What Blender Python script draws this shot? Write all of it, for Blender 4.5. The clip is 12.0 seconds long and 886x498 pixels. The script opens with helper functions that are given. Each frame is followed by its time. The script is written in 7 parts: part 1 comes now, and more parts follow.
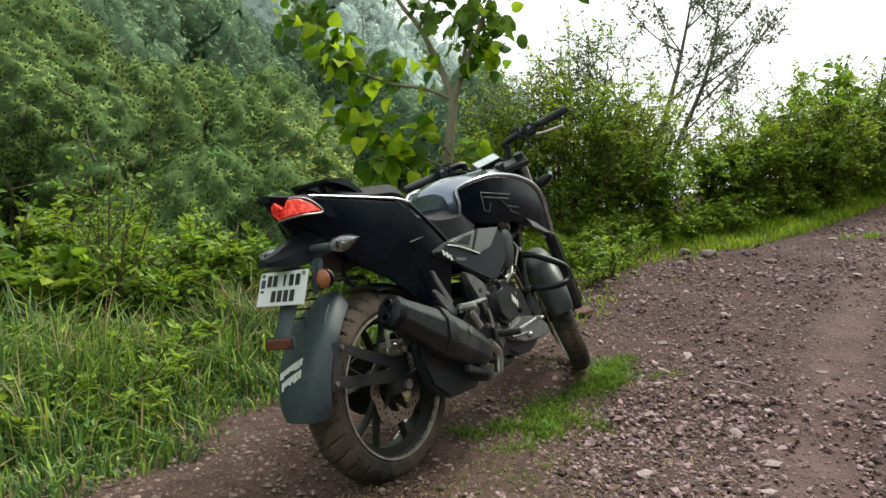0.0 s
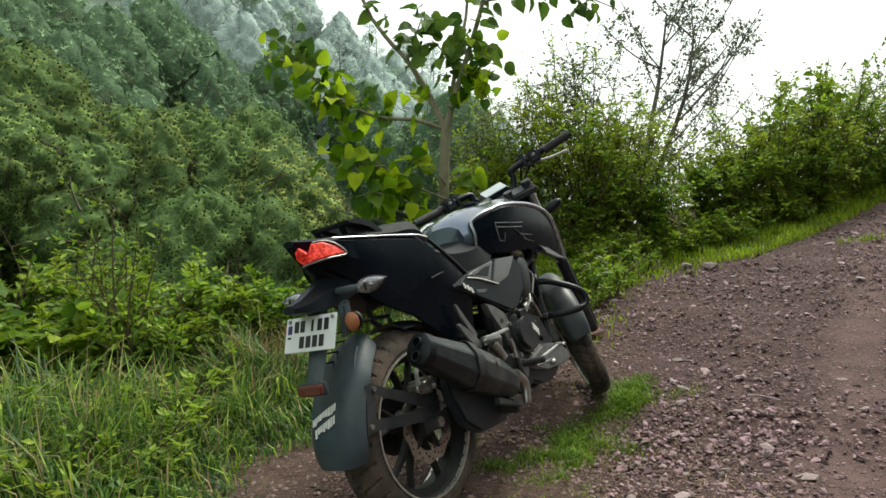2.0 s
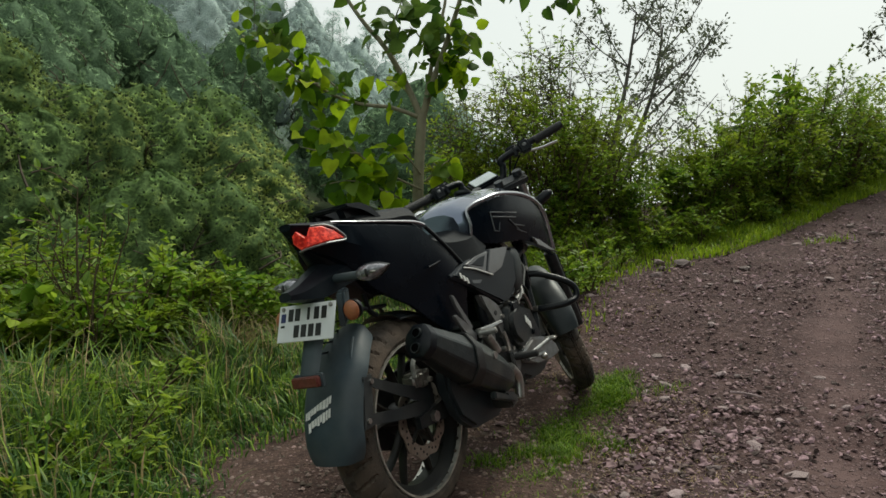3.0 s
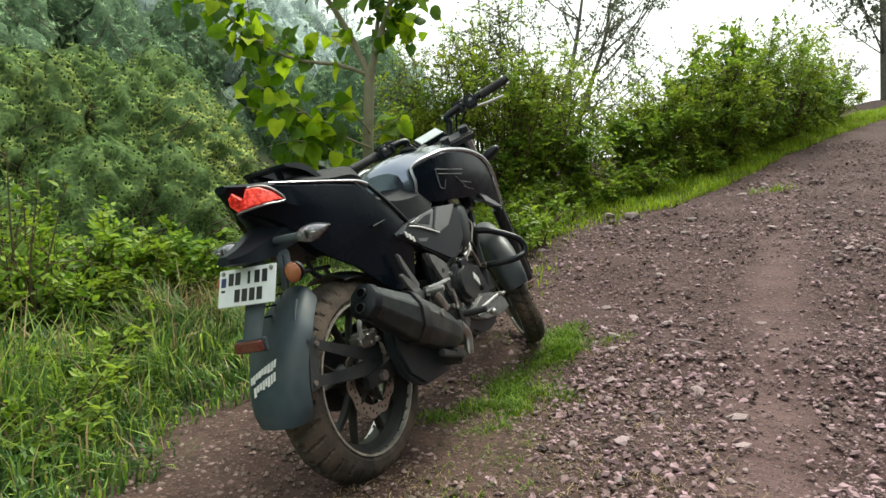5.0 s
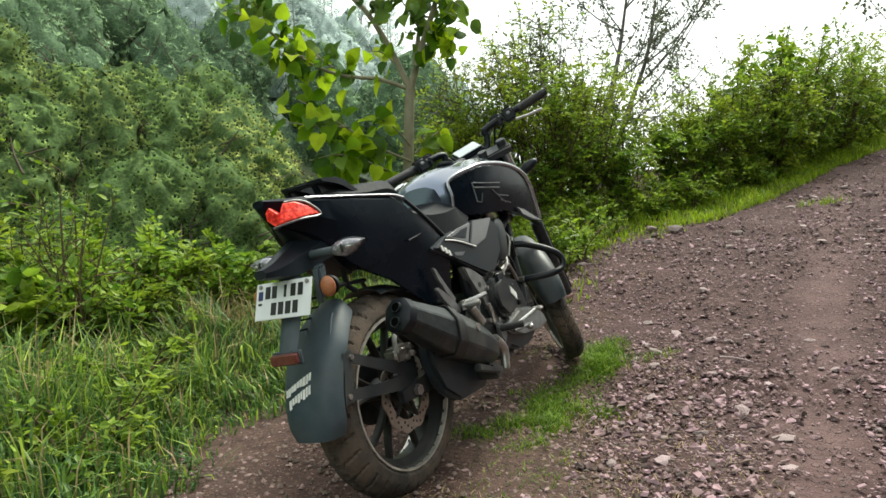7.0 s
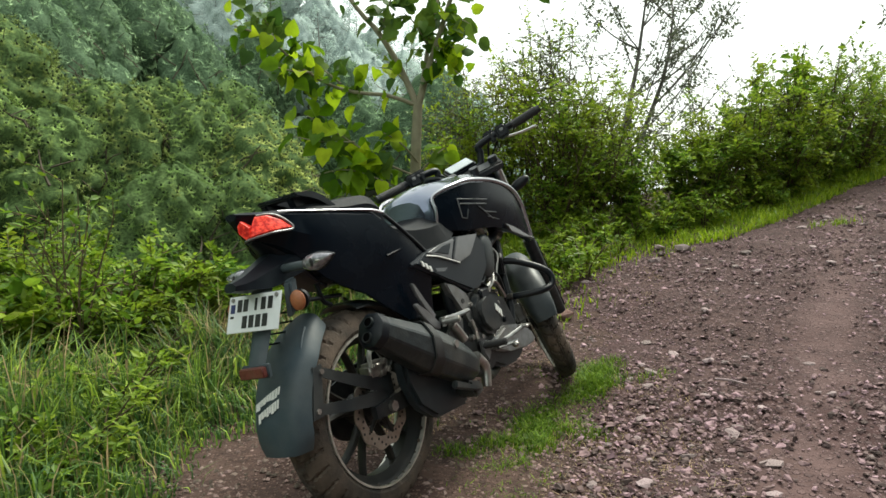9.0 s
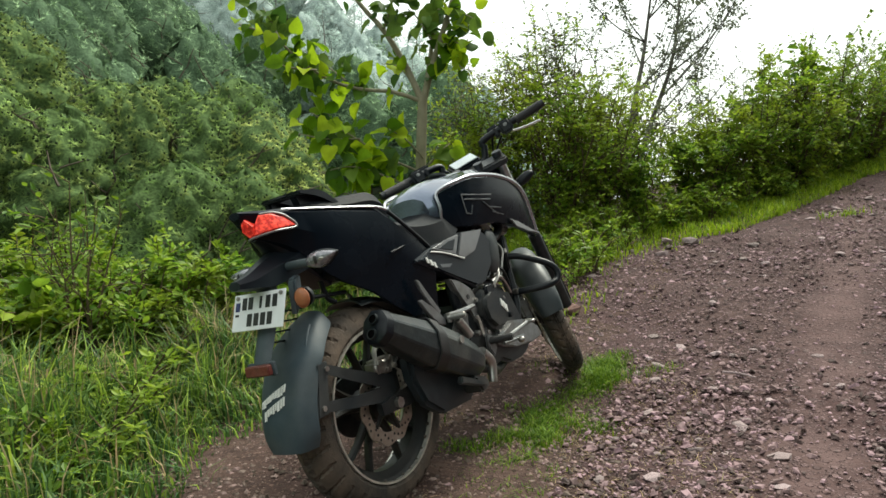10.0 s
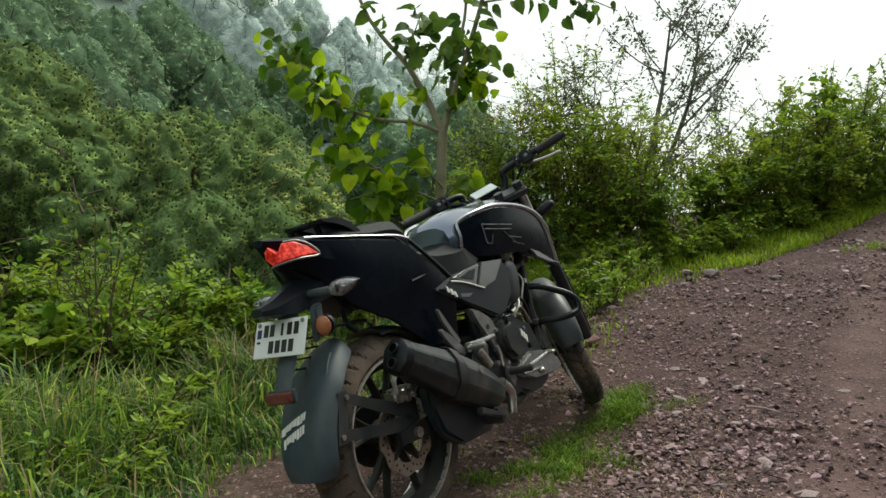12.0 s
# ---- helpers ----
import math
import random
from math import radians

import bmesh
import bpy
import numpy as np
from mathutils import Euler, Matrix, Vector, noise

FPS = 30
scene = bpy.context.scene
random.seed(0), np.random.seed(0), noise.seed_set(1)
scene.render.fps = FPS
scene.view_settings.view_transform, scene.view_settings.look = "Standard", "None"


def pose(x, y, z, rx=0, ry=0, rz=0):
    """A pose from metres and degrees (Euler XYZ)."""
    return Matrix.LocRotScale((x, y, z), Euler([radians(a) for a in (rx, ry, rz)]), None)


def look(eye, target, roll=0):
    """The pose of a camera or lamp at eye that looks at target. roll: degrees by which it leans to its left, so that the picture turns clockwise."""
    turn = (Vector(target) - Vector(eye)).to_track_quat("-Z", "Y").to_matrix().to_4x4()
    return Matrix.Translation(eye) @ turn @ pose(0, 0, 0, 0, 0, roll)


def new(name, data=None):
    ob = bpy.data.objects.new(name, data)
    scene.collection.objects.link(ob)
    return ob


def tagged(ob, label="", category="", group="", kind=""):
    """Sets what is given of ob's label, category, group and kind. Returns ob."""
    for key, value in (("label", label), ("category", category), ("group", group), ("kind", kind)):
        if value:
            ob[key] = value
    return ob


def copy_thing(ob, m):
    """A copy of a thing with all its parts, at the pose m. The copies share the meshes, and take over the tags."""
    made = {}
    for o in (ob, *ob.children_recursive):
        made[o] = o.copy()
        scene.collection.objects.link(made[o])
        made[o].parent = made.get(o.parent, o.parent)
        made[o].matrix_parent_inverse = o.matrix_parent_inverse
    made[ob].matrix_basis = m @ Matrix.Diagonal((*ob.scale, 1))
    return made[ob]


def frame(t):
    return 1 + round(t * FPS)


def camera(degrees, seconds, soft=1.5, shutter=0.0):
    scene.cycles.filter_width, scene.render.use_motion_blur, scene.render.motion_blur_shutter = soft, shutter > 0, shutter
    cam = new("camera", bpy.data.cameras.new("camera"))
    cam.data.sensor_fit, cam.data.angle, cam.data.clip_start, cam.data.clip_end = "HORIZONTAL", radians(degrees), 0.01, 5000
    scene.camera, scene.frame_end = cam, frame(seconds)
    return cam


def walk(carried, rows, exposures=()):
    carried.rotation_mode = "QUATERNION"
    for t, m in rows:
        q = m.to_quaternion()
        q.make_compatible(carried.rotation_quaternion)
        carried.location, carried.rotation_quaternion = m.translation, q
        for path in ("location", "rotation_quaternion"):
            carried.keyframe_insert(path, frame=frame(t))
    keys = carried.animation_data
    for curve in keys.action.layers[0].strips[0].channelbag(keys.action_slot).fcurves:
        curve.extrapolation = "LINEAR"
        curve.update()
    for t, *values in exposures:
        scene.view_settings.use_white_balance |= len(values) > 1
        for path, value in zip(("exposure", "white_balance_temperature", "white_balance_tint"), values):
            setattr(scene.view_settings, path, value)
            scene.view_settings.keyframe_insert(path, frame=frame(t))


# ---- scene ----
cam = camera(64.5, 12.0, soft=1.55)
PATH = [
    (0, (0.019, 0.02, 0.871), (0.007, 2.017, 0.766), 1.9),
    (0.5, (0.016, 0.011, 0.871), (0.001, 2.008, 0.752), -0.1),
    (1, (0.031, 0.024, 0.87), (0.099, 2.018, 0.731), -4.1),
    (1.5, (-0.005, 0.028, 0.871), (-0.021, 2.026, 0.794), -3.4),
    (2, (-0.087, 0.032, 0.894), (-0.066, 2.032, 0.865), -1.7),
    (2.5, (-0.19, 0.08, 0.885), (-0.189, 2.08, 0.899), 0.6),
    (3, (-0.21, 0.12, 0.881), (-0.071, 2.115, 0.829), -0.2),
    (3.5, (-0.192, 0.138, 0.873), (0.062, 2.114, 0.704), -1.5),
    (3.7, (-0.185, 0.148, 0.875), (0.107, 2.116, 0.685), -1.5),
    (5.5, (-0.168, 0.132, 0.877), (0.062, 2.112, 0.714), -1.9),
    (6, (-0.181, 0.134, 0.873), (0.015, 2.118, 0.713), -1.9),
    (6.5, (-0.201, 0.135, 0.875), (-0.045, 2.121, 0.696), -0.9),
    (7, (-0.149, 0.141, 0.881), (-0.01, 2.132, 0.749), -1.7),
    (7.2, (-0.108, 0.154, 0.879), (-0.004, 2.146, 0.746), -2.8),
    (8.8, (-0.023, 0.14, 0.881), (0.024, 2.138, 0.786), -1.4),
    (9, (-0.018, 0.141, 0.877), (0.062, 2.137, 0.792), -1.0),
    (9.5, (-0.016, 0.138, 0.872), (0.032, 2.134, 0.759), -2.8),
    (10, (-0.006, 0.141, 0.878), (0.051, 2.138, 0.781), -1.7),
    (10.5, (-0.001, 0.137, 0.873), (0.055, 2.135, 0.802), -1.0),
    (11, (-0.017, 0.138, 0.878), (-0.018, 2.138, 0.858), 0.0),
    (11.5, (-0.016, 0.137, 0.875), (-0.024, 2.136, 0.84), -1.2),
    (12, (-0.016, 0.136, 0.878), (-0.007, 2.135, 0.866), -1.2),
]
EXPOSURES = [(t, stops, 6500, 0) for t, stops in ((0, 0.06), (0.5, 0.06), (1.0, 0.16), (1.5, 0.16), (2.0, -0.12), (2.5, -0.6), (3.0, -0.7), (3.5, 0.06), (5.5, 0.22), (7.0, 0.27), (9.0, 0.08),
                                             (10.0, 0.08), (10.5, -0.11), (11.0, -0.28), (12.0, -0.36))]
walk(cam, [(t, look(eye, target, roll)) for t, eye, target, roll in PATH], EXPOSURES)

# ---- light ----
world = bpy.data.worlds.new("overcast_sky")
scene.world = world
world.use_nodes = True
wn, wl = world.node_tree.nodes, world.node_tree.links
wn.clear()
w_out = wn.new("ShaderNodeOutputWorld")
w_bg = wn.new("ShaderNodeBackground")
w_sky = wn.new("ShaderNodeTexSky")
w_sky.sky_type, w_sky.sun_disc = "NISHITA", False
w_sky.sun_elevation, w_sky.sun_rotation = radians(58), radians(43)
w_sky.air_density, w_sky.dust_density, w_sky.ozone_density = 1.0, 6.0, 1.0
w_scale = wn.new("ShaderNodeVectorMath")
w_scale.operation = "SCALE"
w_scale.inputs["Scale"].default_value = 0.10
w_mix = wn.new("ShaderNodeMixRGB")
w_mix.inputs["Fac"].default_value = 0.72
w_mix.inputs["Color2"].default_value = (0.985, 0.985, 0.955, 1)
w_bg.inputs["Strength"].default_value = 1.7
wl.new(w_sky.outputs["Color"], w_scale.inputs[0])
wl.new(w_scale.outputs["Vector"], w_mix.inputs["Color1"])
wl.new(w_mix.outputs["Color"], w_bg.inputs["Color"])
wl.new(w_bg.outputs["Background"], w_out.inputs["Surface"])

sun = new("sun", bpy.data.lights.new("sun", "SUN"))
sun.data.energy, sun.data.angle, sun.data.color = 4.9, radians(28), (1.0, 0.95, 0.86)
sun.matrix_world = look((3.4, 3.6, 8.0), (0, 0, 0))


# ---- materials ----
def material(name, color, rough=0.6, metal=0.0, grain=None, spread=0.25, bump=0.0, bump_scale=60.0, coat=0.0, stain=None,
             stain_scale=3.0, stain_amount=0.5, island=0.0, translucent=0.0, spec=0.5, objrand=0.0, emit=0.0, alpha=1.0, rough_var=0.12):
    """A surface: colour, mottled at a fine and a coarse scale, with relief and its gloss."""
    m = bpy.data.materials.new(name)
    m.use_nodes = True
    n, l = m.node_tree.nodes, m.node_tree.links
    n.clear()
    out = n.new("ShaderNodeOutputMaterial")
    p = n.new("ShaderNodeBsdfPrincipled")
    p.inputs["Roughness"].default_value, p.inputs["Metallic"].default_value = rough, metal
    p.inputs["Specular IOR Level"].default_value = spec
    p.inputs["Coat Weight"].default_value = coat
    p.inputs["Coat Roughness"].default_value = 0.08
    coords = n.new("ShaderNodeTexCoord")
    fine = n.new("ShaderNodeTexNoise")
    fine.inputs["Scale"].default_value, fine.inputs["Detail"].default_value = grain or 40.0, 6
    l.new(coords.outputs["Object"], fine.inputs["Vector"])
    light = n.new("ShaderNodeMapRange")
    light.inputs["From Min"].default_value, light.inputs["From Max"].default_value = 0.25, 0.75
    light.inputs["To Min"].default_value, light.inputs["To Max"].default_value = 1 - spread, 1 + spread
    l.new(fine.outputs["Fac"], light.inputs["Value"])
    tone = n.new("ShaderNodeHueSaturation")
    tone.inputs["Color"].default_value = (*color, 1)
    value = light.outputs["Result"]
    if island or objrand:
        info = n.new("ShaderNodeNewGeometry") if island else n.new("ShaderNodeObjectInfo")
        rnd = info.outputs["Random Per Island"] if island else info.outputs["Random"]
        amount = island or objrand
        a = n.new("ShaderNodeMapRange")
        a.inputs["To Min"].default_value, a.inputs["To Max"].default_value = 1 - amount, 1 + amount
        l.new(rnd, a.inputs["Value"])
        mul = n.new("ShaderNodeMath")
        mul.operation = "MULTIPLY"
        l.new(value, mul.inputs[0])
        l.new(a.outputs["Result"], mul.inputs[1])
        value = mul.outputs["Value"]
        shift = n.new("ShaderNodeMath")
        shift.operation = "MULTIPLY_ADD"
        shift.inputs[1].default_value, shift.inputs[2].default_value = -0.05 * amount * 2, 0.5 + 0.05 * amount
        l.new(rnd, shift.inputs[0])
        l.new(shift.outputs["Value"], tone.inputs["Hue"])
    l.new(value, tone.inputs["Value"])
    result = tone.outputs["Color"]
    if stain:
        coarse = n.new("ShaderNodeTexNoise")
        coarse.inputs["Scale"].default_value, coarse.inputs["Detail"].default_value = stain_scale, 8
        coarse.inputs["Roughness"].default_value = 0.62
        l.new(coords.outputs["Object"], coarse.inputs["Vector"])
        ramp = n.new("ShaderNodeMapRange")
        ramp.inputs["From Min"].default_value, ramp.inputs["From Max"].default_value = 0.42, 0.68
        ramp.inputs["To Max"].default_value = stain_amount
        l.new(coarse.outputs["Fac"], ramp.inputs["Value"])
        mix = n.new("ShaderNodeMixRGB")
        mix.inputs["Color2"].default_value = (*stain, 1)
        l.new(ramp.outputs["Result"], mix.inputs["Fac"])
        l.new(result, mix.inputs["Color1"])
        result = mix.outputs["Color"]
    l.new(result, p.inputs["Base Color"])
    worn = n.new("ShaderNodeMapRange")
    worn.inputs["To Min"].default_value, worn.inputs["To Max"].default_value = max(0, rough - rough_var), min(1, rough + rough_var)
    l.new(fine.outputs["Fac"], worn.inputs["Value"])
    l.new(worn.outputs["Result"], p.inputs["Roughness"])
    if bump:
        rel = n.new("ShaderNodeTexNoise")
        rel.inputs["Scale"].default_value, rel.inputs["Detail"].default_value = bump_scale, 8
        l.new(coords.outputs["Object"], rel.inputs["Vector"])
        bm_ = n.new("ShaderNodeBump")
        bm_.inputs["Strength"].default_value, bm_.inputs["Distance"].default_value = bump, 0.02
        l.new(rel.outputs["Fac"], bm_.inputs["Height"])
        l.new(bm_.outputs["Normal"], p.inputs["Normal"])
    if emit:
        l.new(result, p.inputs["Emission Color"])
        p.inputs["Emission Strength"].default_value = emit
    last = p.outputs["BSDF"]
    if translucent:
        tr = n.new("ShaderNodeBsdfTranslucent")
        l.new(result, tr.inputs["Color"])
        ms = n.new("ShaderNodeMixShader")
        ms.inputs["Fac"].default_value = translucent
        l.new(last, ms.inputs[1])
        l.new(tr.outputs["BSDF"], ms.inputs[2])
        last = ms.outputs["Shader"]
    l.new(last, out.inputs["Surface"])
    return m


def gritty(name, dark, light, stain, fine=95.0, coarse=38.0, rut=None):
    """Trodden earth full of grit: cells of small stones in two sizes over mottled soil; rut: the colour of a dusty wheel track."""
    m = bpy.data.materials.new(name)
    m.use_nodes = True
    n, l = m.node_tree.nodes, m.node_tree.links
    n.clear()
    out, p, coords = n.new("ShaderNodeOutputMaterial"), n.new("ShaderNodeBsdfPrincipled"), n.new("ShaderNodeTexCoord")
    p.inputs["Roughness"].default_value, p.inputs["Specular IOR Level"].default_value = 0.92, 0.2

    def noisy(scale, lo, hi, detail=6):
        t, r = n.new("ShaderNodeTexNoise"), n.new("ShaderNodeMapRange")
        t.inputs["Scale"].default_value, t.inputs["Detail"].default_value = scale, detail
        r.inputs["From Min"].default_value, r.inputs["From Max"].default_value = lo, hi
        l.new(coords.outputs["Object"], t.inputs["Vector"])
        l.new(t.outputs["Fac"], r.inputs["Value"])
        return r.outputs["Result"]

    def mixed(fac, one, two, kind="MIX"):
        x = n.new("ShaderNodeMixRGB")
        x.blend_type = kind
        for socket, value in ((x.inputs["Fac"], fac), (x.inputs["Color1"], one), (x.inputs["Color2"], two)):
            if isinstance(value, tuple):
                socket.default_value = (*value, 1)
            elif isinstance(value, float):
                socket.default_value = value
            else:
                l.new(value, socket)
        return x.outputs["Color"]

    def worked(kind, one, two):
        x = n.new("ShaderNodeMath")
        x.operation = kind
        for socket, value in ((x.inputs[0], one), (x.inputs[1], two)):
            if isinstance(value, float):
                socket.default_value = value
            else:
                l.new(value, socket)
        return x.outputs["Value"]

    colour = mixed(noisy(1.3, 0.40, 0.66), dark, stain)
    colour = mixed(noisy(14.0, 0.35, 0.68), colour, tuple(0.55 * c for c in dark))
    height = noisy(26.0, 0.0, 1.0)
    for scale, share in ((fine, 0.50), (coarse, 0.72)):
        v, part_ = n.new("ShaderNodeTexVoronoi"), n.new("ShaderNodeSeparateColor")
        v.inputs["Scale"].default_value, v.inputs["Randomness"].default_value = scale, 1.0
        l.new(coords.outputs["Object"], v.inputs["Vector"])
        l.new(v.outputs["Color"], part_.inputs["Color"])
        is_stone = worked("GREATER_THAN", part_.outputs["Red"], share)
        round_ = n.new("ShaderNodeMapRange")
        round_.inputs["From Min"].default_value, round_.inputs["From Max"].default_value = 0.52, 0.40
        l.new(v.outputs["Distance"], round_.inputs["Value"])
        mask = worked("MULTIPLY", is_stone, round_.outputs["Result"])
        tone = n.new("ShaderNodeHueSaturation")
        tone.inputs["Color"].default_value = (*light, 1)
        l.new(worked("ADD", worked("MULTIPLY", part_.outputs["Green"], 0.9), 0.35), tone.inputs["Value"])
        colour = mixed(worked("MULTIPLY", mask, 0.85), colour, tone.outputs["Color"])
        height = worked("ADD", height, worked("MULTIPLY", mask, 1.1 if scale == coarse else 0.7))
    if rut:
        sep = n.new("ShaderNodeSeparateXYZ")
        l.new(coords.outputs["Object"], sep.inputs["Vector"])
        off = worked("ADD", worked("ADD", worked("MULTIPLY", sep.outputs["X"], 0.83), worked("MULTIPLY", sep.outputs["Y"], -0.55)), 0.26)
        near = n.new("ShaderNodeMapRange")
        near.inputs["From Min"].default_value, near.inputs["From Max"].default_value = 0.20, 0.06
        l.new(worked("ABSOLUTE", worked("ADD", off, worked("MULTIPLY", worked("ADD", noisy(3.0, 0.0, 1.0), -0.5), 0.25)), 0.0), near.inputs["Value"])
        colour = mixed(worked("MULTIPLY", worked("MULTIPLY", near.outputs["Result"], noisy(7.0, 0.30, 0.60)), 0.55), colour, rut)
    l.new(colour, p.inputs["Base Color"])
    bump = n.new("ShaderNodeBump")
    bump.inputs["Strength"].default_value, bump.inputs["Distance"].default_value = 0.9, 0.012
    l.new(height, bump.inputs["Height"])
    l.new(bump.outputs["Normal"], p.inputs["Normal"])
    l.new(p.outputs["BSDF"], out.inputs["Surface"])
    return m


M_ROAD = gritty("road_gravel", (0.056, 0.029, 0.029), (0.142, 0.093, 0.094), (0.080, 0.048, 0.044), rut=(0.138, 0.087, 0.084))
M_SOIL = gritty("soil", (0.060, 0.034, 0.029), (0.125, 0.080, 0.066), (0.092, 0.058, 0.046), 120.0, 55.0)
M_STONE = material("stone", (0.260, 0.200, 0.200), 0.85, grain=30, spread=0.25, bump=0.4, bump_scale=60, objrand=0.35, spec=0.3)
M_ROCK = material("red_rock", (0.17, 0.095, 0.080), 0.9, grain=25, spread=0.35, bump=0.5, bump_scale=50, stain=(0.28, 0.22, 0.20), stain_scale=12, stain_amount=0.5, spec=0.2)
M_PEBBLE = material("pebble", (0.205, 0.136, 0.140), 0.88, grain=30, spread=0.25, island=0.7, spec=0.3)
M_BARK = material("bark", (0.075, 0.060, 0.045), 0.9, grain=25, spread=0.4, bump=0.8, bump_scale=40, spec=0.2)
M_SAPBARK = material("sapling_bark", (0.27, 0.25, 0.175), 0.85, grain=18, spread=0.3, bump=0.4, bump_scale=50, stain=(0.12, 0.10, 0.07),
                     stain_scale=9, spec=0.2)
M_TWIG = material("twig", (0.10, 0.075, 0.045), 0.9, grain=25, spread=0.4, spec=0.2)
M_LEAF_BIG = material("broad_leaf", (0.215, 0.345, 0.014), 0.6, grain=14, spread=0.25, objrand=0.6, translucent=0.58, spec=0.10)
# yellow patches put sunlit leaf into these two colours, beside natural variation
M_LEAF_BUSH = material("bush_leaf", (0.170, 0.290, 0.028), 0.5, grain=14, spread=0.2, island=0.55, translucent=0.50, spec=0.35, stain=(0.310, 0.350, 0.022), stain_scale=2.4, stain_amount=0.85)
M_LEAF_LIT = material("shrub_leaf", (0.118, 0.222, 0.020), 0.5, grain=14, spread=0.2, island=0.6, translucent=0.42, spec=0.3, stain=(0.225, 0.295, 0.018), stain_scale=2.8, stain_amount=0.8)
# leaf of the thin trees, greyed: haze put into the colour
M_LEAF_HAZED = material("hazed_tree_leaf", (0.120, 0.140, 0.085), 0.55, grain=14, spread=0.2, island=0.4, translucent=0.3, spec=0.3)
M_PINE = material("pine_needles", (0.250, 0.375, 0.112), 0.9, grain=0.35, spread=0.40, translucent=0.18, spec=0.06, objrand=0.28, stain=(0.305, 0.345, 0.112), stain_scale=0.45, stain_amount=0.75)
M_PINE_DRY = material("dry_pine_needles", (0.318, 0.385, 0.118), 0.9, grain=0.35, spread=0.40, translucent=0.18, spec=0.06, objrand=0.25)
# bark made paler and greyer than the near bark, to colour in haze
M_BARK_FAR = material("hazed_far_bark", (0.13, 0.12, 0.11), 0.9, grain=10, spread=0.3, spec=0.2)
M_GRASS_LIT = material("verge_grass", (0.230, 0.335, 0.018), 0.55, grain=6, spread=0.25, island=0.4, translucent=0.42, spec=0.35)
# darker copy of the broad leaf: shade of backlit leaves put into the colour
M_LEAF_SHADED = material("shaded_broad_leaf", (0.088, 0.160, 0.024), 0.6, grain=14, spread=0.2, objrand=0.4, translucent=0.36, spec=0.15)
M_GRIT = material("grit", (0.185, 0.138, 0.120), 0.92, grain=30, spread=0.3, island=0.6, spec=0.2)
# distance haze is put into the base colour of these two needle materials
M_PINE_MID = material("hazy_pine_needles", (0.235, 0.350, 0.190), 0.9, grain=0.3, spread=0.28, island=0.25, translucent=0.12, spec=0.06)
M_PINE_FAR = material("hazed_far_pine_needles", (0.500, 0.600, 0.560), 0.9, grain=0.2, spread=0.25, island=0.25, translucent=0.28, spec=0.06)
M_GRASS = material("grass", (0.182, 0.290, 0.040), 0.55, grain=6, spread=0.25, island=0.65, translucent=0.38, spec=0.35)
M_TURF = material("turf", (0.115, 0.200, 0.016), 0.6, grain=8, spread=0.3, island=0.5, translucent=0.35, spec=0.2)
# second, darker grass tone; shadow on the bank is partly put into it
M_GRASS_DARK = material("dark_grass", (0.070, 0.140, 0.034), 0.55, grain=6, spread=0.3, island=0.5, translucent=0.35, spec=0.35)
M_GRASS_DRY = material("dry_grass", (0.32, 0.25, 0.13), 0.7, grain=6, spread=0.25, island=0.35, translucent=0.3, spec=0.25)
# near black: the shade in the heart of a needle tuft, as colour
M_TUFT_HEART = material("shaded_tuft_heart", (0.020, 0.034, 0.016), 0.8, grain=2, spread=0.2, island=0.3, spec=0.1)
# crown insides: shade put into the colour, in the last two haze as well
M_CORE = material("shaded_inner_needles", (0.072, 0.112, 0.042), 0.9, grain=9, spread=0.65, bump=0.6, bump_scale=16, spec=0.02)
M_CORE_MID = material("hazy_shaded_inner_needles", (0.075, 0.118, 0.068), 0.9, grain=8, spread=0.6, bump=0.6, bump_scale=14, spec=0.02)
M_CORE_FAR = material("hazed_shaded_inner_needles", (0.310, 0.380, 0.355), 0.9, grain=9, spread=0.45, bump=1.0, bump_scale=10, spec=0.02)
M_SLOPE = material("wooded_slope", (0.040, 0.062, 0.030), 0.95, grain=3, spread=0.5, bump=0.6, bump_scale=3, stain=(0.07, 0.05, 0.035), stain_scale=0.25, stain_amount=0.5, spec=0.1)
# far ground, paler and bluer: distance haze put into its colour
M_HILL_HAZED = material("hillside", (0.130, 0.180, 0.145), 0.95, grain=3, spread=0.5, bump=0.6, bump_scale=3, stain=(0.07, 0.06, 0.035),
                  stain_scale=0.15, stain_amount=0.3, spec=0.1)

# ---- helpers of the place ----
rng = np.random.default_rng(7)


def mesh_np(name, verts, faces, mat, smooth=False):
    """A mesh from an array of corners and an array of faces that all have the same number of corners."""
    verts, faces = np.asarray(verts, dtype=np.float32), np.asarray(faces, dtype=np.int32)
    me = bpy.data.meshes.new(name)
    count, k = faces.shape
    me.vertices.add(len(verts))
    me.vertices.foreach_set("co", verts.ravel())
    me.loops.add(count * k)
    me.loops.foreach_set("vertex_index", faces.ravel())
    me.polygons.add(count)
    me.polygons.foreach_set("loop_start", np.arange(0, count * k, k, dtype=np.int32))
    me.polygons.foreach_set("use_smooth", np.full(count, smooth))
    me.update(calc_edges=True)
    me.materials.append(mat)
    return me


def empty(name, m=None):
    ob = new(name)
    ob.empty_display_size = 0.1
    if m is not None:
        ob.matrix_basis = m
    return ob


def child(name, me, parent, label=""):
    ob = new(name, me)
    ob.parent = parent
    return tagged(ob, label=label)


EDGE_X = np.array([0.2, 0.45, 0.62, 0.88, 1.10, 1.50, 1.95, 2.50, 3.15, 3.85, 4.9, 7.0, 12.0, 22.0])
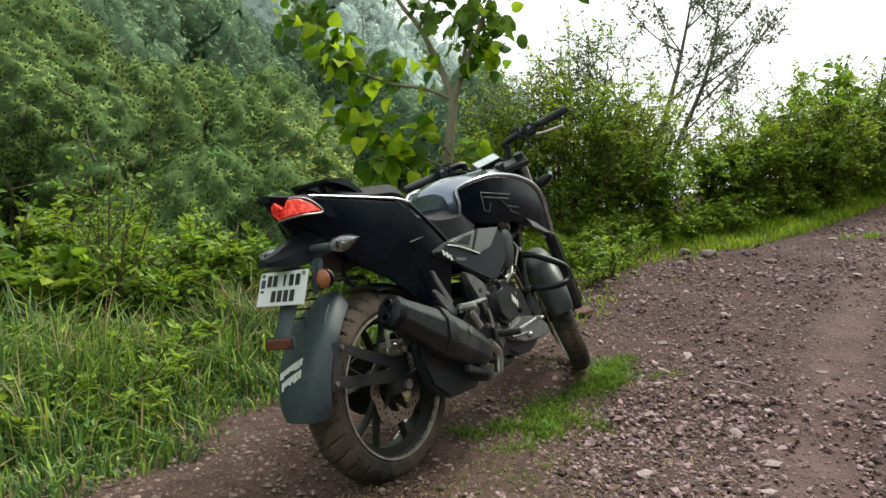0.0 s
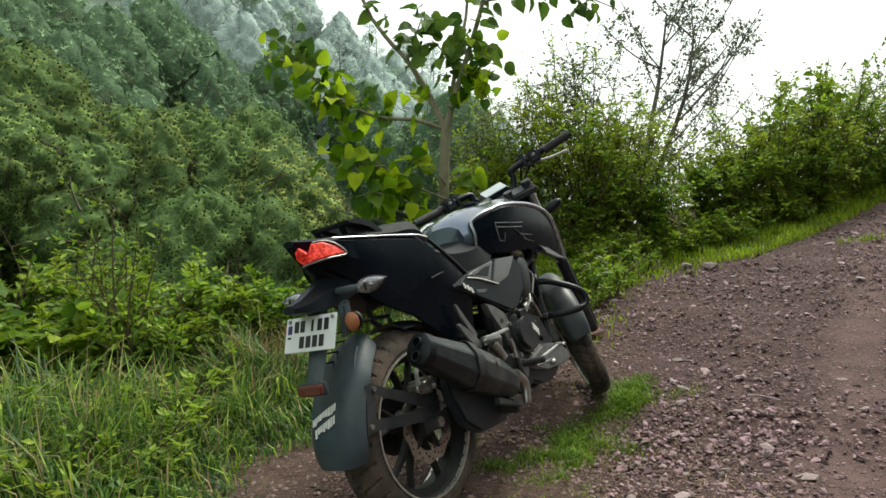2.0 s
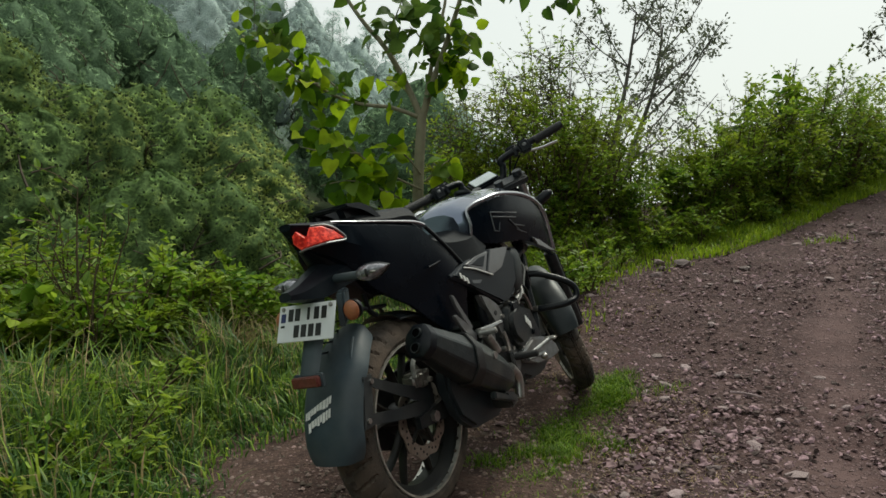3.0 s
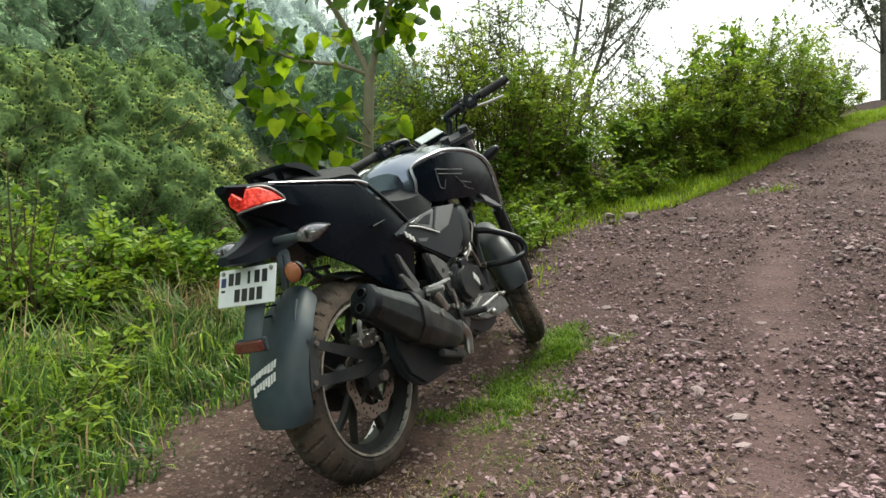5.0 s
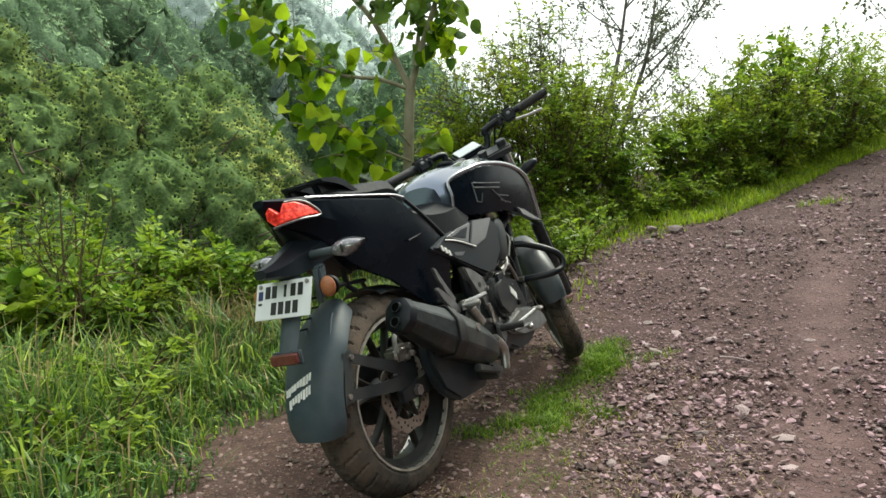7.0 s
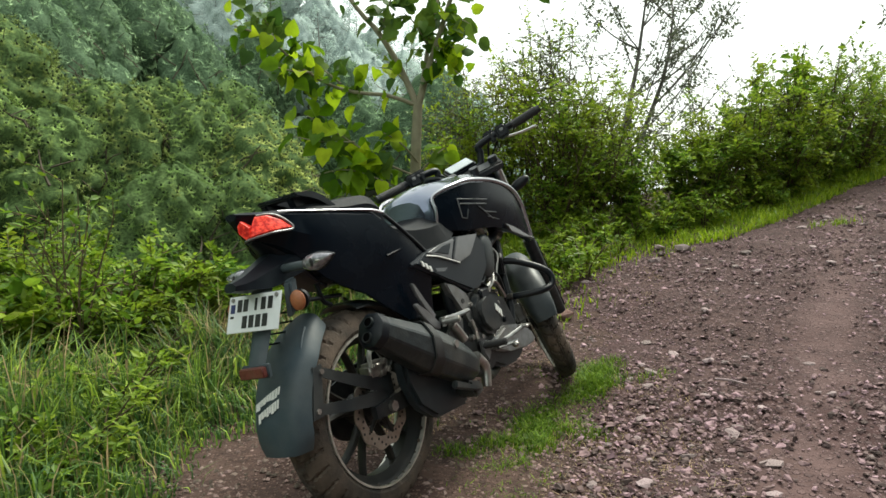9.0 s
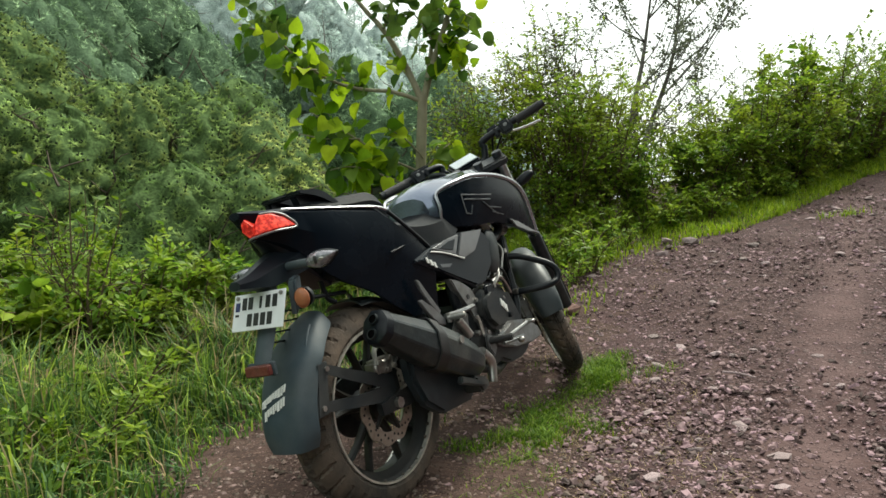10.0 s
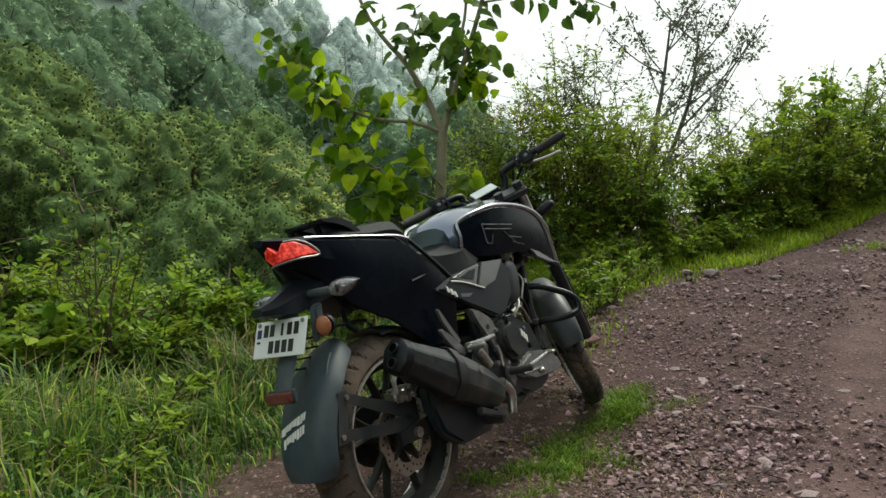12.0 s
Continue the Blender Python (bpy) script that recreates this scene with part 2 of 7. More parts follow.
EDGE_Y = np.array([-9.0, 1.5, 2.8, 4.0, 4.85, 5.42, 5.76, 5.90, 6.22, 6.78, 7.75, 9.35, 12.8, 19.2])


def road_side(x, y):
    """Metres to the left of the road's gravel edge; negative on the road."""
    x, y = np.asarray(x, float), np.asarray(y, float)
    best = np.full(x.shape, 1e9)
    sign = np.zeros(x.shape)
    for i in range(len(EDGE_X) - 1):
        ax, ay, bx, by = EDGE_X[i], EDGE_Y[i], EDGE_X[i + 1], EDGE_Y[i + 1]
        dx, dy = bx - ax, by - ay
        u = ((x - ax) * dx + (y - ay) * dy) / (dx * dx + dy * dy)
        u = np.clip(u, None if i == 0 else 0, None if i == len(EDGE_X) - 2 else 1)
        if i == 0:
            u = np.minimum(u, 1)
        d = np.hypot(x - ax - u * dx, y - ay - u * dy)
        s = np.sign(dx * (y - ay) - dy * (x - ax))
        nearer = d < best
        best = np.where(nearer, d, best)
        sign = np.where(nearer, s, sign)
    return best * sign


def smooth(a, b, x):
    u = np.clip((np.asarray(x, float) - a) / (b - a), 0, 1)
    return u * u * (3 - 2 * u)


HILL_AZ = np.array([-180, -100, -60, -35, -13, 0.5, 7, 14, 40, 100, 180.0])
HILL_H = np.array([10, 60, 75, 66, 40, 23, 9, -6, -6, 5, 10.0])


def terrain(x, y):
    """The height of the ground."""
    x, y = np.asarray(x, float), np.asarray(y, float)
    s = 0.5 * x + 0.866 * y
    z = np.interp(s, [-60, -6, 0, 1.9, 2.66, 2.95, 3.2, 3.45, 3.8, 5.87, 12, 20, 60], [-3, -0.75, -0.13, 0.0, 0.018, 0.055, 0.125, 0.140, 0.183, 0.60, 1.64, 2.9, 7.0])
    d = road_side(x, y)
    z = z + 0.04 * smooth(0.0, 0.5, d) + 0.05 * np.sin(3.1 * x + 1.3) * np.sin(2.7 * y) * smooth(0.6, 1.6, d)
    z = z + 0.018 * np.sin(5.0 * x + 2 * y) * np.sin(4.1 * y + 0.7) * smooth(0.4, -0.6, d)
    reach = 3.1 - 1.5 * smooth(4.2, 6.5, y)
    over = np.maximum(d - reach, 0)
    z = z - 0.62 * over * smooth(0, 2.0, over)
    # unseen bank added right of the track, to close off low sky
    z = z + np.minimum(0.55 * np.maximum(-d - 5.5, 0), 9)
    r = np.hypot(x, y)
    az = np.degrees(np.arctan2(x, y))
    top = np.interp(az, HILL_AZ, HILL_H)
    hill = -9 + (top + 9) * np.clip((r - 28) / 102, 0, 1.25) + 2.5 * np.sin(x * 0.06 + 1) * np.sin(y * 0.05)
    valley = np.maximum(z, -9.5)
    w = smooth(14, 30, r) * smooth(1.0, 5.0, d)
    return valley * (1 - w) + np.maximum(hill, -9.5) * w


def bezier_line(points, count):
    """A smooth line of count places through the given points."""
    pts = np.asarray(points, float)
    t = np.linspace(0, len(pts) - 1, count)
    i = np.clip(t.astype(int), 0, len(pts) - 2)
    u = (t - i)[:, None]
    p0, p1, p2, p3 = pts[np.maximum(i - 1, 0)], pts[i], pts[i + 1], pts[np.minimum(i + 2, len(pts) - 1)]
    return 0.5 * (2 * p1 + (p2 - p0) * u + (2 * p0 - 5 * p1 + 4 * p2 - p3) * u ** 2 + (3 * p1 - p0 - 3 * p2 + p3) * u ** 3)


def tubes(lines, sides=5):
    """Round tapered stems along lines: a list of (points, first radius, last radius)."""
    V, F, base = [], [], 0
    a = np.linspace(0, 2 * np.pi, sides, endpoint=False)
    for pts, r0, r1 in lines:
        pts = np.asarray(pts, float)
        n = len(pts)
        tan = np.gradient(pts, axis=0)
        tan /= np.linalg.norm(tan, axis=1)[:, None] + 1e-9
        ref = np.where(np.abs(tan[:, 2:3]) > 0.9, np.array([[1.0, 0, 0]]), np.array([[0, 0, 1.0]]))
        u = np.cross(tan, ref)
        u /= np.linalg.norm(u, axis=1)[:, None] + 1e-9
        v = np.cross(tan, u)
        rad = np.linspace(r0, r1, n)[:, None, None]
        ring = pts[:, None, :] + rad * (np.cos(a)[None, :, None] * u[:, None, :] + np.sin(a)[None, :, None] * v[:, None, :])
        V.append(ring.reshape(-1, 3))
        i = np.arange(n - 1)[:, None] * sides
        j = np.arange(sides)[None, :]
        k = (j + 1) % sides
        F.append(np.stack([i + j, i + k, i + sides + k, i + sides + j], -1).reshape(-1, 4) + base)
        base += n * sides
    return np.concatenate(V), np.concatenate(F)


def unit(v):
    return v / (np.linalg.norm(v, axis=-1, keepdims=True) + 1e-9)


LEAF_SLIM = np.array([[0, 0, 0], [0.28, 0.5, 0.12], [0.68, 0.40, 0.13], [1, 0, -0.10], [0.68, -0.40, 0.13], [0.28, -0.5, 0.12], [0.5, 0, 0]])
LEAF_SLIM_F = np.array([[0, 6, 1], [1, 6, 2], [2, 6, 3], [3, 6, 4], [4, 6, 5], [5, 6, 0]])
LEAF_LITE = np.array([[0, 0, 0], [0.45, 0.5, 0.10], [1, 0, -0.08], [0.45, -0.5, 0.10]])
LEAF_LITE_F = np.array([[0, 2, 1], [0, 3, 2]])
LEAF_ROUND = np.array([[0, 0, 0], [-0.05, 0.20, 0.08], [0.12, 0.42, 0.18], [0.42, 0.48, 0.20], [0.74, 0.32, 0.08], [1.04, 0, -0.20], [0.74, -0.32, 0.08],
                       [0.42, -0.48, 0.20], [0.12, -0.42, 0.18], [-0.05, -0.20, 0.08], [0.42, 0, 0.0]])
LEAF_ROUND_F = np.array([[i, 10, (i + 1) % 10][::-1] for i in range(10)])


def leaves(at, way, up, length, width, shape=LEAF_LITE, faces=LEAF_LITE_F):
    """Many leaves: where each begins, where its tip points, the way its face looks, its size."""
    x = unit(np.asarray(way, float))
    y = unit(np.cross(up, x))
    z = np.cross(x, y)
    L, W = np.asarray(length)[:, None, None], np.asarray(width)[:, None, None]
    V = at[:, None, :] + shape[None, :, 0:1] * L * x[:, None, :] + shape[None, :, 1:2] * W * y[:, None, :] + shape[None, :, 2:3] * W * z[:, None, :]
    F = faces[None] + (np.arange(len(at)) * len(shape))[:, None, None]
    return V.reshape(-1, 3), F.reshape(-1, faces.shape[1])


def shrub(name, label, category, at, height, spread, stems, twigs, per, leaf, ratio, mat, seed, shape=LEAF_LITE, faces=LEAF_LITE_F,
          bare=0.25, droop=0.2, group="", squash=(1, 1), tall=0.0, stout=1.0):
    """A shrub: curved stems from one root, side twigs, and leaves along the twigs."""
    r = np.random.default_rng(seed)
    lines, P, D, U = [], [], [], []
    for _ in range(stems):
        a, out = r.uniform(0, 2 * np.pi), r.uniform(0.1, 1.0) ** 0.7 * spread
        h = height * r.uniform(0.62, 1.04) * (1.28 if r.uniform() < tall else 1.0) * (1 - 0.35 * (out / spread) ** 2)
        end = np.array([np.cos(a) * out * squash[0], np.sin(a) * out * squash[1], h])
        mid = end * np.array([0.42, 0.42, 0.58]) + r.normal(0, 0.05 * height, 3)
        start = np.array([np.cos(a), np.sin(a), 0]) * 0.12 * out
        line = bezier_line([start, mid, end], 9)
        lines.append((line, (0.006 + 0.0055 * height) * stout, 0.0025))
        for _ in range(twigs):
            u = r.uniform(bare, 1.0)
            root = line[min(int(u * 8), 7)] * (1 - u * 8 % 1) + line[min(int(u * 8) + 1, 8)] * (u * 8 % 1)
            way = unit(r.normal(0, 1, 3) + np.array([np.cos(a) * 0.6, np.sin(a) * 0.6, 0.55]))
            size = height * r.uniform(0.10, 0.24)
            tip = root + way * size + np.array([0, 0, -droop * size * r.uniform(0, 1)])
            if name != "weed":
                lines.append((bezier_line([root, (root + tip) / 2 + [0, 0, 0.06 * size], tip], 3), 0.004, 0.0015))
            k = np.linspace(0.12, 1.05, per)[:, None]
            place = root * (1 - k) + tip * k + r.normal(0, 0.012, (per, 3))
            P.append(place)
            side = unit(np.cross(way, [0, 0, 1]))
            flip = np.where(np.arange(per) % 2 == 0, 1, -1)[:, None]
            D.append(unit(side * flip + way * 0.6 + r.normal(0, 0.45, (per, 3))))
            U.append(unit(np.array([[0, 0, 1.0]]) + r.normal(0, 0.45, (per, 3))))
    P, D, U = np.concatenate(P), np.concatenate(D), np.concatenate(U)
    size = leaf * r.uniform(0.6, 1.25, len(P))
    top = empty(name, pose(at[0], at[1], float(terrain(at[0], at[1])) - 0.03 if len(at) < 3 else at[2]))
    tagged(top, label, category, group)
    V, F = tubes(lines, 3)
    work = child("branchwork", mesh_np("branchwork", V, F, M_TWIG, True), top)
    if name == "weed":
        tagged(work, kind="stuff")
    V, F = leaves(P, D, U, size, size * ratio, shape, faces)
    child("foliage", mesh_np("foliage", V, F, mat), top)
    return top


# ---- ground ----
def ground_sheet():
    def axis(lo, hi, near_lo, near_hi, step):
        near = np.arange(near_lo, near_hi, step)
        a = near_hi + (hi - near_hi) * np.linspace(0, 1, 70) ** 2.2
        b = near_lo - (near_lo - lo) * np.linspace(0, 1, 70)[1:] ** 2.2
        return np.concatenate([b[::-1], near, a])
    xs, ys = axis(-900, 900, -5, 8, 0.10), axis(-900, 900, 0.6, 11, 0.10)
    X, Y = np.meshgrid(xs, ys)
    Z = terrain(X, Y)
    fine = np.array([noise.noise(Vector((x * 2.3, y * 2.3, 0))) for x, y in zip(X.ravel(), Y.ravel())]).reshape(X.shape)
    Z = Z + 0.018 * fine
    V = np.stack([X, Y, Z], -1).reshape(-1, 3)
    w, h = len(xs), len(ys)
    i, j = np.meshgrid(np.arange(w - 1), np.arange(h - 1))
    a = (j * w + i).ravel()
    F = np.stack([a, a + 1, a + w + 1, a + w], -1)
    me = mesh_np("ground", V, F, M_SOIL, True)
    me.materials.append(M_ROAD)
    me.materials.append(M_HILL_HAZED)
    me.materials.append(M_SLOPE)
    c = V[F].mean(1)
    d = road_side(c[:, 0], c[:, 1]) + 0.22 * np.sin(c[:, 1] * 4.3) * np.sin(c[:, 0] * 3.7 + 1) + rng.normal(0, 0.05, len(c))
    kind = np.where(d < 0, 1, 0)
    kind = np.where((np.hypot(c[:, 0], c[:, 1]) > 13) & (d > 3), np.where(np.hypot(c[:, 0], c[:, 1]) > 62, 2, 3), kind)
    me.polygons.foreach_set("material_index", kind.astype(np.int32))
    return tagged(new("ground", me), "sloping earth verge, reddish gravel track and wooded hillside", "ground", kind="structure")


ground_sheet()

# ---- pines of the hillside ----
def rosettes(P, W, needles, length, wide, mat, r, face=None, name="crown"):
    """Rosettes of needles at the ends of the shoots P that point along W; face: the way the crown looks there."""
    n = len(P)
    R = r.normal(0, 1, (n, needles, 3))
    R = unit(R - (R * W[:, None, :]).sum(-1, keepdims=True) * W[:, None, :])
    D = unit(R + W[:, None, :] * r.uniform(-0.25, 0.85, (n, needles, 1))).reshape(-1, 3)
    A = np.repeat(P, needles, 0) + D * 0.06 * length
    L = np.repeat(length * r.uniform(0.8, 1.2, n), needles) * r.uniform(0.75, 1.1, n * needles)
    side = unit(np.cross(D, np.repeat(W, needles, 0) + r.normal(0, 0.35, D.shape))) * (wide * length)
    V = np.stack([A - side * 0.6, A + side * 0.6, A + D * L[:, None]], 1)
    me = mesh_np(name, V.reshape(-1, 3), np.arange(n * needles * 3).reshape(-1, 3), mat, True)
    face = W if face is None else face
    N = unit(np.repeat(np.repeat(face, needles, 0), 3, 0) + 0.22 * np.repeat(D, 3, 0))
    me.normals_split_custom_set_from_vertices(N.tolist())
    return me


def pine(name, height, spread, crown, tufts, needles, mat, core, seed, tuft=0.30, hearts=True, wide=0.05, pointed=0.0, bumps=0.11):
    """A pine: trunk, limbs and a bumpy dome of the height crown, thick with tufts of needles."""
    r = np.random.default_rng(seed)
    top = empty(name)
    lean = r.normal(0, 0.25, 2)
    trunk = bezier_line([[0, 0, -1.5], [lean[0] * 0.4, lean[1] * 0.4, height * 0.5], [lean[0], lean[1], height * 0.95]], 8)
    V, F = tubes([(trunk, 0.017 * height, 0.03)], 6)
    child("trunk", mesh_np("trunk", V, F, M_BARK, True), top)
    ph = r.uniform(0, 6.28, 8)

    def dome(u, a, inset=0.0):
        """Places on the crown: u from its hem at 0 to its tip at 1, a round the trunk."""
        rad = spread * np.maximum(1 - np.clip(u, 0, 1) ** (2.2 - 1.0 * pointed), 0) ** 0.58 * (0.55 + 0.45 * np.minimum(1, u / 0.3))
        bump = (np.sin(5 * a + 9 * u + ph[0]) * np.sin(13 * u + ph[1] + a) + 0.7 * np.sin(8 * a - 11 * u + ph[2]) * np.sin(19 * u + 2 * a + ph[3])) * bumps
        bump = bump + 0.10 * np.sin(2 * a + ph[4] + 3 * u) + 0.07 * np.sin(3 * a + ph[5])
        rad = np.maximum(rad * (1 + bump) - inset, 0)
        z = height - crown * (1 - u) + 0.35 * spread * bump * u - inset * (0.4 + 0.6 * u)
        return np.stack([np.cos(a) * rad + lean[0] * u, np.sin(a) * rad + lean[1] * u, z], -1)

    i = np.arange(tufts)
    u = 1 - ((i + 0.5) / tufts) ** (0.60 + 0.15 * pointed)
    a = i * 2.39996 + r.normal(0, 0.08, tufts)
    gap = np.sin(3.0 * a + ph[6] + 4 * np.sin(5 * u)) * np.sin(11 * u + ph[7]) > 0.72
    keep = ~gap | (r.uniform(0, 1, tufts) < 0.35)
    u, a = u[keep], a[keep]
    P = dome(u, a) + r.normal(0, 0.09, (len(u), 3))
    N = unit(np.cross(dome(u, a + 0.02) - dome(u, a - 0.02), dome(np.minimum(u + 0.01, 0.999), a) - dome(u - 0.01, a)) + np.array([0, 0, 1e-4]))
    W = unit(N + np.array([0, 0, 0.65]) + r.normal(0, 0.15, N.shape))
    # a lumpy sheet inside, coloured darker to stand in for shade between tufts
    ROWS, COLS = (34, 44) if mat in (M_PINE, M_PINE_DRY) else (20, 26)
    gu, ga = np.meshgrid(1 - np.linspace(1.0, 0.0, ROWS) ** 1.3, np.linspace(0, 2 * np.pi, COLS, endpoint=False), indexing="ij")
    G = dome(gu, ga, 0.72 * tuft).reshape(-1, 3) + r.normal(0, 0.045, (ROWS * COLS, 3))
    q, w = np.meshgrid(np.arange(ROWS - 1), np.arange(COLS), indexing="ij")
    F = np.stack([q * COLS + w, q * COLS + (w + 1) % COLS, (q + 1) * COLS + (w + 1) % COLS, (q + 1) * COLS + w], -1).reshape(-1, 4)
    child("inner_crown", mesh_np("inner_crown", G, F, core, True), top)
    lines = []
    for j in range(22):
        h, b = 0.05 + 0.8 * j / 22, j * 2.4 + seed
        tip = dome(np.array(h), np.array(b), -0.12)
        start = np.array([lean[0] * h, lean[1] * h, max(tip[2] - 0.45 * spread, 0.1 * height)])
        lines.append((bezier_line([start, (start + tip) / 2 - [0, 0, 0.12 * spread], tip], 5), 0.055, 0.022))
    # limbs that show between the tufts
    for j in range(9):
        b, h = j * 0.73 + 0.4 * seed, r.uniform(0.15, 0.50)
        up = np.linspace(h, h + r.uniform(0.14, 0.26), 5)
        lines.append((dome(up, b + (up - h) * r.normal(0, 1.6), -0.16), 0.060, 0.030))
        lines.append((dome(up[2] + np.linspace(0, 0.05, 4), b + np.linspace(0, 0.35, 4) * r.choice([-1, 1]), np.linspace(-0.14, -0.26, 4)), 0.040, 0.020))
    V, F = tubes(lines, 3)
    child("limb_work", mesh_np("limb_work", V, F, M_BARK, True), top)
    child("crown", rosettes(P, W, needles, tuft, wide, mat, r, N), top)
    # dark cones added in the tufts, standing in for their shaded hearts
    if hearts and mat is not M_PINE_MID:
        n = len(P)
        c = P + W * tuft * 0.38
        k = tuft * 0.25
        x = unit(np.cross(W, [0.3, 0.2, 1.0])) * k
        y = unit(np.cross(W, x)) * k
        V = np.stack([c + x, c - 0.5 * x + 0.87 * y, c - 0.5 * x - 0.87 * y, c + W * tuft * 0.42], 1).reshape(-1, 3)
        F = (np.array([[0, 1, 3], [1, 2, 3], [2, 0, 3]])[None] + (np.arange(n) * 4)[:, None, None]).reshape(-1, 3)
        tagged(child("bud_work", mesh_np("bud_work", V, F, M_TUFT_HEART), top), kind="stuff")
    return top


def open_pine(name, height, spread, seed, mat, first=0.5):
    """A tall old pine: a long bare trunk and a thin crown of separate clumps."""
    r = np.random.default_rng(seed)
    top = empty(name)
    lean = r.normal(0, 0.35, 2)
    trunk = bezier_line([[0, 0, -1.5], [lean[0] * 0.4, lean[1] * 0.4, height * 0.5], [lean[0], lean[1], height]], 9)
    lines, P, W = [(trunk, 0.016 * height, 0.03)], [], []
    for k in range(17):
        h = first + (1 - first) * (k + r.uniform()) / 17
        root = trunk[0] + (trunk[-1] - trunk[0]) * h
        b = r.uniform(0, 6.28)
        reach = spread * (1.15 - 0.8 * (h - first) / (1 - first)) * r.uniform(0.6, 1.1)
        tip = root + np.array([math.cos(b) * reach, math.sin(b) * reach, reach * r.uniform(0.15, 0.6)])
        lines.append((bezier_line([root, root * 0.5 + tip * 0.5 - [0, 0, 0.1 * reach], tip], 5), 0.045, 0.02))
        m = 24
        p = tip + r.normal(0, 1, (m, 3)) * np.array([0.55, 0.55, 0.30]) - unit(tip - root) * r.uniform(0, 0.45, (m, 1)) * reach
        P.append(p)
        W.append(unit(p - tip + np.array([0, 0, 0.8])))
    V, F = tubes(lines, 5)
    child("trunk", mesh_np("trunk", V, F, M_BARK_FAR, True), top)
    child("crown", rosettes(np.concatenate(P), np.concatenate(W), 8, 0.40, 0.12, mat, r), top)
    return top


def pine_wood():
    r = np.random.default_rng(11)
    near_label = "green chir pine with domed tufted crown on the hillside"
    mid_label = "green pine with a rounded crown on the upper slope"
    used = set()

    def stand(src, label, x, y, z, s, turn, tilt=(0, 0)):
        m = pose(x, y, z, tilt[0], tilt[1], turn)
        if src.name not in used:
            used.add(src.name)
            src.matrix_basis = m @ Matrix.Diagonal((s, s, s, 1))
            tagged(src, label, "tree", "pines of the hillside")
        else:
            ob = copy_thing(src, m)
            ob.scale = (s, s, s)

    # the nearest crowns: azimuth, distance and height of the tip, spread
    NEAR = [(-31.8, 31, 6.9, 2.4, 0), (-29.4, 37, 10.2, 3.7, 1), (-26.6, 32, 5.7, 3.1, 2), (-21.6, 33, 6.8, 2.3, 3), (-16.7, 34, 6.7, 2.5, 4), (-14.2, 38, 8.2, 2.7, 0), (-12.6, 33.5, 5.7, 2.9, 1),
            (-19.0, 40, 8.4, 2.6, 2), (-25.2, 28, 1.6, 2.6, 4), (-19.0, 28.5, 3.2, 2.7, 0), (-14.6, 29, 2.9, 2.6, 2), (-10.4, 31, 2.2, 2.3, 3), (-34.5, 33, 5.5, 3.2, 2),
            (-36.5, 39, 10.5, 3.5, 4), (-39.5, 34, 7.5, 3.3, 1), (-23.6, 38.5, 8.0, 2.7, 0), (-11.2, 36.5, 5.2, 2.5, 4), (-9.2, 34, 1.6, 2.2, 0)]
    HEIGHTS = (11.8, 12.6, 11.0, 11.6, 11.2)
    near = [pine("pine_tree", HEIGHTS[i], (3.2, 3.7, 3.2, 2.5, 2.8)[i], (6.3, 6.4, 6.0, 7.8, 6.6)[i], (880, 1060, 880, 760, 760)[i], 24, M_PINE_DRY if i in (1, 3) else M_PINE, M_CORE, 20 + i, 0.27, True, 0.100,
                 0.55 if i == 3 else 0.25 if i == 4 else 0.0, 0.15) for i in range(5)]
    for az, dist, tip, wide, i in NEAR:
        s = wide * 1.06 / (3.2, 3.7, 3.2, 2.5, 2.8)[i]
        stand(near[i], near_label, dist * math.sin(radians(az)), dist * math.cos(radians(az)), tip - HEIGHTS[i] * s, s, r.uniform(0, 360))
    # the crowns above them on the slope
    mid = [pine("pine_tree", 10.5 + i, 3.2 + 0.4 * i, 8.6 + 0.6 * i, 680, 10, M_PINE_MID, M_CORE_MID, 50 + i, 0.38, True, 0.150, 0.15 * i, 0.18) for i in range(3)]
    MID = [(-26.8, 47, 14.2, 3.2, 0), (-24.6, 53, 17.6, 3.5, 1), (-20.8, 58, 20.6, 3.7, 2), (-17.0, 56, 15.6, 3.6, 0), (-13.6, 60, 13.4, 3.4, 1), (-11.5, 66, 13.0, 3.4, 2), (-31.5, 50, 17.5, 3.6, 2),
           (-34.5, 56, 21.5, 3.8, 1), (-38.0, 50, 17.0, 3.6, 0), (-28.5, 60, 22.8, 3.6, 0), (-22.6, 50, 11.5, 3.0, 1), (-15.2, 49, 9.4, 2.9, 2), (-18.6, 66, 20.5, 3.2, 1), (-10.0, 52, 5.0, 2.8, 0),
           (-31.5, 44, 13.2, 2.9, 1), (-9.0, 62, 8.2, 3.1, 2)]
    for az, dist, tip, wide, i in MID:
        s = wide / (3.2 + 0.4 * i)
        stand(mid[i], mid_label, dist * math.sin(radians(az)), dist * math.cos(radians(az)), tip - (10.5 + i) * s, s, r.uniform(0, 360))
    # the wood beyond, its haze put into the needle colours
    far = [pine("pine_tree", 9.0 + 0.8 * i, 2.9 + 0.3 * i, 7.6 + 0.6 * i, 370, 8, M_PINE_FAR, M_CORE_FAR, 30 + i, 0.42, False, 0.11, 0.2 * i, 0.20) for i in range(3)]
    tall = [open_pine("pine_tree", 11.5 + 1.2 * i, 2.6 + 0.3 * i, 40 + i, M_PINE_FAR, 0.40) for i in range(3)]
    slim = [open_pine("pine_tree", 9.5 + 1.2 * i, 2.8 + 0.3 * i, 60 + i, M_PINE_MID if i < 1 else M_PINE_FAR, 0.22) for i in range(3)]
    spots = []
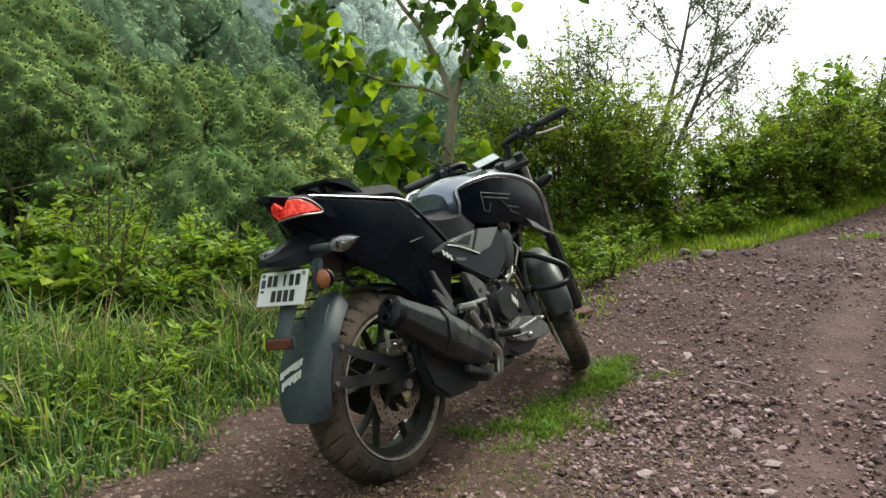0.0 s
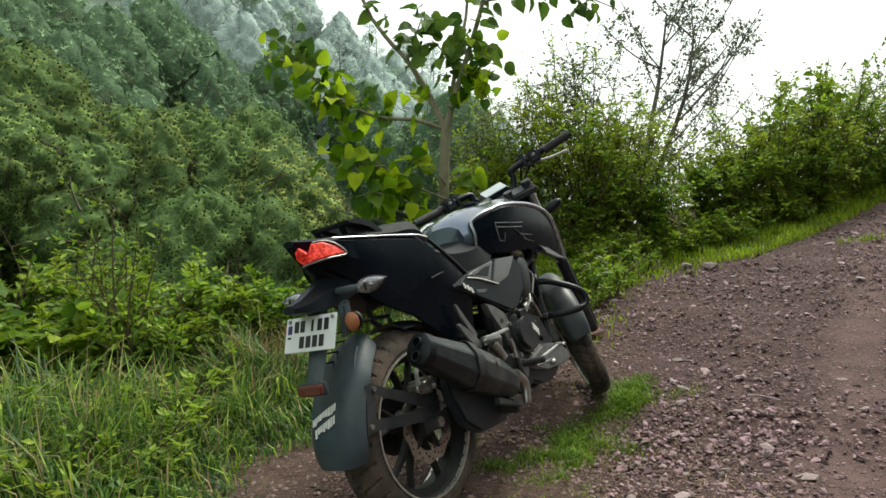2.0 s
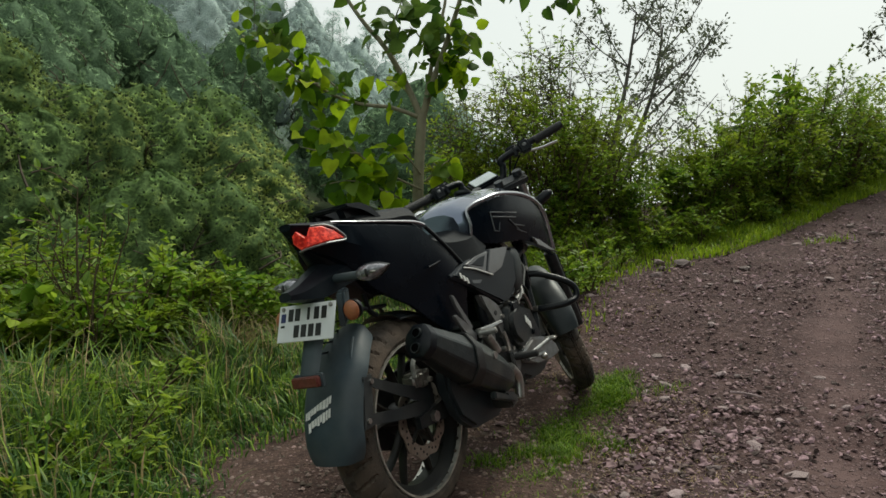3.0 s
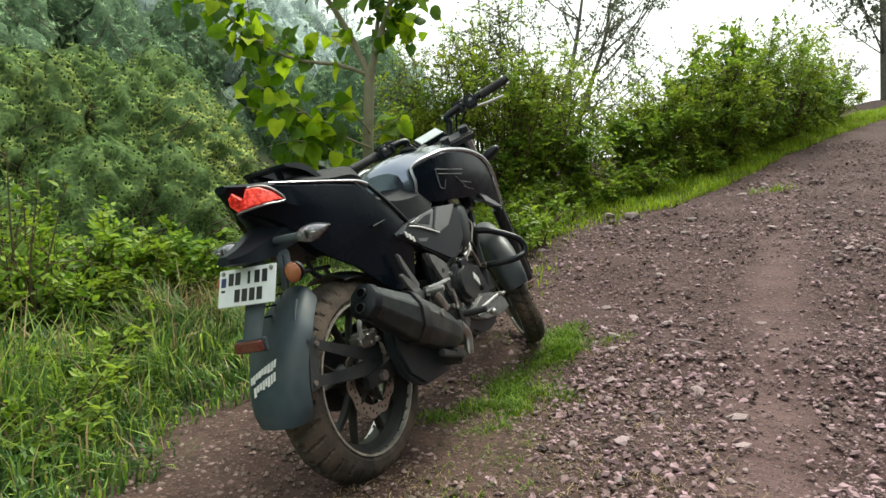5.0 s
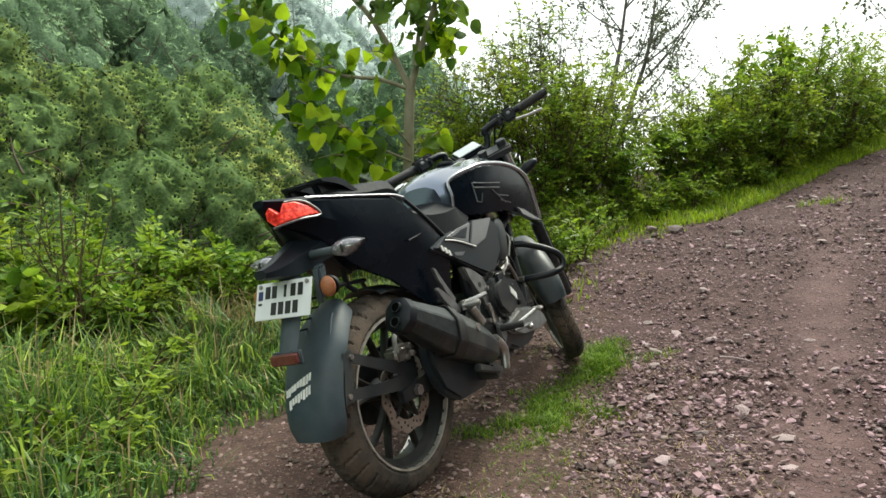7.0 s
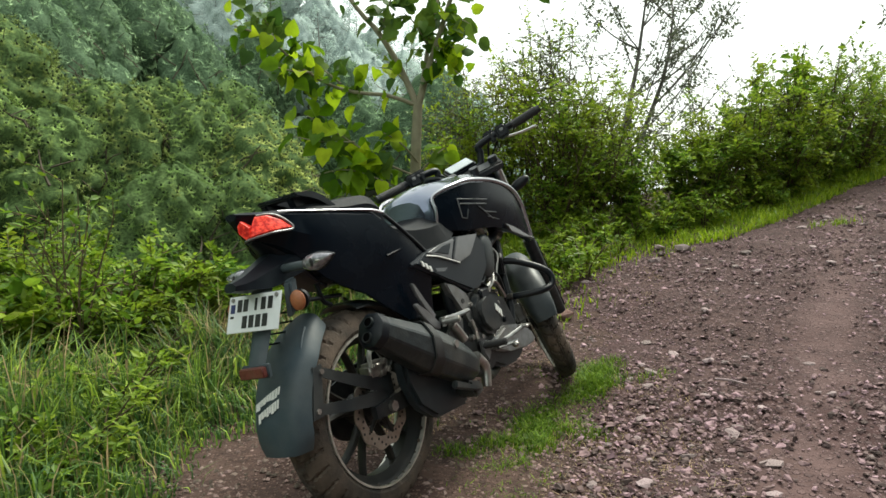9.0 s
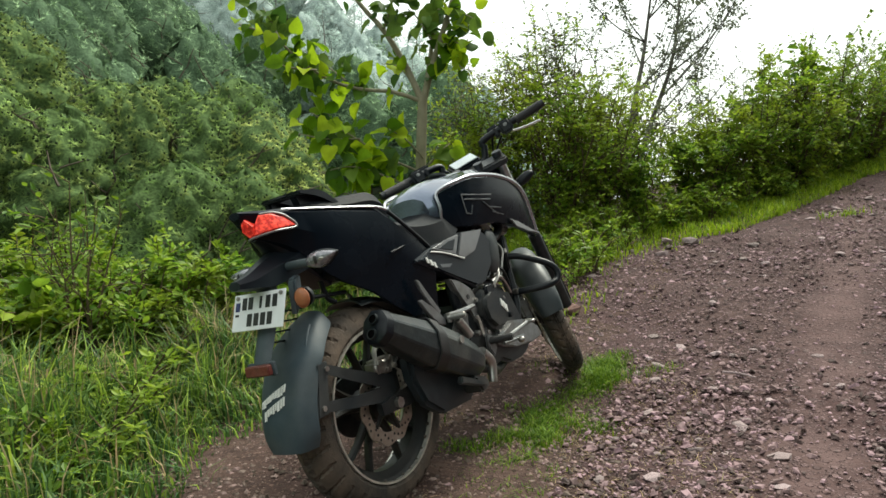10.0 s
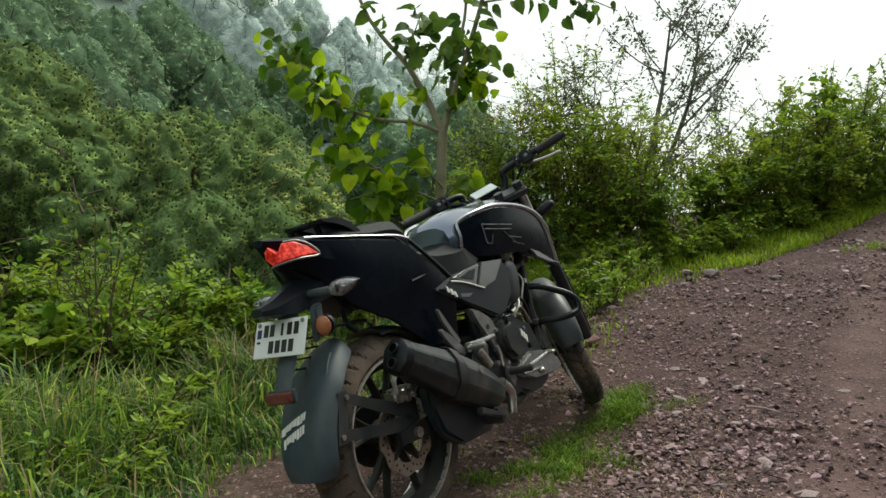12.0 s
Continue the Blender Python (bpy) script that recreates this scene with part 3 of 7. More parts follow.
    for ring, (dist, step) in enumerate([(55, 6.2), (62, 5.8), (70, 5.6), (79, 5.6), (89, 5.8), (100, 5.8), (112, 5.8), (122, 5.8), (132, 5.2)]):
        a = -46.0 + r.uniform(0, 4)
        while a < 16:
            spots.append((a, dist + r.normal(0, 0.045 * dist), ring + 4))
            a += math.degrees(step / dist) * r.uniform(0.8, 1.25)
    # unseen pines added beside and behind the camera, blocking low sky
    for k in range(26):
        spots.append((58 + 250 * (k + r.uniform()) / 26, r.uniform(13, 34), 9))
    # a closer unseen row, added to darken reflections on the motorcycle's right side
    for k in range(18):
        spots.append((75 + 125 * (k + r.uniform()) / 18, r.uniform(11, 17), 10))
    for a, dist, ring in spots:
        x, y = dist * math.sin(radians(a)), dist * math.cos(radians(a))
        if (-6 if ring != 10 else -3) < float(road_side(x, y)) < 6 or (8 < a < 50 and dist > 60) or (ring < 7 and -33 < a < -16) or (ring < 5 and a < -8):
            continue
        ridge = ring >= 11 and a > -14 and r.uniform() < 0.6
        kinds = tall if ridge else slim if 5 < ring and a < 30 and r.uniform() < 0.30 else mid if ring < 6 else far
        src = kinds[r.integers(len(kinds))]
        label = "tall thin pine with a bare trunk on the ridge" if kinds is tall else "pine with spreading limbs and separate clumps of needles" if kinds is slim else mid_label if kinds is mid else "pine tinted blue-green for haze, on the far hillside or added out of view"
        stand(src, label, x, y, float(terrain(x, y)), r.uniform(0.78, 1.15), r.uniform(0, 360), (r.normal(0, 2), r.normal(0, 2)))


pine_wood()


# ---- sapling with broad leaves ----
def sapling():
    r = np.random.default_rng(5)
    x0, y0 = 0.05, 6.1
    z0 = float(terrain(x0, y0))
    top = tagged(empty("sapling", pose(x0, y0, z0)), "young tree with pale bark and broad round leaves", "tree")
    fork = np.array([-0.02, 0, 1.85 - z0])
    trunk = bezier_line([[-0.05, 0, -0.1], [-0.055, 0.02, 0.5 * fork[2]], fork], 10)
    V, F = tubes([(trunk, 0.056, 0.042)], 10)
    child("trunk", mesh_np("trunk", V, F, M_SAPBARK, True), top)
    limbs = [  # points from the fork outward, in metres across, away and up
        ([(0, 0, -0.03), (-0.13, 0.03, 0.28), (-0.31, 0.06, 0.60), (-0.48, 0.10, 0.80), (-0.68, 0.16, 1.13), (-0.78, 0.2, 1.6)], 0.030, 8),
        ([(0, 0, -0.03), (0.09, -0.02, 0.28), (0.21, -0.04, 0.62), (0.36, -0.05, 1.10), (0.48, -0.05, 1.7)], 0.032, 10),
        ([(0.01, 0.03, -0.02), (0.07, 0.10, 0.33), (0.12, 0.14, 0.62), (0.22, 0.2, 1.05), (0.26, 0.3, 1.6)], 0.024, 9),
        ([(-0.02, 0, -0.01), (-0.25, -0.08, 0.06), (-0.48, -0.14, 0.07), (-0.72, -0.2, 0.13), (-0.95, -0.25, 0.27), (-1.16, -0.3, 0.47), (-1.42, -0.35, 0.56)], 0.019, 24),
        ([(-0.62, -0.17, 0.14), (-0.80, -0.05, 0.30), (-0.98, 0.05, 0.44)], 0.010, 9),
        ([(-0.85, -0.22, 0.22), (-0.98, -0.4, 0.20), (-1.12, -0.5, 0.22)], 0.010, 7),
        ([(-1.10, -0.30, 0.42), (-1.20, -0.2, 0.62), (-1.28, -0.1, 0.76)], 0.009, 8),
        ([(0.36, -0.05, 1.06), (0.62, -0.15, 1.06), (0.84, -0.2, 1.05), (1.14, -0.25, 1.02), (1.44, -0.25, 0.90)], 0.010, 7),
        ([(1.02, -0.22, 1.03), (1.12, -0.3, 0.95), (1.22, -0.32, 0.86)], 0.007, 3),
        ([(0.08, 0.0, 0.30), (0.20, -0.12, 0.34), (0.34, -0.2, 0.20)], 0.009, 6),
        ([(0.12, 0.0, 0.42), (0.27, -0.1, 0.45), (0.40, -0.18, 0.36)], 0.009, 7),
        ([(0.20, 0.0, 0.60), (0.32, -0.1, 0.68), (0.44, -0.15, 0.62)], 0.009, 6),
        ([(0.10, 0.1, 0.50), (-0.02, -0.05, 0.66), (-0.10, -0.12, 0.72)], 0.009, 6),
        ([(-0.31, 0.06, 0.60), (-0.22, -0.1, 0.80), (-0.16, -0.2, 0.92)], 0.009, 8),
        ([(-0.05, 0.05, 0.12), (-0.20, 0.10, 0.30), (-0.34, 0.12, 0.33)], 0.008, 4),
        ([(0.0, 0.0, -0.62), (-0.30, -0.3, -0.50), (-0.62, -0.45, -0.30), (-0.86, -0.5, -0.16)], 0.010, 16),
        ([(-0.50, -0.42, -0.36), (-0.76, -0.5, -0.36), (-0.96, -0.52, -0.32)], 0.008, 8),
        ([(0.0, 0.0, -0.80), (-0.25, -0.35, -0.68), (-0.55, -0.5, -0.58), (-0.80, -0.5, -0.62)], 0.010, 20),
        ([(0.0, 0.0, -0.50), (-0.14, -0.25, -0.36), (-0.28, -0.35, -0.28)], 0.009, 12),
        ([(0.03, 0.0, -0.55), (0.14, -0.1, -0.44), (0.22, -0.1, -0.38)], 0.009, 7),
        ([(0.0, 0.0, -0.95), (-0.36, -0.3, -0.86), (-0.70, -0.4, -0.76)], 0.010, 18),
    ]
    P, D, U, K = [], [], [], []
    for pts, rad, count in limbs:
        line = bezier_line(np.array(pts) + fork, 12)
        V, F = tubes([(line, rad, rad * 0.4)], 7)
        child("limb", mesh_np("limb", V, F, M_SAPBARK, True), top)
        along = unit(line[-1] - line[0])
        # young: limbs that take the bright leaf colour; others take the shaded copy
        young = pts[-1][2] < 0.7
        count = int(count * (1.0 if pts[-1][2] < -0.1 else 1.6))
        for k in range(count):
            u = (0.34 if len(pts) > 4 else 0.26) + 0.70 * (k + r.uniform(0, 0.8)) / count
            i = min(int(u * 11), 11)
            side = unit(np.cross(along, r.normal(0, 1, 3)))
            K.append(young)
            P.append(line[i] + side * 0.045 + r.normal(0, 0.05, 3))
            D.append(unit(side + 0.35 * along + np.array([0, 0, -0.45]) + r.normal(0, 0.25, 3)))
            U.append(unit(np.array([0, -0.75, 0.55]) + r.normal(0, 0.50, 3)))
            if r.uniform() < 0.75:
                K.append(young)
                P.append(line[i] - side * 0.05 + r.normal(0, 0.06, 3))
                D.append(unit(-side + 0.35 * along + np.array([0, 0, -0.35]) + r.normal(0, 0.3, 3)))
                U.append(unit(np.array([0, -0.75, 0.55]) + r.normal(0, 0.50, 3)))
    size = np.where([p[2] > fork[2] - 0.1 for p in P], r.uniform(0.085, 0.155, len(P)), r.uniform(0.10, 0.180, len(P)))
    for p, d, u, s, young in zip(P, D, U, size, K):
        if abs(p[0] + 0.5 * s * d[0] + 0.04) < 0.12 and p[2] < fork[2] - 0.04 and p[1] < 0.05:
            continue
        V, F = leaves(np.array([[0, 0, 0.0]]), d[None], u[None], np.array([s]), np.array([s * 0.92]), LEAF_ROUND, LEAF_ROUND_F)
        ob = child("leaf", mesh_np("leaf", V, F, M_LEAF_BIG if young and (s * 1000) % 1.0 < (0.62 if p[2] > fork[2] else 0.8) else M_LEAF_SHADED, True), top)
        ob.location = p


sapling()

# ---- bushes along the verge ----
for x, y, h, w, n, seed in [(0.42, 6.75, 1.12, 0.42, 16, 7), (0.75, 6.70, 1.28, 0.50, 24, 3), (1.22, 6.35, 1.55, 0.56, 32, 1), (1.62, 6.55, 1.50, 0.52, 26, 2), (1.95, 6.45, 0.98, 0.38, 16, 8),
                            (2.55, 6.85, 0.80, 0.40, 18, 4), (2.92, 6.85, 0.96, 0.46, 22, 5), (3.34, 7.10, 1.16, 0.52, 26, 6)]:
    shrub("bush", "dense dark green leafy bush on the grassy verge", "bush", (x, y), h, w, n, 14, 20, 0.046, 0.55, M_LEAF_BUSH, 100 + seed, bare=0.06, tall=0.2,
          group="bushes along the verge")
for i, (x, y, h, w, n, seed) in enumerate([(3.92, 7.50, 1.37, 0.62, 28, 1), (4.65, 8.05, 1.60, 0.70, 34, 2), (5.40, 8.60, 1.62, 0.70, 34, 3), (6.15, 9.25, 0.88, 0.55, 20, 4), (7.0, 9.95, 0.70, 0.55, 16, 5)]):
    shrub("bush", "broad green bush beside the gravel track", "bush", (x, y), h, w, n, 14, 20, 0.051, 0.58, M_LEAF_LIT if i % 2 else M_LEAF_BUSH, 140 + seed, bare=0.06, tall=0.07,
          group="bushes along the verge")
# spindly sprigs that stand out of the bushes
for i, (x, y, h, w, n) in enumerate([(0.50, 7.2, 1.85, 0.42, 9), (0.80, 7.05, 2.15, 0.45, 11), (1.10, 6.95, 2.30, 0.45, 12), (1.45, 6.95, 2.20, 0.45, 11), (1.80, 7.0, 1.75, 0.40, 8), (2.15, 7.1, 1.25, 0.30, 6),
                                     (2.75, 7.3, 1.2, 0.45, 7), (3.2, 7.5, 1.45, 0.45, 7), (6.7, 9.9, 1.35, 0.50, 7), (7.5, 10.5, 1.3, 0.50, 7)]):
    shrub("shrub", "spindly shrub with small brownish green leaves against the pale sky", "shrub", (x, y), h, w, n, 15, 11, 0.050, 0.5, M_LEAF_HAZED if i % 2 else M_LEAF_BUSH, 160 + i, bare=0.30, group="spindly shrubs behind the bushes", stout=0.6)
# a creeper with broad leaves hanging over the bushes
for i, (x, y, h, w) in enumerate([(3.75, 7.55, 1.45, 0.5), (4.25, 7.95, 1.7, 0.5)]):
    shrub("creeper", "creeper with broad drooping leaves over the top of a bush", "plant", (x, y), h, w, 8, 5, 5, 0.11, 0.7, M_LEAF_LIT, 190 + i, LEAF_SLIM, LEAF_SLIM_F, bare=0.5, droop=0.6, group="creepers over the bushes")
low = [shrub("weed", "low broad-leaved weed growing along the verge", "plant", (0, 0, 0), 0.27, 0.20, 6, 5, 9, 0.042, 0.5, M_LEAF_BUSH, 180 + i, bare=0.1, group="weeds along the verge") for i in range(3)]
wr = np.random.default_rng(17)
spots = [(1.15, 5.95), (1.45, 6.1), (1.75, 6.2), (2.1, 6.35), (2.45, 6.5), (2.8, 6.65), (3.15, 6.9), (3.6, 7.2), (4.1, 7.6), (0.7, 6.0), (0.4, 5.6), (0.95, 5.5)]
for k in range(90):
    e = wr.uniform(0, 1)
    ex, ey = 1.3 + 6.2 * e, float(np.interp(1.3 + 6.2 * e, EDGE_X, EDGE_Y))
    spots.append((ex - 0.5 * (0.25 + 0.5 * wr.uniform()), ey + 0.85 * (0.30 + 0.45 * wr.uniform())))
spots += [(wr.uniform(-3.6, -1.5), wr.uniform(2.9, 4.6)) for _ in range(60)] + [(wr.uniform(-2.6, -1.15), wr.uniform(2.3, 3.9)) for _ in range(30)] + [(wr.uniform(-3.4, -1.1), wr.uniform(3.2, 4.1)) for _ in range(34)]
spots += [(1.02, 4.90), (1.20, 5.15), (1.36, 5.40), (1.60, 5.66), (1.12, 5.25)]
spots += [(0.80, 5.15), (0.98, 5.30), (1.12, 5.42), (1.30, 5.62), (1.55, 5.85), (0.90, 5.60), (1.85, 6.05), (1.22, 5.80)]
for i, (x, y) in enumerate(spots):
    s = wr.uniform(0.55, 1.35)
    m = pose(x, y, float(terrain(x, y)) - 0.01, 0, 0, wr.uniform(0, 360))
    if i < 3:
        low[i].matrix_basis = m
    else:
        copy_thing(low[i % 3], m).scale = (s, s, s)
for i, (x, y, h, w, n) in enumerate([(-2.15, 4.0, 1.0, 0.55, 18), (-2.9, 4.2, 1.15, 0.65, 22), (-3.3, 3.7, 0.95, 0.6, 18), (-1.6, 4.35, 0.85, 0.45, 16),
                                     (-3.7, 4.9, 1.3, 0.7, 20), (-1.15, 4.7, 0.62, 0.42, 14), (-2.4, 5.0, 1.0, 0.6, 16), (-0.65, 5.3, 0.55, 0.45, 12), (-3.0, 3.2, 0.6, 0.45, 14)]):
    shrub("shrub", "yellow-green leafy shrub with thin upright stems among tall grass", "shrub", (x, y), h * 0.86, w, n, 12, 14, 0.058, 0.5, M_LEAF_LIT if i % 3 else M_LEAF_BUSH, 200 + i,
          LEAF_SLIM, LEAF_SLIM_F, bare=0.30, group="shrubs on the grassy bank")
for i, (x, y, h, w) in enumerate([(-2.55, 3.55, 0.78, 0.42), (-2.15, 3.75, 0.62, 0.36), (-2.95, 3.45, 0.70, 0.40), (-3.2, 4.0, 0.95, 0.45)]):
    shrub("plant", "broad-leaved green plant among the shrubs of the bank", "plant", (x, y), h, w, 13, 8, 6, 0.115, 0.62, M_LEAF_BUSH if i % 2 else M_LEAF_LIT, 240 + i, LEAF_SLIM, LEAF_SLIM_F, bare=0.15, droop=0.5,
          group="broad-leaved plants on the bank")
for i, (x, y, h, w) in enumerate([(-1.62, 4.05, 0.62, 0.30), (-1.35, 4.20, 0.55, 0.30), (-1.10, 4.40, 0.48, 0.28), (-1.85, 4.20, 0.70, 0.32)]):
    shrub("shrub", "leafy shrub with a thicket of dark upright stems on the bank", "shrub", (x, y), h, w, 20, 7, 9, 0.050, 0.45, M_LEAF_LIT if i == 2 else M_LEAF_BUSH, 260 + i, LEAF_SLIM, LEAF_SLIM_F, bare=0.52,
          group="dark-stemmed shrubs on the bank", stout=1.1)
for i, (x, y, h) in enumerate([(-1.75, 3.85, 1.15), (-2.55, 3.9, 1.2), (-2.05, 4.25, 1.2), (-1.55, 3.95, 0.85), (-1.9, 3.95, 0.95)]):
    shrub("shrub", "tall thin shrub with bare upright stalks and few leaves", "shrub", (x, y), h, 0.28, 7, 4, 6, 0.06, 0.42, M_LEAF_LIT, 230 + i, LEAF_SLIM, LEAF_SLIM_F, bare=0.35,
          group="shrubs on the grassy bank")


# ---- trees behind the bushes ----
def thin_tree(label, x, y, height, spread, seed, limbs=9, twigs=12, per=6, leaf=0.09, z=None, first=0.28, lean=None, bias=0.0):
    r = np.random.default_rng(seed)
    top = tagged(empty("tree", pose(x, y, float(terrain(x, y)) - 0.1 if z is None else z)), label, "tree", "slender trees behind the bushes")
    lean = r.normal(0, 0.25) if lean is None else lean
    trunk = bezier_line([[0, 0, 0], [lean * 0.3, 0, height * 0.4], [lean + 0.3, 0.1, height * 0.75], [lean + 0.45, 0, height]], 12)
    V, F = tubes([(trunk, 0.016 * height, 0.012)], 6)
    child("trunk", mesh_np("trunk", V, F, M_BARK_FAR, True), top)
    lines, P, D, U = [], [], [], []
    for i in range(limbs):
        u = first + (0.98 - first) * (i + r.uniform()) / limbs
        root = trunk[int(u * 11)]
        a = r.uniform(0, 2 * np.pi) if r.uniform() > bias else r.normal(0, 0.7)
        reach = spread * (1.1 - 0.7 * u) * r.uniform(0.7, 1.2)
        tip = root + np.array([np.cos(a) * reach, np.sin(a) * reach, reach * r.uniform(0.7, 1.4)])
        line = bezier_line([root, root * 0.5 + tip * 0.5 - [0, 0, 0.12 * reach], tip], 8)
        lines.append((line, 0.019, 0.006))
        for _ in range(twigs):
            k = r.uniform(0.45, 1.0)
            b = line[int(k * 7)]
            way = unit(r.normal(0, 1, 3) + [0, 0, 0.5])
            size = r.uniform(0.2, 0.5) * spread * 0.35
            t = b + way * size
            lines.append((np.array([b, (b + t) / 2 + [0, 0, 0.02], t]), 0.006, 0.003))
            w = r.uniform(0.3, 1.05, (per, 1))
            P.append(b * (1 - w) + t * w + r.normal(0, 0.05, (per, 3)))
            D.append(unit(way + r.normal(0, 0.8, (per, 3))))
            U.append(unit(r.normal(0, 0.6, (per, 3)) + [0, 0, 1]))
    V, F = tubes(lines, 4)
    child("limb_work", mesh_np("limb_work", V, F, M_BARK_FAR, True), top)
    P, D, U = np.concatenate(P), np.concatenate(D), np.concatenate(U)
    s = leaf * r.uniform(0.6, 1.3, len(P))
    V, F = leaves(P, D, U, s, s * 0.5)
    child("crown", mesh_np("crown", V, F, M_LEAF_HAZED), top)
    return top


for x, y, h, w, seed, lean in [(3.62, 12.6, 5.0, 1.9, 1, 0.10), (3.84, 12.8, 4.8, 2.2, 2, 0.45), (3.2, 13.2, 3.3, 0.9, 3, 0.1), (2.9, 13.0, 3.2, 0.7, 6, -0.1)]:
    thin_tree("slender tree with sparse dark leaves against the pale sky", x, y, h, w, 300 + seed, 12, 10, 14, 0.080, None, 0.36, lean, 0.55)
for x, y, h, w, seed in [(10.75, 13.4, 4.8, 2.3, 4), (12.2, 15.0, 5.2, 2.2, 5)]:
    thin_tree("dark leafy tree beside the top of the track", x, y, h, w, 300 + seed, 16, 18, 12, 0.12, None, 0.15)


# ---- grass ----
def grass(name, label, count, seed, region, height, width, mat, keep, lean=0.5):
    r = np.random.default_rng(seed)
    x, y = r.uniform(region[0], region[1], count), r.uniform(region[2], region[3], count)
    ok = keep(x, y, r)
    x, y = x[ok], y[ok]
    n = len(x)
    z = terrain(x, y) - 0.01
    patch = 0.6 + 0.8 * (0.5 + 0.5 * np.sin(x * 2.9 + 1.7 * np.sin(y * 2.1)) * np.sin(y * 3.3 + x))
    if keep is on_bank:
        patch = patch * (0.45 + 0.95 * np.clip(0.5 + 0.7 * np.sin(x * 9.3 + 2.6 * np.sin(y * 5.1)) * np.sin(y * 8.1 + 1.9 * np.sin(x * 6.3)), 0, 1))
    h = height * r.uniform(0.35, 1.1, n) * patch
    if keep is on_bank:
        h = h * (0.32 + 0.68 * smooth(1.3, 2.1, road_side(x, y)))
    a = r.uniform(0, 2 * np.pi, n)
    if keep is on_bank:
        a = np.where(r.uniform(0, 1, n) < 0.55, 3.0 * np.sin(x * 3.1 + 2 * np.sin(y * 2.7)) + r.normal(0, 0.6, n), a)
    tip = np.stack([np.cos(a), np.sin(a)], -1) * (lean * h * r.uniform(0.1, 1.0, n))[:, None]
    side = np.stack([-np.sin(a), np.cos(a)], -1) * (width * r.uniform(0.6, 1.3, n))[:, None]
    g = np.stack([x, y, z], -1)
    droop = r.uniform(0.55, 1.08, n) if keep is on_bank else np.full(n, 0.95)
    def at(u, w, k):
        return np.concatenate([g[:, :2] + tip * k + side * w, (g[:, 2] + h * u)[:, None]], 1)
    V = np.stack([at(0, -0.5, 0), at(0, 0.5, 0), at(0.62, -0.4, 0.3), at(0.62, 0.4, 0.3), at(droop, 0, 1.0)], 1).reshape(-1, 3)
    F = (np.array([[0, 1, 3], [0, 3, 2], [2, 3, 4]])[None] + (np.arange(n) * 5)[:, None, None]).reshape(-1, 3)
    return tagged(new(name, mesh_np(name, V, F, mat)), label, "grass", kind="stuff")


def bike_strip(x, y):
    """How far a place lies from the trodden earth round the wheels."""
    ax, ay, bx, by = -0.55, 1.9, 0.70, 3.45
    u = np.clip(((x - ax) * (bx - ax) + (y - ay) * (by - ay)) / ((bx - ax) ** 2 + (by - ay) ** 2), 0, 1)
    return np.hypot(x - ax - u * (bx - ax), y - ay - u * (by - ay))


def turf_line(x, y):
    """How far a place lies from the middle of the turf beside the front wheel."""
    line = [(0.84, 3.42), (0.77, 3.29), (0.66, 3.13), (0.46, 2.93), (0.33, 2.67), (0.27, 2.48), (0.25, 2.28)]
    away = np.full(np.shape(x), 9.0)
    for (ax, ay), (bx, by) in zip(line[:-1], line[1:]):
        u = np.clip(((x - ax) * (bx - ax) + (y - ay) * (by - ay)) / ((bx - ax) ** 2 + (by - ay) ** 2), 0, 1)
        away = np.minimum(away, np.hypot(x - ax - u * (bx - ax), y - ay - u * (by - ay)))
    return away


def on_bank(x, y, r):
    d = road_side(x, y)
    edge = 1.28 - 0.60 * smooth(2.95, 3.5, y)
    far = np.where(r.uniform(0, 1, len(x)) < 0.12, 4.4, 2.35 + 0.3 * np.sin(2.3 * y) + 0.35 * r.normal(0, 1, len(x)))
    return (d > edge + 0.10 * np.sin(5.2 * y) + 0.27 * np.abs(r.normal(0, 1, len(x)))) & (d < far) & ((y < 3.85 + 0.40 * np.sin(3.1 * x) + 0.50 * r.normal(0, 1, len(x))) | (x > -1.15) | (r.uniform(0, 1, len(x)) < 0.15)) & (bike_strip(x, y) > 0.42) & ((y > 1.5 + r.normal(0, 0.3, len(x))) | (r.uniform(0, 1, len(x)) < 0.3)) & (np.minimum(y + 2.0, x + 5.0) > r.uniform(-0.2, 1.2, len(x)) + 0.3 * np.sin(4 * x + 3 * y))


def on_verge(x, y, r):
    d = road_side(x, y)
    swell = 0.16 * np.exp(-((x - 2.45) / 0.42) ** 2)
    tuft = np.hypot((x - 3.5) / 0.30, (y - 5.87) / 0.12) < r.uniform(0, 1.0, len(x)) ** 2.0
    return tuft | (d > 0.10 * r.normal(0, 1, len(x)) * (x < 2.2) - swell) & (d < 0.5 + 1.0 * (x < 1.4)) & (y > 4.2 + r.normal(0, 0.15, len(x))) & ((y > 5.3) | (x > 1.9) | (x < 0.2) | (r.uniform(0, 1, len(x)) < 0.25))


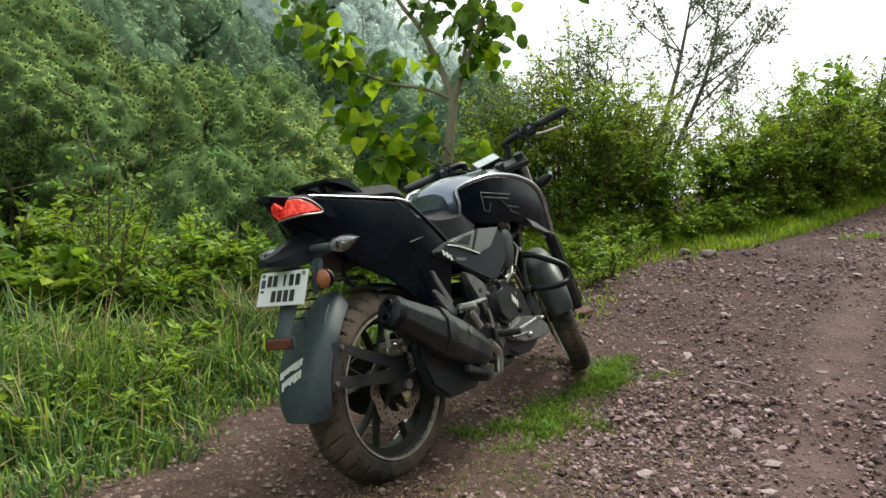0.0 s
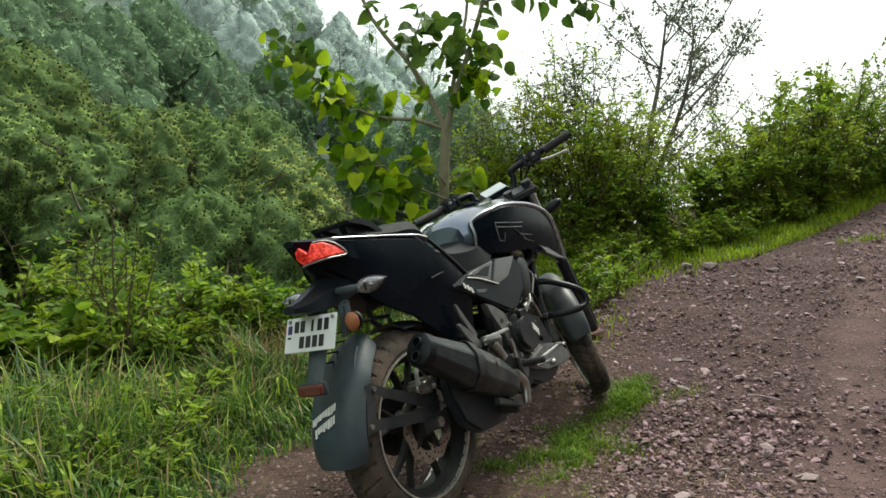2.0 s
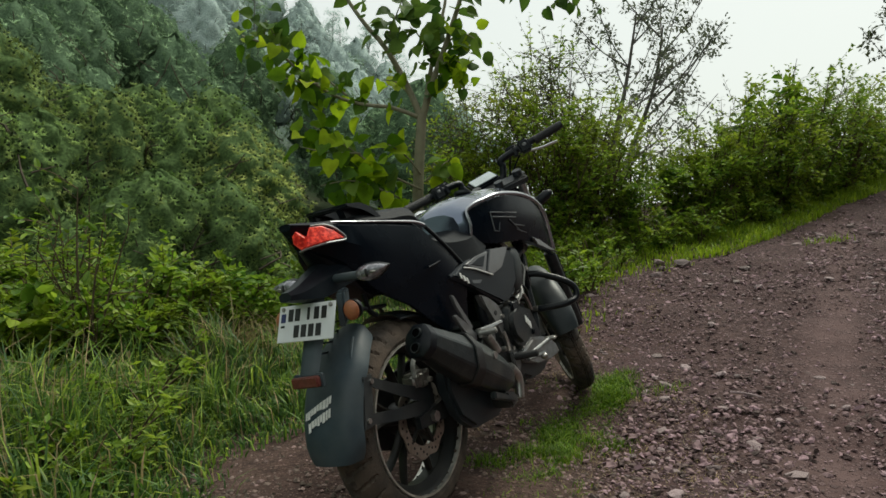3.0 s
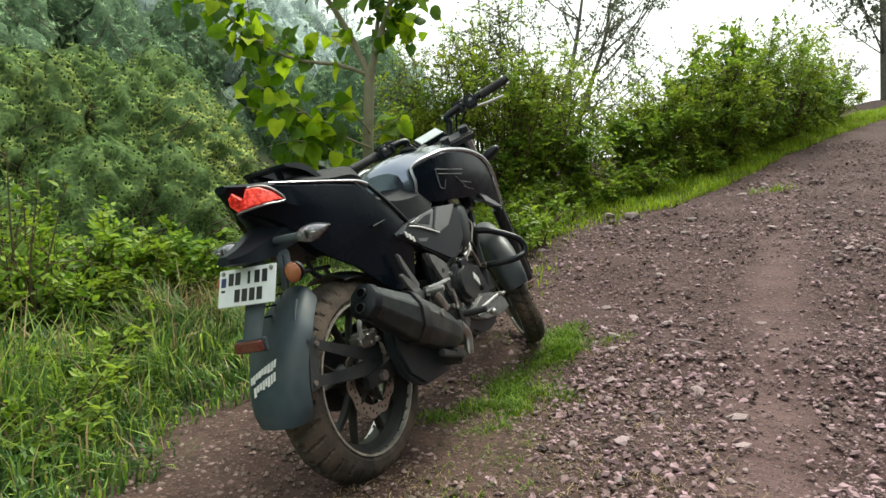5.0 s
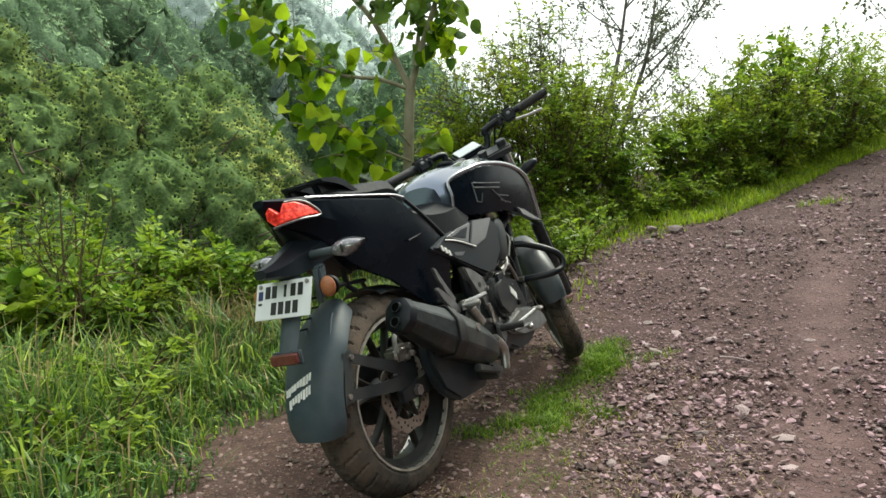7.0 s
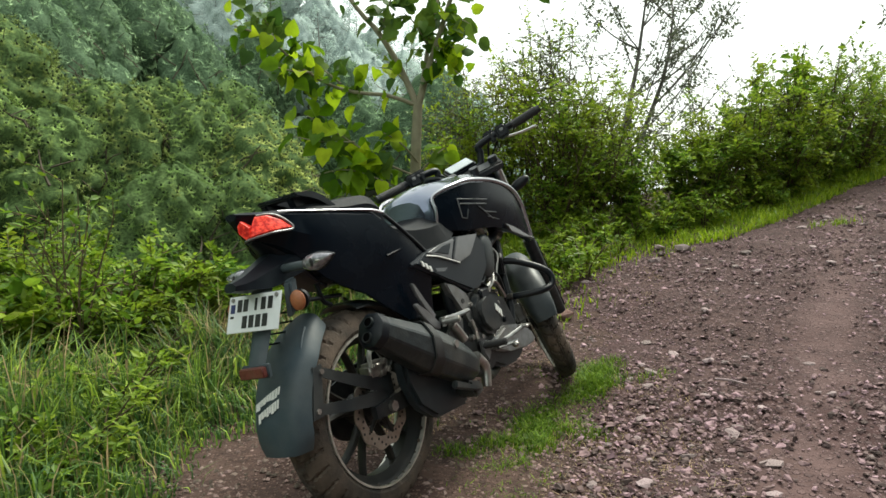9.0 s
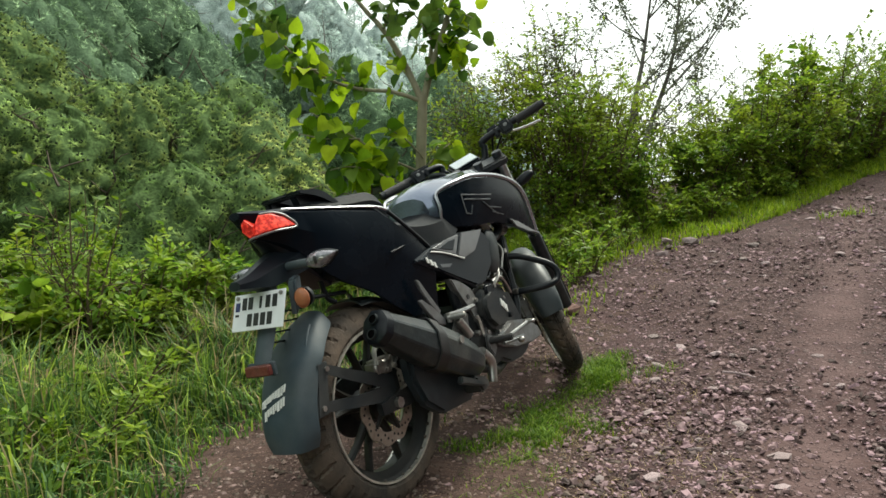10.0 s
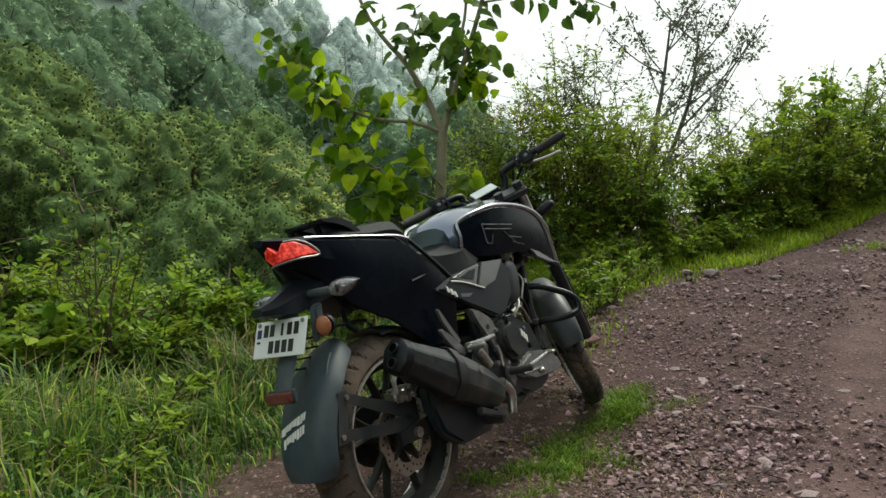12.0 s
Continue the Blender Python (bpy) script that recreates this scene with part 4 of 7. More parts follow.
def short(x, y, r):
    """A ragged band of turf from the front wheel back along the edge of the track."""
    away, along = turf_line(x, y), np.clip((3.46 - y) / 1.18, 0, 1)
    away = away * (1 + 0.30 * np.sin(9 * x + 4 * y) + 0.28 * np.sin(19 * y - 7 * x))
    clump = 0.62 + 0.75 * np.sin(17 * x + 5 + 2 * np.sin(9 * y)) * np.sin(15 * y + 2 + 2 * np.sin(7 * x))
    turf = np.exp(-(away / (0.078 + 0.030 * along)) ** 2) * (1.0 - 0.86 * along) * np.clip(clump + 0.55 * (1 - along) ** 2, 0.06, 1) > r.uniform(0, 1, len(x))
    strip = (road_side(x, y) > 0.3) & (road_side(x, y) < 1.7) & (r.uniform(0, 1, len(x)) < 0.02) & (bike_strip(x, y) > 0.3)
    return turf | strip


def below_shrubs(x, y, r):
    return (np.hypot((x + 1.20) / 0.42, (y - 4.10) / 0.30) < 1 + 0.2 * r.normal(0, 1, len(x)))


def strewn(x, y, r):
    d = road_side(x, y)
    near = turf_line(x, y)
    return (d > -0.45) & (d < 0.9) & (bike_strip(x, y) > 0.12) & ((near < 0.34) & (r.uniform(0, 1, len(x)) < 0.55) | (np.sin(4.1 * x + 1.5 * y) * np.sin(3.3 * y - x) > r.uniform(-0.4, 1.4, len(x))))


grass("tall_grass", "tall mixed green grass on the bank beside the motorcycle", 90000, 1, (-5.0, 1.0, -2.0, 6.0), 0.29, 0.0082, M_GRASS, on_bank, 1.15)
grass("dark_grass", "darker green grass and leafy undergrowth on the bank", 140000, 5, (-5.0, 1.0, -2.0, 6.0), 0.26, 0.0095, M_GRASS_DARK, on_bank, 1.1)
grass("dry_grass", "dry straw-coloured grass stalks among the green", 21000, 2, (-5.0, 1.0, -2.0, 6.0), 0.34, 0.006, M_GRASS_DRY, on_bank, 1.0)
grass("withered_grass", "withered grey-brown grass hanging below the shrubs", 900, 7, (-1.8, -0.7, 3.7, 4.5), 0.30, 0.007, M_GRASS_DRY, below_shrubs, 1.3)
grass("verge_grass", "bright green grass along the edge of the track", 340000, 3, (0.0, 12, 4.0, 13.5), 0.085, 0.010, M_GRASS_LIT, on_verge, 0.8)
grass("short_grass", "short matted green turf growing out of the bare earth", 200000, 4, (-0.2, 1.2, 1.9, 3.7), 0.050, 0.0042, M_TURF, short, 1.5)
grass("straw", "short dry straw and dead grass on the bare earth", 70000, 6, (-0.9, 1.7, 1.2, 5.6), 0.024, 0.0035, M_GRASS_DRY, strewn, 3.0)


# ---- stones of the track ----
def stone_mesh(seed):
    r = np.random.default_rng(seed)
    bm = bmesh.new()
    bmesh.ops.create_icosphere(bm, subdivisions=1, radius=0.5)
    flat = [(Vector(r.normal(0, 1, 3)).normalized(), r.uniform(0.26, 0.40)) for _ in range(5)]
    for p in bm.verts:
        for way, least in flat:
            over = p.co.dot(way) - least
            if over > 0:
                p.co = p.co - way * over
        p.co = Vector((p.co.x * 1.35, p.co.y * 0.95, p.co.z * 0.55)) * r.uniform(0.9, 1.1)
    V = np.array([p.co[:] for p in bm.verts])
    F = np.array([[q.index for q in f.verts] for f in bm.faces])
    bm.free()
    return V, F


# single stones on the gravel: across, away, size
SINGLE_STONES = [(0.96, 3.3, 0.05), (0.88, 3.38, 0.041), (1.55, 3.41, 0.04), (1.34, 2.83, 0.048), (1.19, 2.72, 0.044), (0.93, 2.54, 0.056), (0.81, 2.65, 0.044), (0.81, 2.73, 0.037), (1.01, 2.48, 0.034), (1.02, 2.84, 0.03), (1.06, 2.83, 0.03), (1.16, 3.11, 0.024), (1.42, 3.36, 0.029), (0.97, 2.97, 0.02), (0.79, 2.55, 0.033), (0.69, 2.71, 0.033), (0.74, 2.64, 0.036)]


def gravel():
    r = np.random.default_rng(23)
    shapes = [stone_mesh(i) for i in range(6)]
    # broken stone, as flat angular chips, thinner in the wheel tracks
    chip_v = np.array([[-0.5, 0.08, 0], [0.02, -0.40, 0], [0.5, -0.05, 0], [0.06, 0.42, 0], [-0.34, 0.06, 0.20], [0.03, -0.24, 0.26], [0.36, -0.02, 0.22], [0.05, 0.27, 0.18]])
    chip_f = np.array([[0, 1, 5], [0, 5, 4], [1, 2, 6], [1, 6, 5], [2, 3, 7], [2, 7, 6], [3, 0, 4], [3, 4, 7], [4, 5, 6], [4, 6, 7]])
    low_v = np.array([[-0.5, 0.1, 0], [0.05, -0.42, 0.02], [0.5, 0.0, 0], [0.0, 0.45, 0], [-0.18, 0.05, 0.24], [0.24, 0.02, 0.22]])
    low_f = np.array([[0, 1, 4], [1, 5, 4], [1, 2, 5], [2, 3, 5], [3, 4, 5], [3, 0, 4]])
    Vs, Fs, base = [], [], 0
    for count, shape, faces, least, most, power in ((38000, chip_v, chip_f, 0.016, 0.042, 2.6), (70000, low_v, low_f, 0.007, 0.015, 1.2), (520, chip_v, chip_f, 0.018, 0.040, 1.6)):
        y = 1.55 + (6.5 if least < 0.01 else 8.5) * r.uniform(0, 1, count) ** 1.6
        y = np.where(r.uniform(0, 1, count) < 0.15, 1.9 - 6.5 * r.uniform(0, 1, count) ** 1.5, y - np.abs(r.normal(0, 0.4, count)) * np.clip((3.6 - y) / 2, 0, 1))
        wide = np.where(r.uniform(0, 1, count) < 0.25, 8.0, 1.0 + 0.95 * np.maximum(y, 1.0) + np.abs(r.normal(0, 0.8, count)))
        x = -0.2 + r.uniform(0, 1, count) * wide
        if count < 1000:
            # the coarser patch beyond the turf
            x, y = r.normal(1.15, 0.30, count), r.normal(2.58, 0.30, count)
        d = road_side(x, y)
        bare = np.exp(-((0.83 * x - 0.55 * y + 0.26) / 0.16) ** 2) * (y < 4.8) + 0.30 * smooth(-0.5, -0.1, d) * (y > 3.6)
        ok = (turf_line(x, y) > 0.09 + 0.08 * r.uniform(0, 1, count)) & (y < 8.2) & (d < 0.16 + r.normal(0, 0.22, count)) & (d > -4.6) & (np.sin(x * 2.1 + y) * np.sin(1.7 * y - x) - 1.5 * bare > r.uniform(-2.2, 0.35, count))
        x, y = x[ok], y[ok]
        n = len(x)
        s = least + (most - least) * r.uniform(0, 1, n) ** power
        a = r.uniform(0, 2 * np.pi, n)
        P = shape[None] * (s[:, None, None] * r.uniform(0.7, 1.4, (n, 1, 3)))
        P = P + r.normal(0, 0.07, P.shape) * s[:, None, None]
        tilt = r.normal(0, 0.22, (n, 2, 1))
        c, si = np.cos(a)[:, None], np.sin(a)[:, None]
        X = P[:, :, 0] * c - P[:, :, 1] * si + x[:, None]
        Y = P[:, :, 0] * si + P[:, :, 1] * c + y[:, None]
        Z = P[:, :, 2] + P[:, :, 0] * tilt[:, 0] + P[:, :, 1] * tilt[:, 1] + (terrain(x, y) + 0.006)[:, None]
        Vs.append(np.stack([X, Y, Z], -1).reshape(-1, 3))
        Fs.append((faces[None] + (np.arange(n) * len(shape))[:, None, None]).reshape(-1, 3) + base)
        base += n * len(shape)
    tagged(new("gravel", mesh_np("gravel", np.concatenate(Vs), np.concatenate(Fs), M_PEBBLE)), "small reddish grey gravel strewn over the dirt track", "gravel", kind="stuff")
    # crumbs of earth and grit on the bare verge
    n = 36000
    x, y = r.uniform(-1.8, 1.3, n), r.uniform(-1.5, 5.2, n)
    ok = (road_side(x, y) > -0.1) & (bike_strip(x, y * (y > 1.9) + 1.9 * (y <= 1.9)) < 0.75 + r.normal(0, 0.15, n)) & ((y > 1.2) | (r.uniform(0, 1, n) < 0.4))
    x, y = x[ok], y[ok]
    n = len(x)
    s = 0.006 + 0.022 * r.uniform(0, 1, n) ** 3
    a = r.uniform(0, 2 * np.pi, n)
    P = low_v[None] * (s[:, None, None] * r.uniform(0.6, 1.5, (n, 1, 3)))
    c, si = np.cos(a)[:, None], np.sin(a)[:, None]
    V = np.stack([P[:, :, 0] * c - P[:, :, 1] * si + x[:, None], P[:, :, 0] * si + P[:, :, 1] * c + y[:, None], P[:, :, 2] * 1.3 + (terrain(x, y) + 0.004)[:, None]], -1).reshape(-1, 3)
    F = (low_f[None] + (np.arange(n) * 6)[:, None, None]).reshape(-1, 3)
    tagged(new("grit", mesh_np("grit", V, F, M_GRIT)), "crumbs of earth and grit on the bare verge", "grit", kind="stuff")
    meshes = [mesh_np("stone", V1, F1, M_STONE) for V1, F1 in shapes]
    red_rock = mesh_np("rock", shapes[2][0], shapes[2][1], M_ROCK)
    count = 0
    while count < 290:
        x1, y1 = r.uniform(0.4, 4.6), r.uniform(1.7, 6.6)
        d1 = float(road_side(x1, y1))
        if not (-3.4 < d1 < 0.05) or float(turf_line(x1, y1)) < 0.20 or math.sin(x1 * 2.1 + y1) * math.sin(1.7 * y1 - x1) < r.uniform(-1.0, 0.5):
            continue
        ob = tagged(new("stone", meshes[count % 6]), "pale grey angular stone lying on the gravel track", "stone", "stones on the track")
        s1 = 0.024 + 0.066 * r.uniform() ** 3.0
        ob.matrix_basis = pose(x1, y1, float(terrain(x1, y1)) + 0.10 * s1, r.normal(0, 10), r.normal(0, 10), r.uniform(0, 360)) @ Matrix.Diagonal((s1, s1, s1 * r.uniform(0.8, 1.2), 1))
        count += 1
    for x1, y1, s1, label in ((0.86, 4.33, 0.17, "brick-red angular rock beside the front wheel"), (0.80, 4.62, 0.10, "pale stone at the edge of the track"),
                              (1.95, 5.71, 0.11, "grey stone at the edge of the verge"), (2.09, 5.58, 0.13, "grey stone at the edge of the verge"), (1.79, 5.36, 0.10, "flat grey stone at the edge of the verge"), *((sx, sy, size, "pale flat stone lying on the gravel beside the turf") for sx, sy, size in SINGLE_STONES)):
        ob = tagged(new("rock", red_rock if "red" in label else meshes[count % 6]), label, "rock")
        ob.matrix_basis = pose(x1, y1, float(terrain(x1, y1)) + 0.12 * s1, 4 + count * 7 % 11, 6 - count * 5 % 13, count * 57 % 360) @ Matrix.Diagonal((s1, s1 * (0.75 + 0.05 * (count % 6)), s1 * (0.9 if s1 < 0.07 else 1.2), 1))
        count += 1
    V, F = tubes([(bezier_line([[0, 0, 0], [0.07, 0.012, 0.004], [0.15, 0.0, 0.0]], 6), 0.006, 0.003)], 6)
    twig = tagged(new("stick", mesh_np("stick", V, F, M_STONE)), "pale dry stick lying on the gravel", "stick")
    twig.matrix_basis = pose(1.29, 3.15, float(terrain(1.29, 3.15)) + 0.016, 0, 0, -53)


gravel()

# ---- motorcycle: materials ----
M_PAINT = material("gloss_black_paint", (0.0022, 0.0052, 0.0100), 0.26, grain=9, spread=0.2, coat=0.02, spec=0.13, stain=(0.008, 0.009, 0.011), stain_scale=7, stain_amount=0.25)
M_TANK = material("tank_paint", (0.160, 0.188, 0.255), 0.16, metal=0.78, spec=0.62, grain=9, spread=0.2, coat=0.5, stain=(0.03, 0.032, 0.038), stain_scale=6, stain_amount=0.2, rough_var=0.06)
M_SATIN = material("satin_black_plastic", (0.0034, 0.0056, 0.0090), 0.36, spec=0.26, grain=30, spread=0.3, bump=0.04, bump_scale=300, stain=(0.014, 0.015, 0.016), stain_scale=9,
                   stain_amount=0.4)
M_DUSTY = material("dusty_black_plastic", (0.011, 0.018, 0.023), 0.45, grain=24, spread=0.3, bump=0.05, bump_scale=200, stain=(0.060, 0.056, 0.050), stain_scale=6,
                   stain_amount=0.45)
M_FLAP = material("mudflap_plastic", (0.020, 0.037, 0.051), 0.58, grain=12, spread=0.25, stain=(0.10, 0.11, 0.11), stain_scale=5, stain_amount=0.45)
M_CARRIER = material("dark_plastic", (0.0055, 0.010, 0.016), 0.42, spec=0.32, grain=12, spread=0.3, stain=(0.03, 0.034, 0.036), stain_scale=6, stain_amount=0.35)
# flat black for the dark inside of the open outlets
M_BORE = material("bore_darkness", (0.003, 0.003, 0.003), 1.0, spec=0.0)
# pale metal: the sky's highlight along black edges, put into the colour
M_HIGHLIGHT = material("highlight_strip", (0.36, 0.37, 0.40), 0.24, metal=0.8, grain=9, spread=0.2, coat=0.3, rough_var=0.05)
M_SEAT = material("seat_vinyl", (0.006, 0.008, 0.011), 0.60, spec=0.14, grain=90, spread=0.3, bump=0.18, bump_scale=420, stain=(0.035, 0.033, 0.03), stain_scale=8, stain_amount=0.3)
M_TYRE = material("dusty_tyre_rubber", (0.038, 0.034, 0.031), 0.85, grain=40, spread=0.35, bump=0.2, bump_scale=150, stain=(0.17, 0.125, 0.095), stain_scale=6,
                  stain_amount=0.75, spec=0.25)
M_ALLOY = material("black_alloy", (0.008, 0.009, 0.009), 0.45, metal=0.2, grain=20, spread=0.3, stain=(0.05, 0.042, 0.034), stain_scale=9, stain_amount=0.45)
M_LIP = material("worn_rim_lip", (0.55, 0.53, 0.48), 0.35, metal=0.6, grain=40, spread=0.3, stain=(0.2, 0.16, 0.13), stain_scale=11, stain_amount=0.4)
M_STEEL = material("brushed_steel", (0.45, 0.44, 0.42), 0.34, metal=0.9, grain=60, spread=0.25, stain=(0.14, 0.11, 0.09), stain_scale=14, stain_amount=0.55)
M_DARKMETAL = material("dark_engine_metal", (0.015, 0.020, 0.024), 0.38, metal=0.4, grain=40, spread=0.35, bump=0.1, bump_scale=200, stain=(0.09, 0.08, 0.068),
                       stain_scale=10, stain_amount=0.4)
M_GREYMETAL = material("grey_cast_metal", (0.22, 0.232, 0.24), 0.46, metal=0.65, grain=40, spread=0.3, bump=0.1, bump_scale=200, stain=(0.13, 0.105, 0.085),
                       stain_scale=12, stain_amount=0.5)
M_SILVERPANEL = material("silver_grey_panel", (0.125, 0.128, 0.135), 0.32, metal=0.35, grain=30, spread=0.15, coat=0.3, stain=(0.12, 0.10, 0.09), stain_scale=9,
                         stain_amount=0.3)
M_CAN = material("muffler_metal", (0.018, 0.024, 0.027), 0.34, metal=0.35, grain=30, spread=0.35, bump=0.06, bump_scale=150, stain=(0.10, 0.098, 0.090), stain_scale=11,
                 stain_amount=0.5)
M_TAIL_RED = material("red_tail_lens", (0.34, 0.006, 0.005), 0.35, spec=0.2, grain=60, spread=0.5, emit=0.30, stain=(0.95, 0.085, 0.050), stain_scale=95, stain_amount=0.95)
M_HOSE = material("grey_hose", (0.30, 0.31, 0.29), 0.5, grain=40, spread=0.3)
M_REFLECT = material("dull_red_reflector", (0.13, 0.028, 0.022), 0.4, grain=80, spread=0.3, stain=(0.14, 0.09, 0.07), stain_scale=20, stain_amount=0.5)
M_AMBER = material("faded_amber_lens", (0.36, 0.12, 0.045), 0.4, grain=90, spread=0.25, stain=(0.30, 0.16, 0.09), stain_scale=30, stain_amount=0.5)
M_CLEAR = material("clear_lens", (0.33, 0.32, 0.36), 0.16, metal=0.45, grain=70, spread=0.6, coat=0.6, stain=(0.05, 0.05, 0.06), stain_scale=75, stain_amount=0.85)
M_PLATE = material("white_plate", (0.72, 0.74, 0.76), 0.42, grain=20, spread=0.06, stain=(0.5, 0.47, 0.42), stain_scale=14, stain_amount=0.25)
M_INK = material("black_ink", (0.012, 0.012, 0.013), 0.5)
M_BLUE = material("blue_ink", (0.02, 0.03, 0.12), 0.5)
M_WHITE = material("white_lettering", (0.72, 0.72, 0.70), 0.5, grain=60, spread=0.15)
M_GREYLINE = material("grey_decal", (0.11, 0.12, 0.13), 0.4)
M_RUBBER = material("grip_rubber", (0.016, 0.016, 0.017), 0.7, grain=60, spread=0.3, bump=0.3, bump_scale=300)
M_SCREEN = material("display_glass", (0.42, 0.47, 0.47), 0.14, metal=0.7, grain=10, spread=0.2, coat=0.8)
M_LEVER = material("bright_lever", (0.74, 0.74, 0.73), 0.35, metal=0.5, grain=40, spread=0.1)
M_DISC = material("brake_disc_steel", (0.42, 0.38, 0.33), 0.4, metal=0.85, grain=50, spread=0.25, stain=(0.2, 0.15, 0.11), stain_scale=12, stain_amount=0.6)

BIKE = Matrix(((0.5582, -0.8047, -0.2022, -0.117), (0.8252, 0.5637, 0.0349, 2.248), (0.0859, -0.1863, 0.9787, 0.010), (0, 0, 0, 1)))
bike = tagged(empty("motorcycle", BIKE), "black naked street motorcycle, dusty, leaning on its side stand", "motorcycle")

# the fork turns about a raked steering axis, here to the left
RAKE, STEER = radians(24.5), radians(35)
AXIS = Vector((-math.sin(RAKE), 0, math.cos(RAKE)))
PIVOT = Vector((1.453, 0, 0))
TURNED = Matrix.Translation(PIVOT) @ Matrix.Rotation(STEER, 4, AXIS) @ Matrix.Translation(-PIVOT)

BARS = Matrix.Translation(PIVOT) @ Matrix.Rotation(radians(46.7), 4, AXIS) @ Matrix.Translation(-PIVOT)


def part(name, bm, mat, parent, label="", sharp=38, at=None):
    """Links a bmesh as one mesh under a thing or a part."""
    me = bpy.data.meshes.new(name)
    bmesh.ops.recalc_face_normals(bm, faces=bm.faces)
    bm.to_mesh(me)
    bm.free()
    for m in (mat if isinstance(mat, (list, tuple)) else [mat]):
        me.materials.append(m)
    for p in me.polygons:
        p.use_smooth = True
    me.set_sharp_from_angle(angle=radians(sharp))
    ob = child(name, me, parent, label)
    if at is not None:
        ob.matrix_basis = at
    return ob


def bm_loft(rings, close=True, caps=True):
    """A skin over rings of equally many places."""
    bm = bmesh.new()
    vs = [[bm.verts.new(p) for p in ring] for ring in rings]
    n = len(rings[0])
    for a, b in zip(vs[:-1], vs[1:]):
        for i in range(n if close else n - 1):
            j = (i + 1) % n
            bm.faces.new((a[i], a[j], b[j], b[i]))
    if caps and close:
        bm.faces.new(vs[0])
        bm.faces.new(vs[-1])
    return bm


def refine(points, count, closed=False):
    """More places on a smooth line through the given ones."""
    pts = [Vector(p) for p in points]
    out, n = [], len(pts)
    spans = n if closed else n - 1
    for i in range(spans):
        if closed:
            p0, p1, p2, p3 = pts[i - 1], pts[i], pts[(i + 1) % n], pts[(i + 2) % n]
        else:
            p0, p1, p2, p3 = pts[max(i - 1, 0)], pts[i], pts[i + 1], pts[min(i + 2, n - 1)]
        for k in range(count):
            u = k / count
            out.append(0.5 * (2 * p1 + (p2 - p0) * u + (2 * p0 - 5 * p1 + 4 * p2 - p3) * u * u + (3 * p1 - p0 - 3 * p2 + p3) * u ** 3))
    if not closed:
        out.append(pts[-1])
    return out


def bm_body(sections, fine=4):
    """A body that is the same on both sides: stations along x, each with a half outline (y, z) from its top centre to its bottom centre."""
    cols = [refine([Vector((x, y, z)) for x, outline in sections for y, z in [outline[k]]], fine) for k in range(len(sections[0][1]))]
    rings = []
    for s in range(len(cols[0])):
        half = [c[s] for c in cols]
        full = [Vector((p.x, -p.y, p.z)) for p in half] + [p.copy() for p in half[1:-1]][::-1]
        rings.append(full)
    return bm_loft(rings)


def bm_plate(outline, y0, y1, bevel=0.004, taper=1.0):
    """A plate cut to an outline in x and z, from y0 to y1, its edges rounded."""
    bm = bmesh.new()
    cx, cz = sum(p[0] for p in outline) / len(outline), sum(p[1] for p in outline) / len(outline)
    a = [bm.verts.new((x, y0, z)) for x, z in outline]
    b = [bm.verts.new((cx + (x - cx) * taper, y1, cz + (z - cz) * taper)) for x, z in outline]
    n = len(outline)
    bm.faces.new(a)
    bm.faces.new(b)
    for i in range(n):
        bm.faces.new((a[i], a[(i + 1) % n], b[(i + 1) % n], b[i]))
    if bevel:
        bmesh.ops.bevel(bm, geom=bm.edges[:], offset=bevel, segments=2, affect="EDGES", clamp_overlap=True)
    return bm


def bm_tube(points, radius, sides=10, fine=6, end=None, flat=1.0):
    """A round rod along a smooth line."""
    line = refine(points, fine)
    rings = []
    n = len(line)
    last = Vector((0, 0, 1))
    for i, p in enumerate(line):
        t = (line[min(i + 1, n - 1)] - line[max(i - 1, 0)]).normalized()
        u = t.cross(last)
        if u.length < 1e-3:
            u = t.cross(Vector((0, 1, 0)))
        u.normalize()
        v = u.cross(t).normalized()
        last = v
        r = radius + ((end if end is not None else radius) - radius) * i / (n - 1)
        rings.append([p + r * (math.cos(k * 2 * math.pi / sides) * u + flat * math.sin(k * 2 * math.pi / sides) * v) for k in range(sides)])
    return bm_loft(rings)


def bm_lathe(profile, x, z, segments=64, closed=False):
    """A body turned about the line along y through (x, z); the profile is (y, radius)."""
    rings = []
    for i in range(segments):
        a = 2 * math.pi * i / segments
        rings.append([Vector((x + r * math.cos(a), y, z + r * math.sin(a))) for y, r in profile])
    bm = bmesh.new()
    vs = [[bm.verts.new(p) for p in ring] for ring in rings]
    n = len(profile)
    for i in range(segments):
        a, b = vs[i], vs[(i + 1) % segments]
        for j in range(n if closed else n - 1):
            k = (j + 1) % n
            bm.faces.new((a[j], a[k], b[k], b[j]))
    bmesh.ops.remove_doubles(bm, verts=bm.verts, dist=1e-5)
    return bm


def bm_box(x0, x1, y0, y1, z0, z1, bevel=0.006, turn=None):
    bm = bmesh.new()
    m = Matrix.Translation(((x0 + x1) / 2, (y0 + y1) / 2, (z0 + z1) / 2))
    if turn is not None:
        m = m @ turn
    bmesh.ops.create_cube(bm, size=1, matrix=m @ Matrix.Diagonal((x1 - x0, y1 - y0, z1 - z0, 1)))
    bmesh.ops.bevel(bm, geom=bm.edges[:], offset=bevel, segments=3, affect="EDGES", clamp_overlap=True)
    return bm


